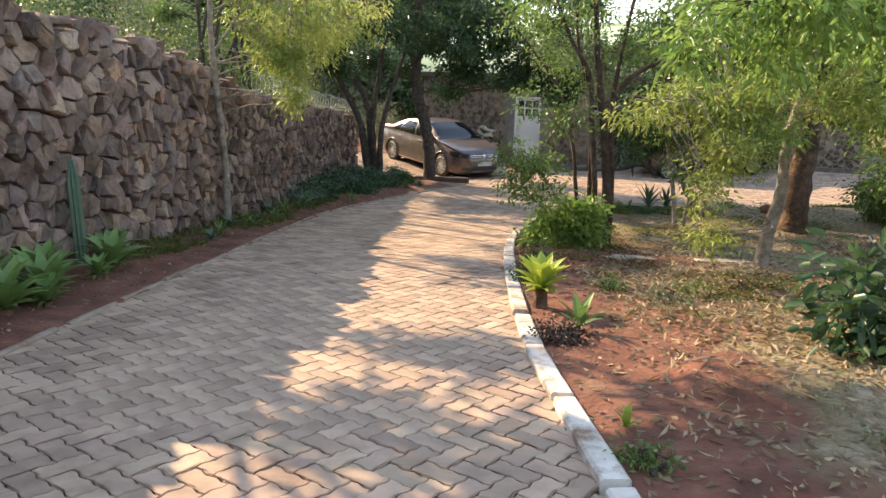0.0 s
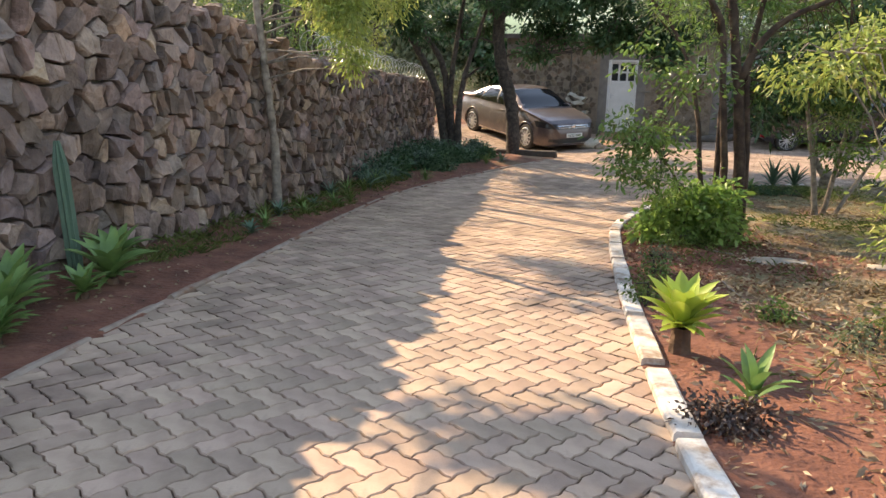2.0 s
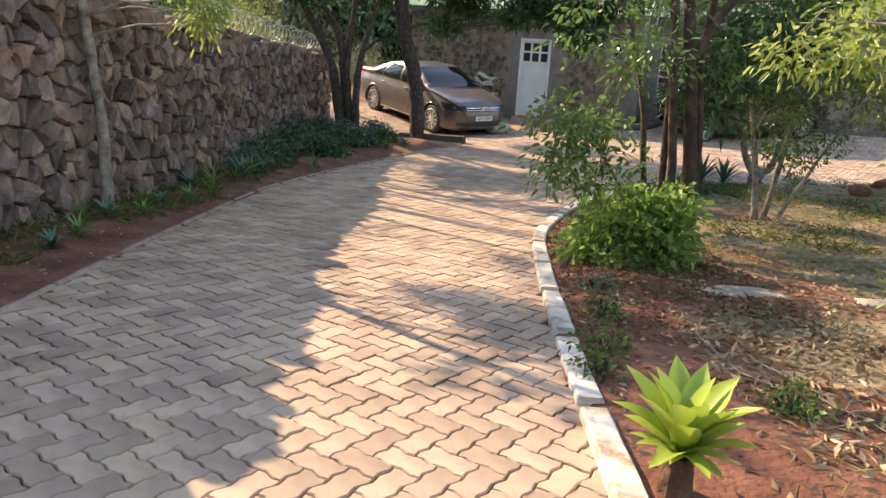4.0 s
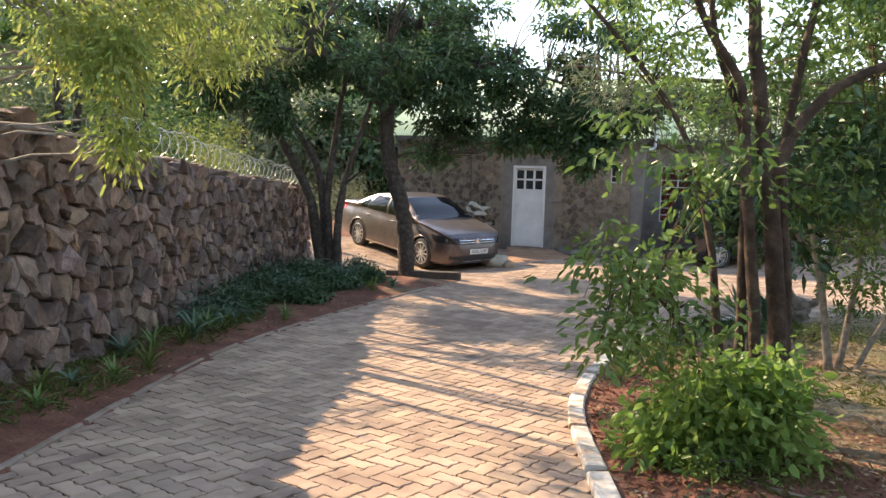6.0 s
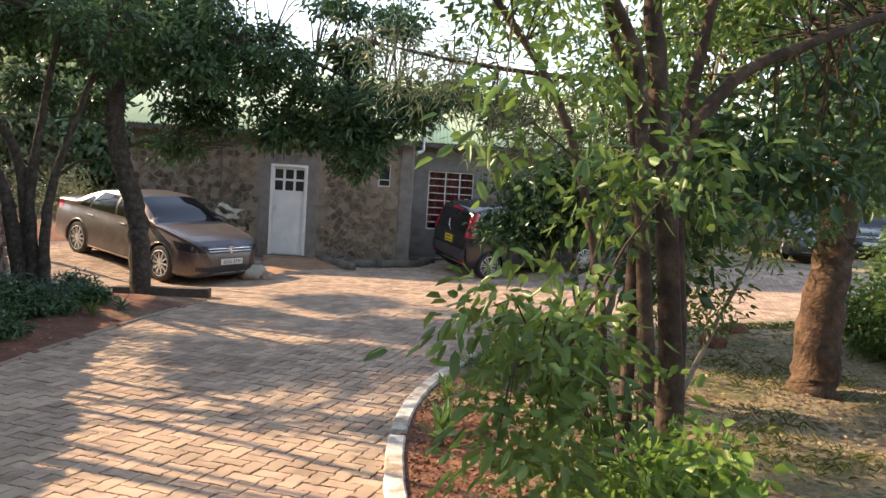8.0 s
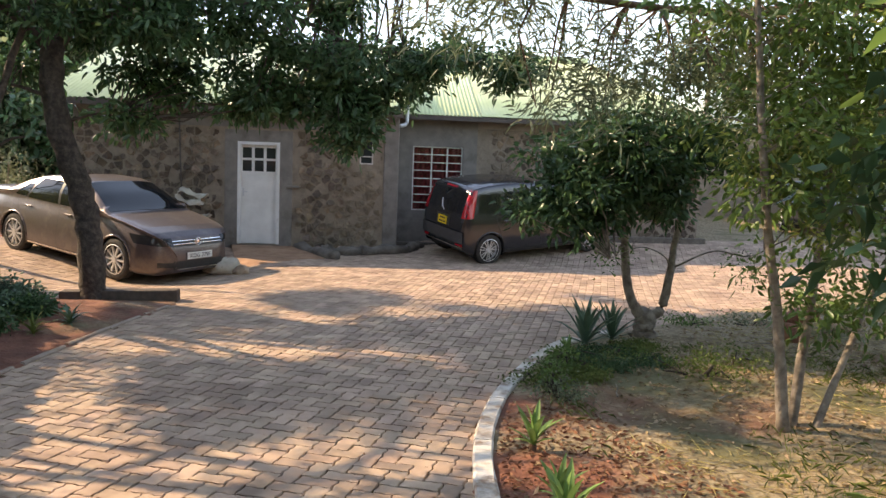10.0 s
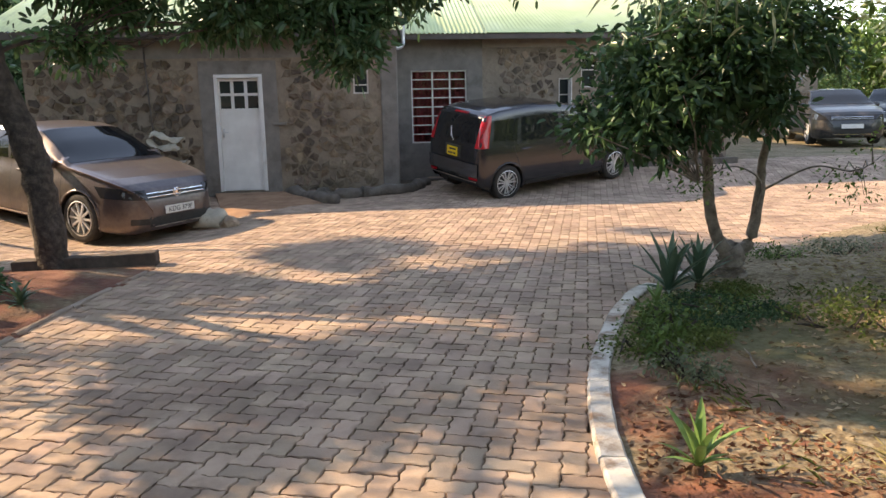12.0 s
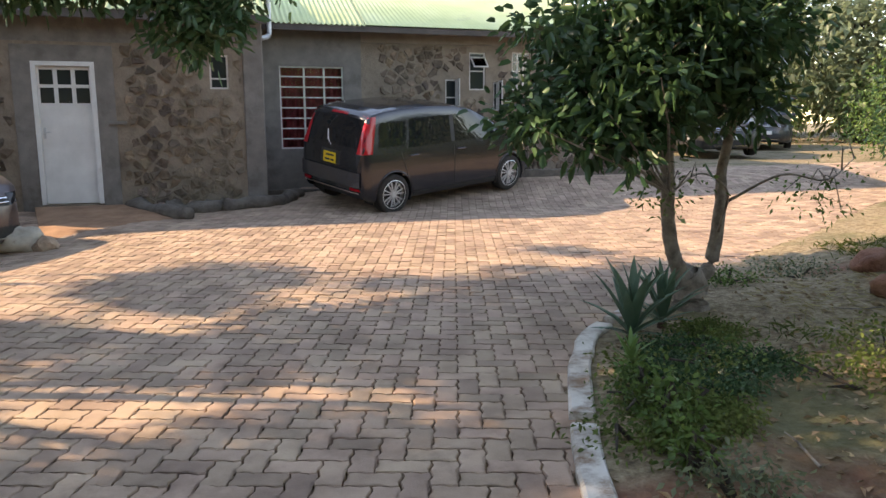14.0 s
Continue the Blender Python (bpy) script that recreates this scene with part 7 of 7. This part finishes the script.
# fallen sticks
for k in range(26):
    rr = random.Random(800 + k)
    x, y = rr.uniform(0.5, 5.0), rr.uniform(2.8, 15.6)
    if inside(np.array([x]), np.array([y]), PAVED)[0] or edge_distance(np.array([x]), np.array([y]), PAVED)[0] < 0.35:
        continue
    aa, l = rr.uniform(0, 6.28), rr.uniform(0.25, 0.8)
    pts = []
    for i in range(4):
        px, py = x + math.cos(aa) * l * i / 3 + rr.uniform(-0.02, 0.02), y + math.sin(aa) * l * i / 3 + rr.uniform(-0.02, 0.02)
        pts.append((px, py, E(px, py) + 0.008 + 0.02 * rr.random()))
    v, f = tube(pts, [0.007, 0.006, 0.005, 0.003], 5)
    tagged(piece("fallen_stick", v, f, BARK_PALE), "thin dry stick lying on the bed", "stick", "fallen sticks")


# litter, dry grass and weeds, too many to count
def scatter(name, n, lo, hi, keep, material, size, aspect, label, seed, up=0.25, tall=False):
    r = np.random.default_rng(seed)
    x, y = r.uniform(lo[0], hi[0], n), r.uniform(lo[1], hi[1], n)
    d = edge_distance(x, y, PAVED)
    ok = ~inside(x, y, PAVED) & (d > 0.14) & keep(x, y, d, r)
    x, y = x[ok], y[ok]
    P = np.stack([x, y, earth(x, y) + 0.006], 1)
    A = r.normal(size=(len(x), 3))
    if tall:
        A[:, 2] = np.abs(A[:, 2]) * 1.2 + 0.6
    else:
        A[:, 2] = r.uniform(-0.05, up, len(x))
    V, F = leaf_arrays(P, A, size, size * aspect, r, fold=0.3, droop=0.0 if not tall else 0.25)
    ob = mesh_arrays(name, V, F, material)
    return tagged(ob, label, "litter", kind="stuff")


def patchy(x, y, f=1.3, s=0.0):
    return np.sin(f * x + 1.7 + s) * np.sin(f * 0.9 * y + 0.4 - s) + 0.5 * np.sin(2.7 * f * x + y) * np.sin(2.3 * f * y - x)


scatter("leaf_litter", 46000, (0, 2.4), (6, 17.5), lambda x, y, d, r: (r.random(len(x)) < 0.18 + 0.5 * smooth(d, 0.7, 2.0) * smooth(patchy(x, y), -0.6, 0.5)), DRY, 0.055, 0.42, "dry brown leaf litter over the bed", 901)
scatter("dry_leaves", 9000, (0.7, 2.6), (4.2, 8.0), lambda x, y, d, r: r.random(len(x)) < 0.15 + 0.75 * smooth(x + 0.5 * (y - 4.6), 1.3, 2.2), DRY, 0.085, 0.3, "pale curled dry leaves on red soil", 907, 0.5)
scatter("leaf_mulch", 9000, (-0.1, 7.5), (1.6, 13.8), lambda x, y, d, r: r.random(len(x)) < 0.8, leaf_mat("red_mulch", [(0.12, 0.05, 0.03), (0.2, 0.09, 0.055), (0.3, 0.16, 0.1)], 0.1, 0.9), 0.045, 0.4, "reddish leaf mulch along the bed's edge", 902)
scatter("straw", 28000, (0.6, 2.6), (7, 17.5), lambda x, y, d, r: r.random(len(x)) < 0.9 * smooth(patchy(x, y, 1.1, 0.8), -0.1, 0.6) * smooth(d, 0.4, 1.2), DRYGRASS, 0.13, 0.05, "dry straw lying in drifts", 903, 0.35)
# grass tufts, thickened to darken the bed in place of missing tree shade
scatter("thin_grass", 42000, (0.4, 5.5), (8, 18.5), lambda x, y, d, r: r.random(len(x)) < 0.85 * smooth(patchy(x, y, 1.5, 2.1), 0.1, 0.7) * smooth(d, 0.25, 0.9), GRASS, 0.11, 0.05, "thin green grass in tufts", 904, tall=True)
scatter("wall_litter", 5000, (-4.3, 1), (-2.7, 19), lambda x, y, d, r: r.random(len(x)) < 0.35, DRY, 0.04, 0.45, "scattered dry leaves on the shaded bed", 905)
scatter("wall_weeds", 16000, (-4.3, 6.8), (-2.9, 19), lambda x, y, d, r: (x < -3.55) & (r.random(len(x)) < 0.75 * smooth(patchy(x, y, 2.2, 1.0), -0.7, 0.4)), GRASS, 0.12, 0.08, "weeds along the foot of the wall", 906, tall=True)


# ---------------------------------------------------------------- stones and pavers, one by one
def rubble(parent, to_world, width, height, cell, r, gap, depth, keep, name, material, far_material, near, stretch=1.15, cap=300):
    """Stones over a wall's face: those that near() picks are pieces of their own, the rest one joined mesh."""
    V, F, count = [], [], 0
    for c, poly in voronoi(width, height, cell, r, 0.42, stretch):
        if not keep(c, poly):
            continue
        s = stone_shape(c, poly, r, gap, depth)
        if s is None:
            continue
        verts = [to_world(*p) for p in s[0]]
        if near(c) and count < cap:
            piece(name, verts, s[1], material, parent)
            count += 1
        else:
            o = len(V)
            V += verts
            F += [tuple(i + o for i in f) for f in s[1]]
    if V:
        piece(name + "_field", V, F, far_material, parent, kind="stuff")


def on_left_wall(s, t, o):
    y = -8.5 + s
    zb = at_level(-4, y) - 0.1
    x = wall_x(y)
    return (x + o - 0.02 * (t / 2.0), y, zb + t)


rw = random.Random(11)
rubble(wall_left, on_left_wall, 29.8, 2.45, 0.19, rw, 0.012, 0.075,
       lambda c, p: max(q[1] for q in p) < wall_top(-8.5 + c[0]) - at_level(-4, -8.5 + c[0]) + 0.16, "stone", STONE, STONE_FAR,
       lambda c: 13.6 < c[0] < 21.0, 0.9)
# coping of loose flat stones
for k in range(280):
    y = -8 + k * 0.106 + rw.uniform(-0.06, 0.06)
    x, z = wall_x(y) - 0.2 + rw.uniform(-0.16, 0.1), wall_top(y) - 0.06 + rw.uniform(-0.07, 0.07)
    a, b, h, w = rw.uniform(0.12, 0.24), rw.uniform(0.12, 0.28), rw.uniform(0.025, 0.065), rw.uniform(0, 3)
    n = rw.randint(5, 7)
    vs = []
    for s, zz in ((0.9, -h), (1.0, 0.0), (0.7, h * 0.6)):
        for i in range(n):
            q = 2 * math.pi * i / n + w
            rr = s * rw.uniform(0.75, 1.15)
            vs.append((x + a * rr * math.cos(q), y + b * rr * math.sin(q), z + zz + rw.uniform(-0.015, 0.015)))
    fs = [tuple(range(n))[::-1], tuple(2 * n + i for i in range(n))]
    fs += [(l * n + i, l * n + (i + 1) % n, l * n + n + (i + 1) % n, l * n + n + i) for l in (0, 1) for i in range(n)]
    piece("coping_stone", vs, fs, STONE, wall_left)


def clear_of(holes, margin):
    def test(c, poly):
        return all(max(q[0] for q in poly) < h[0] - margin or min(q[0] for q in poly) > h[1] + margin or max(q[1] for q in poly) < h[2] - margin
                   or min(q[1] for q in poly) > h[3] + margin for h in holes)
    return test


def shifted(holes, u0, z0):
    return [(h[0] - u0, h[1] - u0, h[2] - z0, h[3] - z0) for h in holes]


ra = random.Random(5)
keep_a = clear_of(shifted([(-0.32, 1.1, -0.9, 1.95), (2.4, 2.75, 1.3, 1.9)], -3.25, -0.62), 0.0)
rubble(wall_a, lambda s, t, o: (-3.25 + s, -o, -0.62 + t), 6.15, 2.6, 0.15, ra, 0.02, 0.02,
       lambda c, p: ra.random() > 0.12 and keep_a(c, p), "stone", HOUSE_STONE, HOUSE_STONE, lambda c: True, 1.2)
keep_c = clear_of(shifted([VENT, RIGHTW, SLIT_A, SLIT_B, (5.1, 5.3, -1, 3)], 5.1, -0.45), 0.03)
rubble(wall_c, lambda s, t, o: (5.1 + s, 1.5 - o, -0.45 + t), 5.35, 2.7, 0.15, ra, 0.02, 0.02,
       lambda c, p: ra.random() > 0.12 and keep_c(c, p), "stone", HOUSE_STONE, HOUSE_STONE, lambda c: True, 1.2)


def paver_outline():
    """A wavy-edged block two units by one, as points round it; every unit side carries the same wave."""
    a, pts = 0.065, []
    wave = [(0.0, 0.0), (0.28, a), (0.72, -a)]
    for i in range(2):
        pts += [(i + t, w) for t, w in wave]
    pts += [(2 - w, t) for t, w in wave]
    for i in (2, 1):
        pts += [(i - t, 1 - w) for t, w in wave]
    pts += [(w, 1 - t) for t, w in wave]
    return np.array(pts)


UNIT = 0.1125
PA = radians(-31)
PU, PV = np.array([math.cos(PA), math.sin(PA)]), np.array([-math.sin(PA), math.cos(PA)])


def paver_mesh(turned):
    p = paver_outline()
    c = np.array([1.0, 0.5])
    q = (p - c) * UNIT
    if turned:
        q = np.stack([-q[:, 1], q[:, 0]], 1)
    g = 0.0045
    n = len(q)
    r = np.linalg.norm(q, axis=1, keepdims=True)
    out, top = q * (1 - g / r), q * (1 - (g + 0.005) / r)
    V = [(*v, -0.06) for v in out] + [(*v, -0.006) for v in out] + [(*v, 0.0) for v in top]
    F = [(l * n + i, l * n + (i + 1) % n, l * n + n + (i + 1) % n, l * n + n + i) for l in (0, 1) for i in range(n)] + [tuple(2 * n + i for i in range(n))]
    return V, F


pavement = thing("pavement", None, "herringbone drive of interlocking wavy concrete pavers, dusty and sun-worn", "pavement", kind="structure")
shapes = [paver_mesh(False), paver_mesh(True)]
meshes = [mesh_of("paver", *s, PAVER) for s in shapes]
cells = []
for i in range(-260, 300):
    for j in range(-200, 330):
        k = (i - j) % 4
        if k == 0:
            cells.append((i + 1.0, j + 0.5, 0))
        elif k == 3:
            cells.append((i + 0.5, j + 1.0, 1))
cells = np.array(cells)
world_xy = UNIT * (cells[:, :1] * PU + cells[:, 1:2] * PV)
sel = (world_xy[:, 1] > -3) & (world_xy[:, 1] < 27) & (world_xy[:, 0] > -9) & (world_xy[:, 0] < 24)
cells, world_xy = cells[sel], world_xy[sel]
house_b = -((world_xy - HO) @ HN)
house_u = (world_xy - HO) @ HU
d_edge = edge_distance(world_xy[:, 0], world_xy[:, 1], PAVED)
sel = (inside(world_xy[:, 0], world_xy[:, 1], PAVED) | (d_edge < 0.06)) & ~((house_b > 0.0) & (house_u > -3.3) & (house_u < 3.2)) & ~((house_b > 1.5) & (house_u > 3))
cells, world_xy = cells[sel], world_xy[sel]
h = 0.02
zc = level(world_xy[:, 0], world_xy[:, 1])
sxx = (level(world_xy[:, 0] + h, world_xy[:, 1]) - zc) / h
syy = (level(world_xy[:, 0], world_xy[:, 1] + h) - zc) / h
lift = rng.normal(0, 0.0016, len(cells))
tilt = rng.normal(0, 0.006, (len(cells), 2))
near = (world_xy[:, 0] > -2.3) & (world_xy[:, 0] < -0.2) & (world_xy[:, 1] > 3.1) & (world_xy[:, 1] < 6.6)
near &= np.cumsum(near) <= 300
BV, BF, off = [], [], 0
for turned in (0, 1):
    S = np.array(shapes[turned][0])
    rot = np.array([[PU[0], PV[0]], [PU[1], PV[1]]])
    m = (cells[:, 2] == turned) & ~near
    xy = world_xy[m][:, None] + (S[None, :, :2] @ rot.T)
    dx, dy = xy[..., 0] - world_xy[m][:, :1], xy[..., 1] - world_xy[m][:, 1:2]
    z = S[None, :, 2] + (zc[m] + lift[m])[:, None] + dx * (sxx[m] + tilt[m][:, 0])[:, None] + dy * (syy[m] + tilt[m][:, 1])[:, None]
    BV.append(np.concatenate([xy, z[..., None]], -1).reshape(-1, 3))
    n = len(S) // 3
    quads = np.array([f for f in shapes[turned][1] if len(f) == 4])
    fan = np.array([(2 * n, 2 * n + i, 2 * n + i + 1, 2 * n + i + 1) for i in range(1, n - 1)])
    base = off + np.arange(m.sum())[:, None, None] * len(S)
    BF.append((quads[None] + base).reshape(-1, 4))
    tri = fan[:, :3][None] + base
    BF.append(tri.reshape(-1, 3))
    off += m.sum() * len(S)
V = np.concatenate(BV)
quads, tris = np.concatenate([b for b in BF if b.shape[1] == 4]), np.concatenate([b for b in BF if b.shape[1] == 3])
me = bpy.data.meshes.new("paver_field")
me.vertices.add(len(V))
me.vertices.foreach_set("co", V.astype(np.float32).ravel())
loops = np.concatenate([quads.ravel(), tris.ravel()]).astype(np.int32)
me.loops.add(len(loops))
me.loops.foreach_set("vertex_index", loops)
me.polygons.add(len(quads) + len(tris))
me.polygons.foreach_set("loop_start", np.concatenate([np.arange(len(quads)) * 4, len(quads) * 4 + np.arange(len(tris)) * 3]).astype(np.int32))
me.update(calc_edges=True)
me.materials.append(PAVER_FAR)
me.shade_flat()
field = new("paver_field", me)
field.parent = pavement
tagged(field, "wavy concrete pavers further along", kind="stuff")
for i in np.flatnonzero(near):
    ob = new("paver", meshes[int(cells[i, 2])])
    ob.parent = pavement
    nrm = Vector((-sxx[i] - tilt[i, 0], -syy[i] - tilt[i, 1], 1)).normalized()
    ob.matrix_world = Matrix.Translation((world_xy[i, 0], world_xy[i, 1], zc[i] + lift[i])) @ Vector((0, 0, 1)).rotation_difference(nrm).to_matrix().to_4x4() @ Matrix.Rotation(PA, 4, "Z")
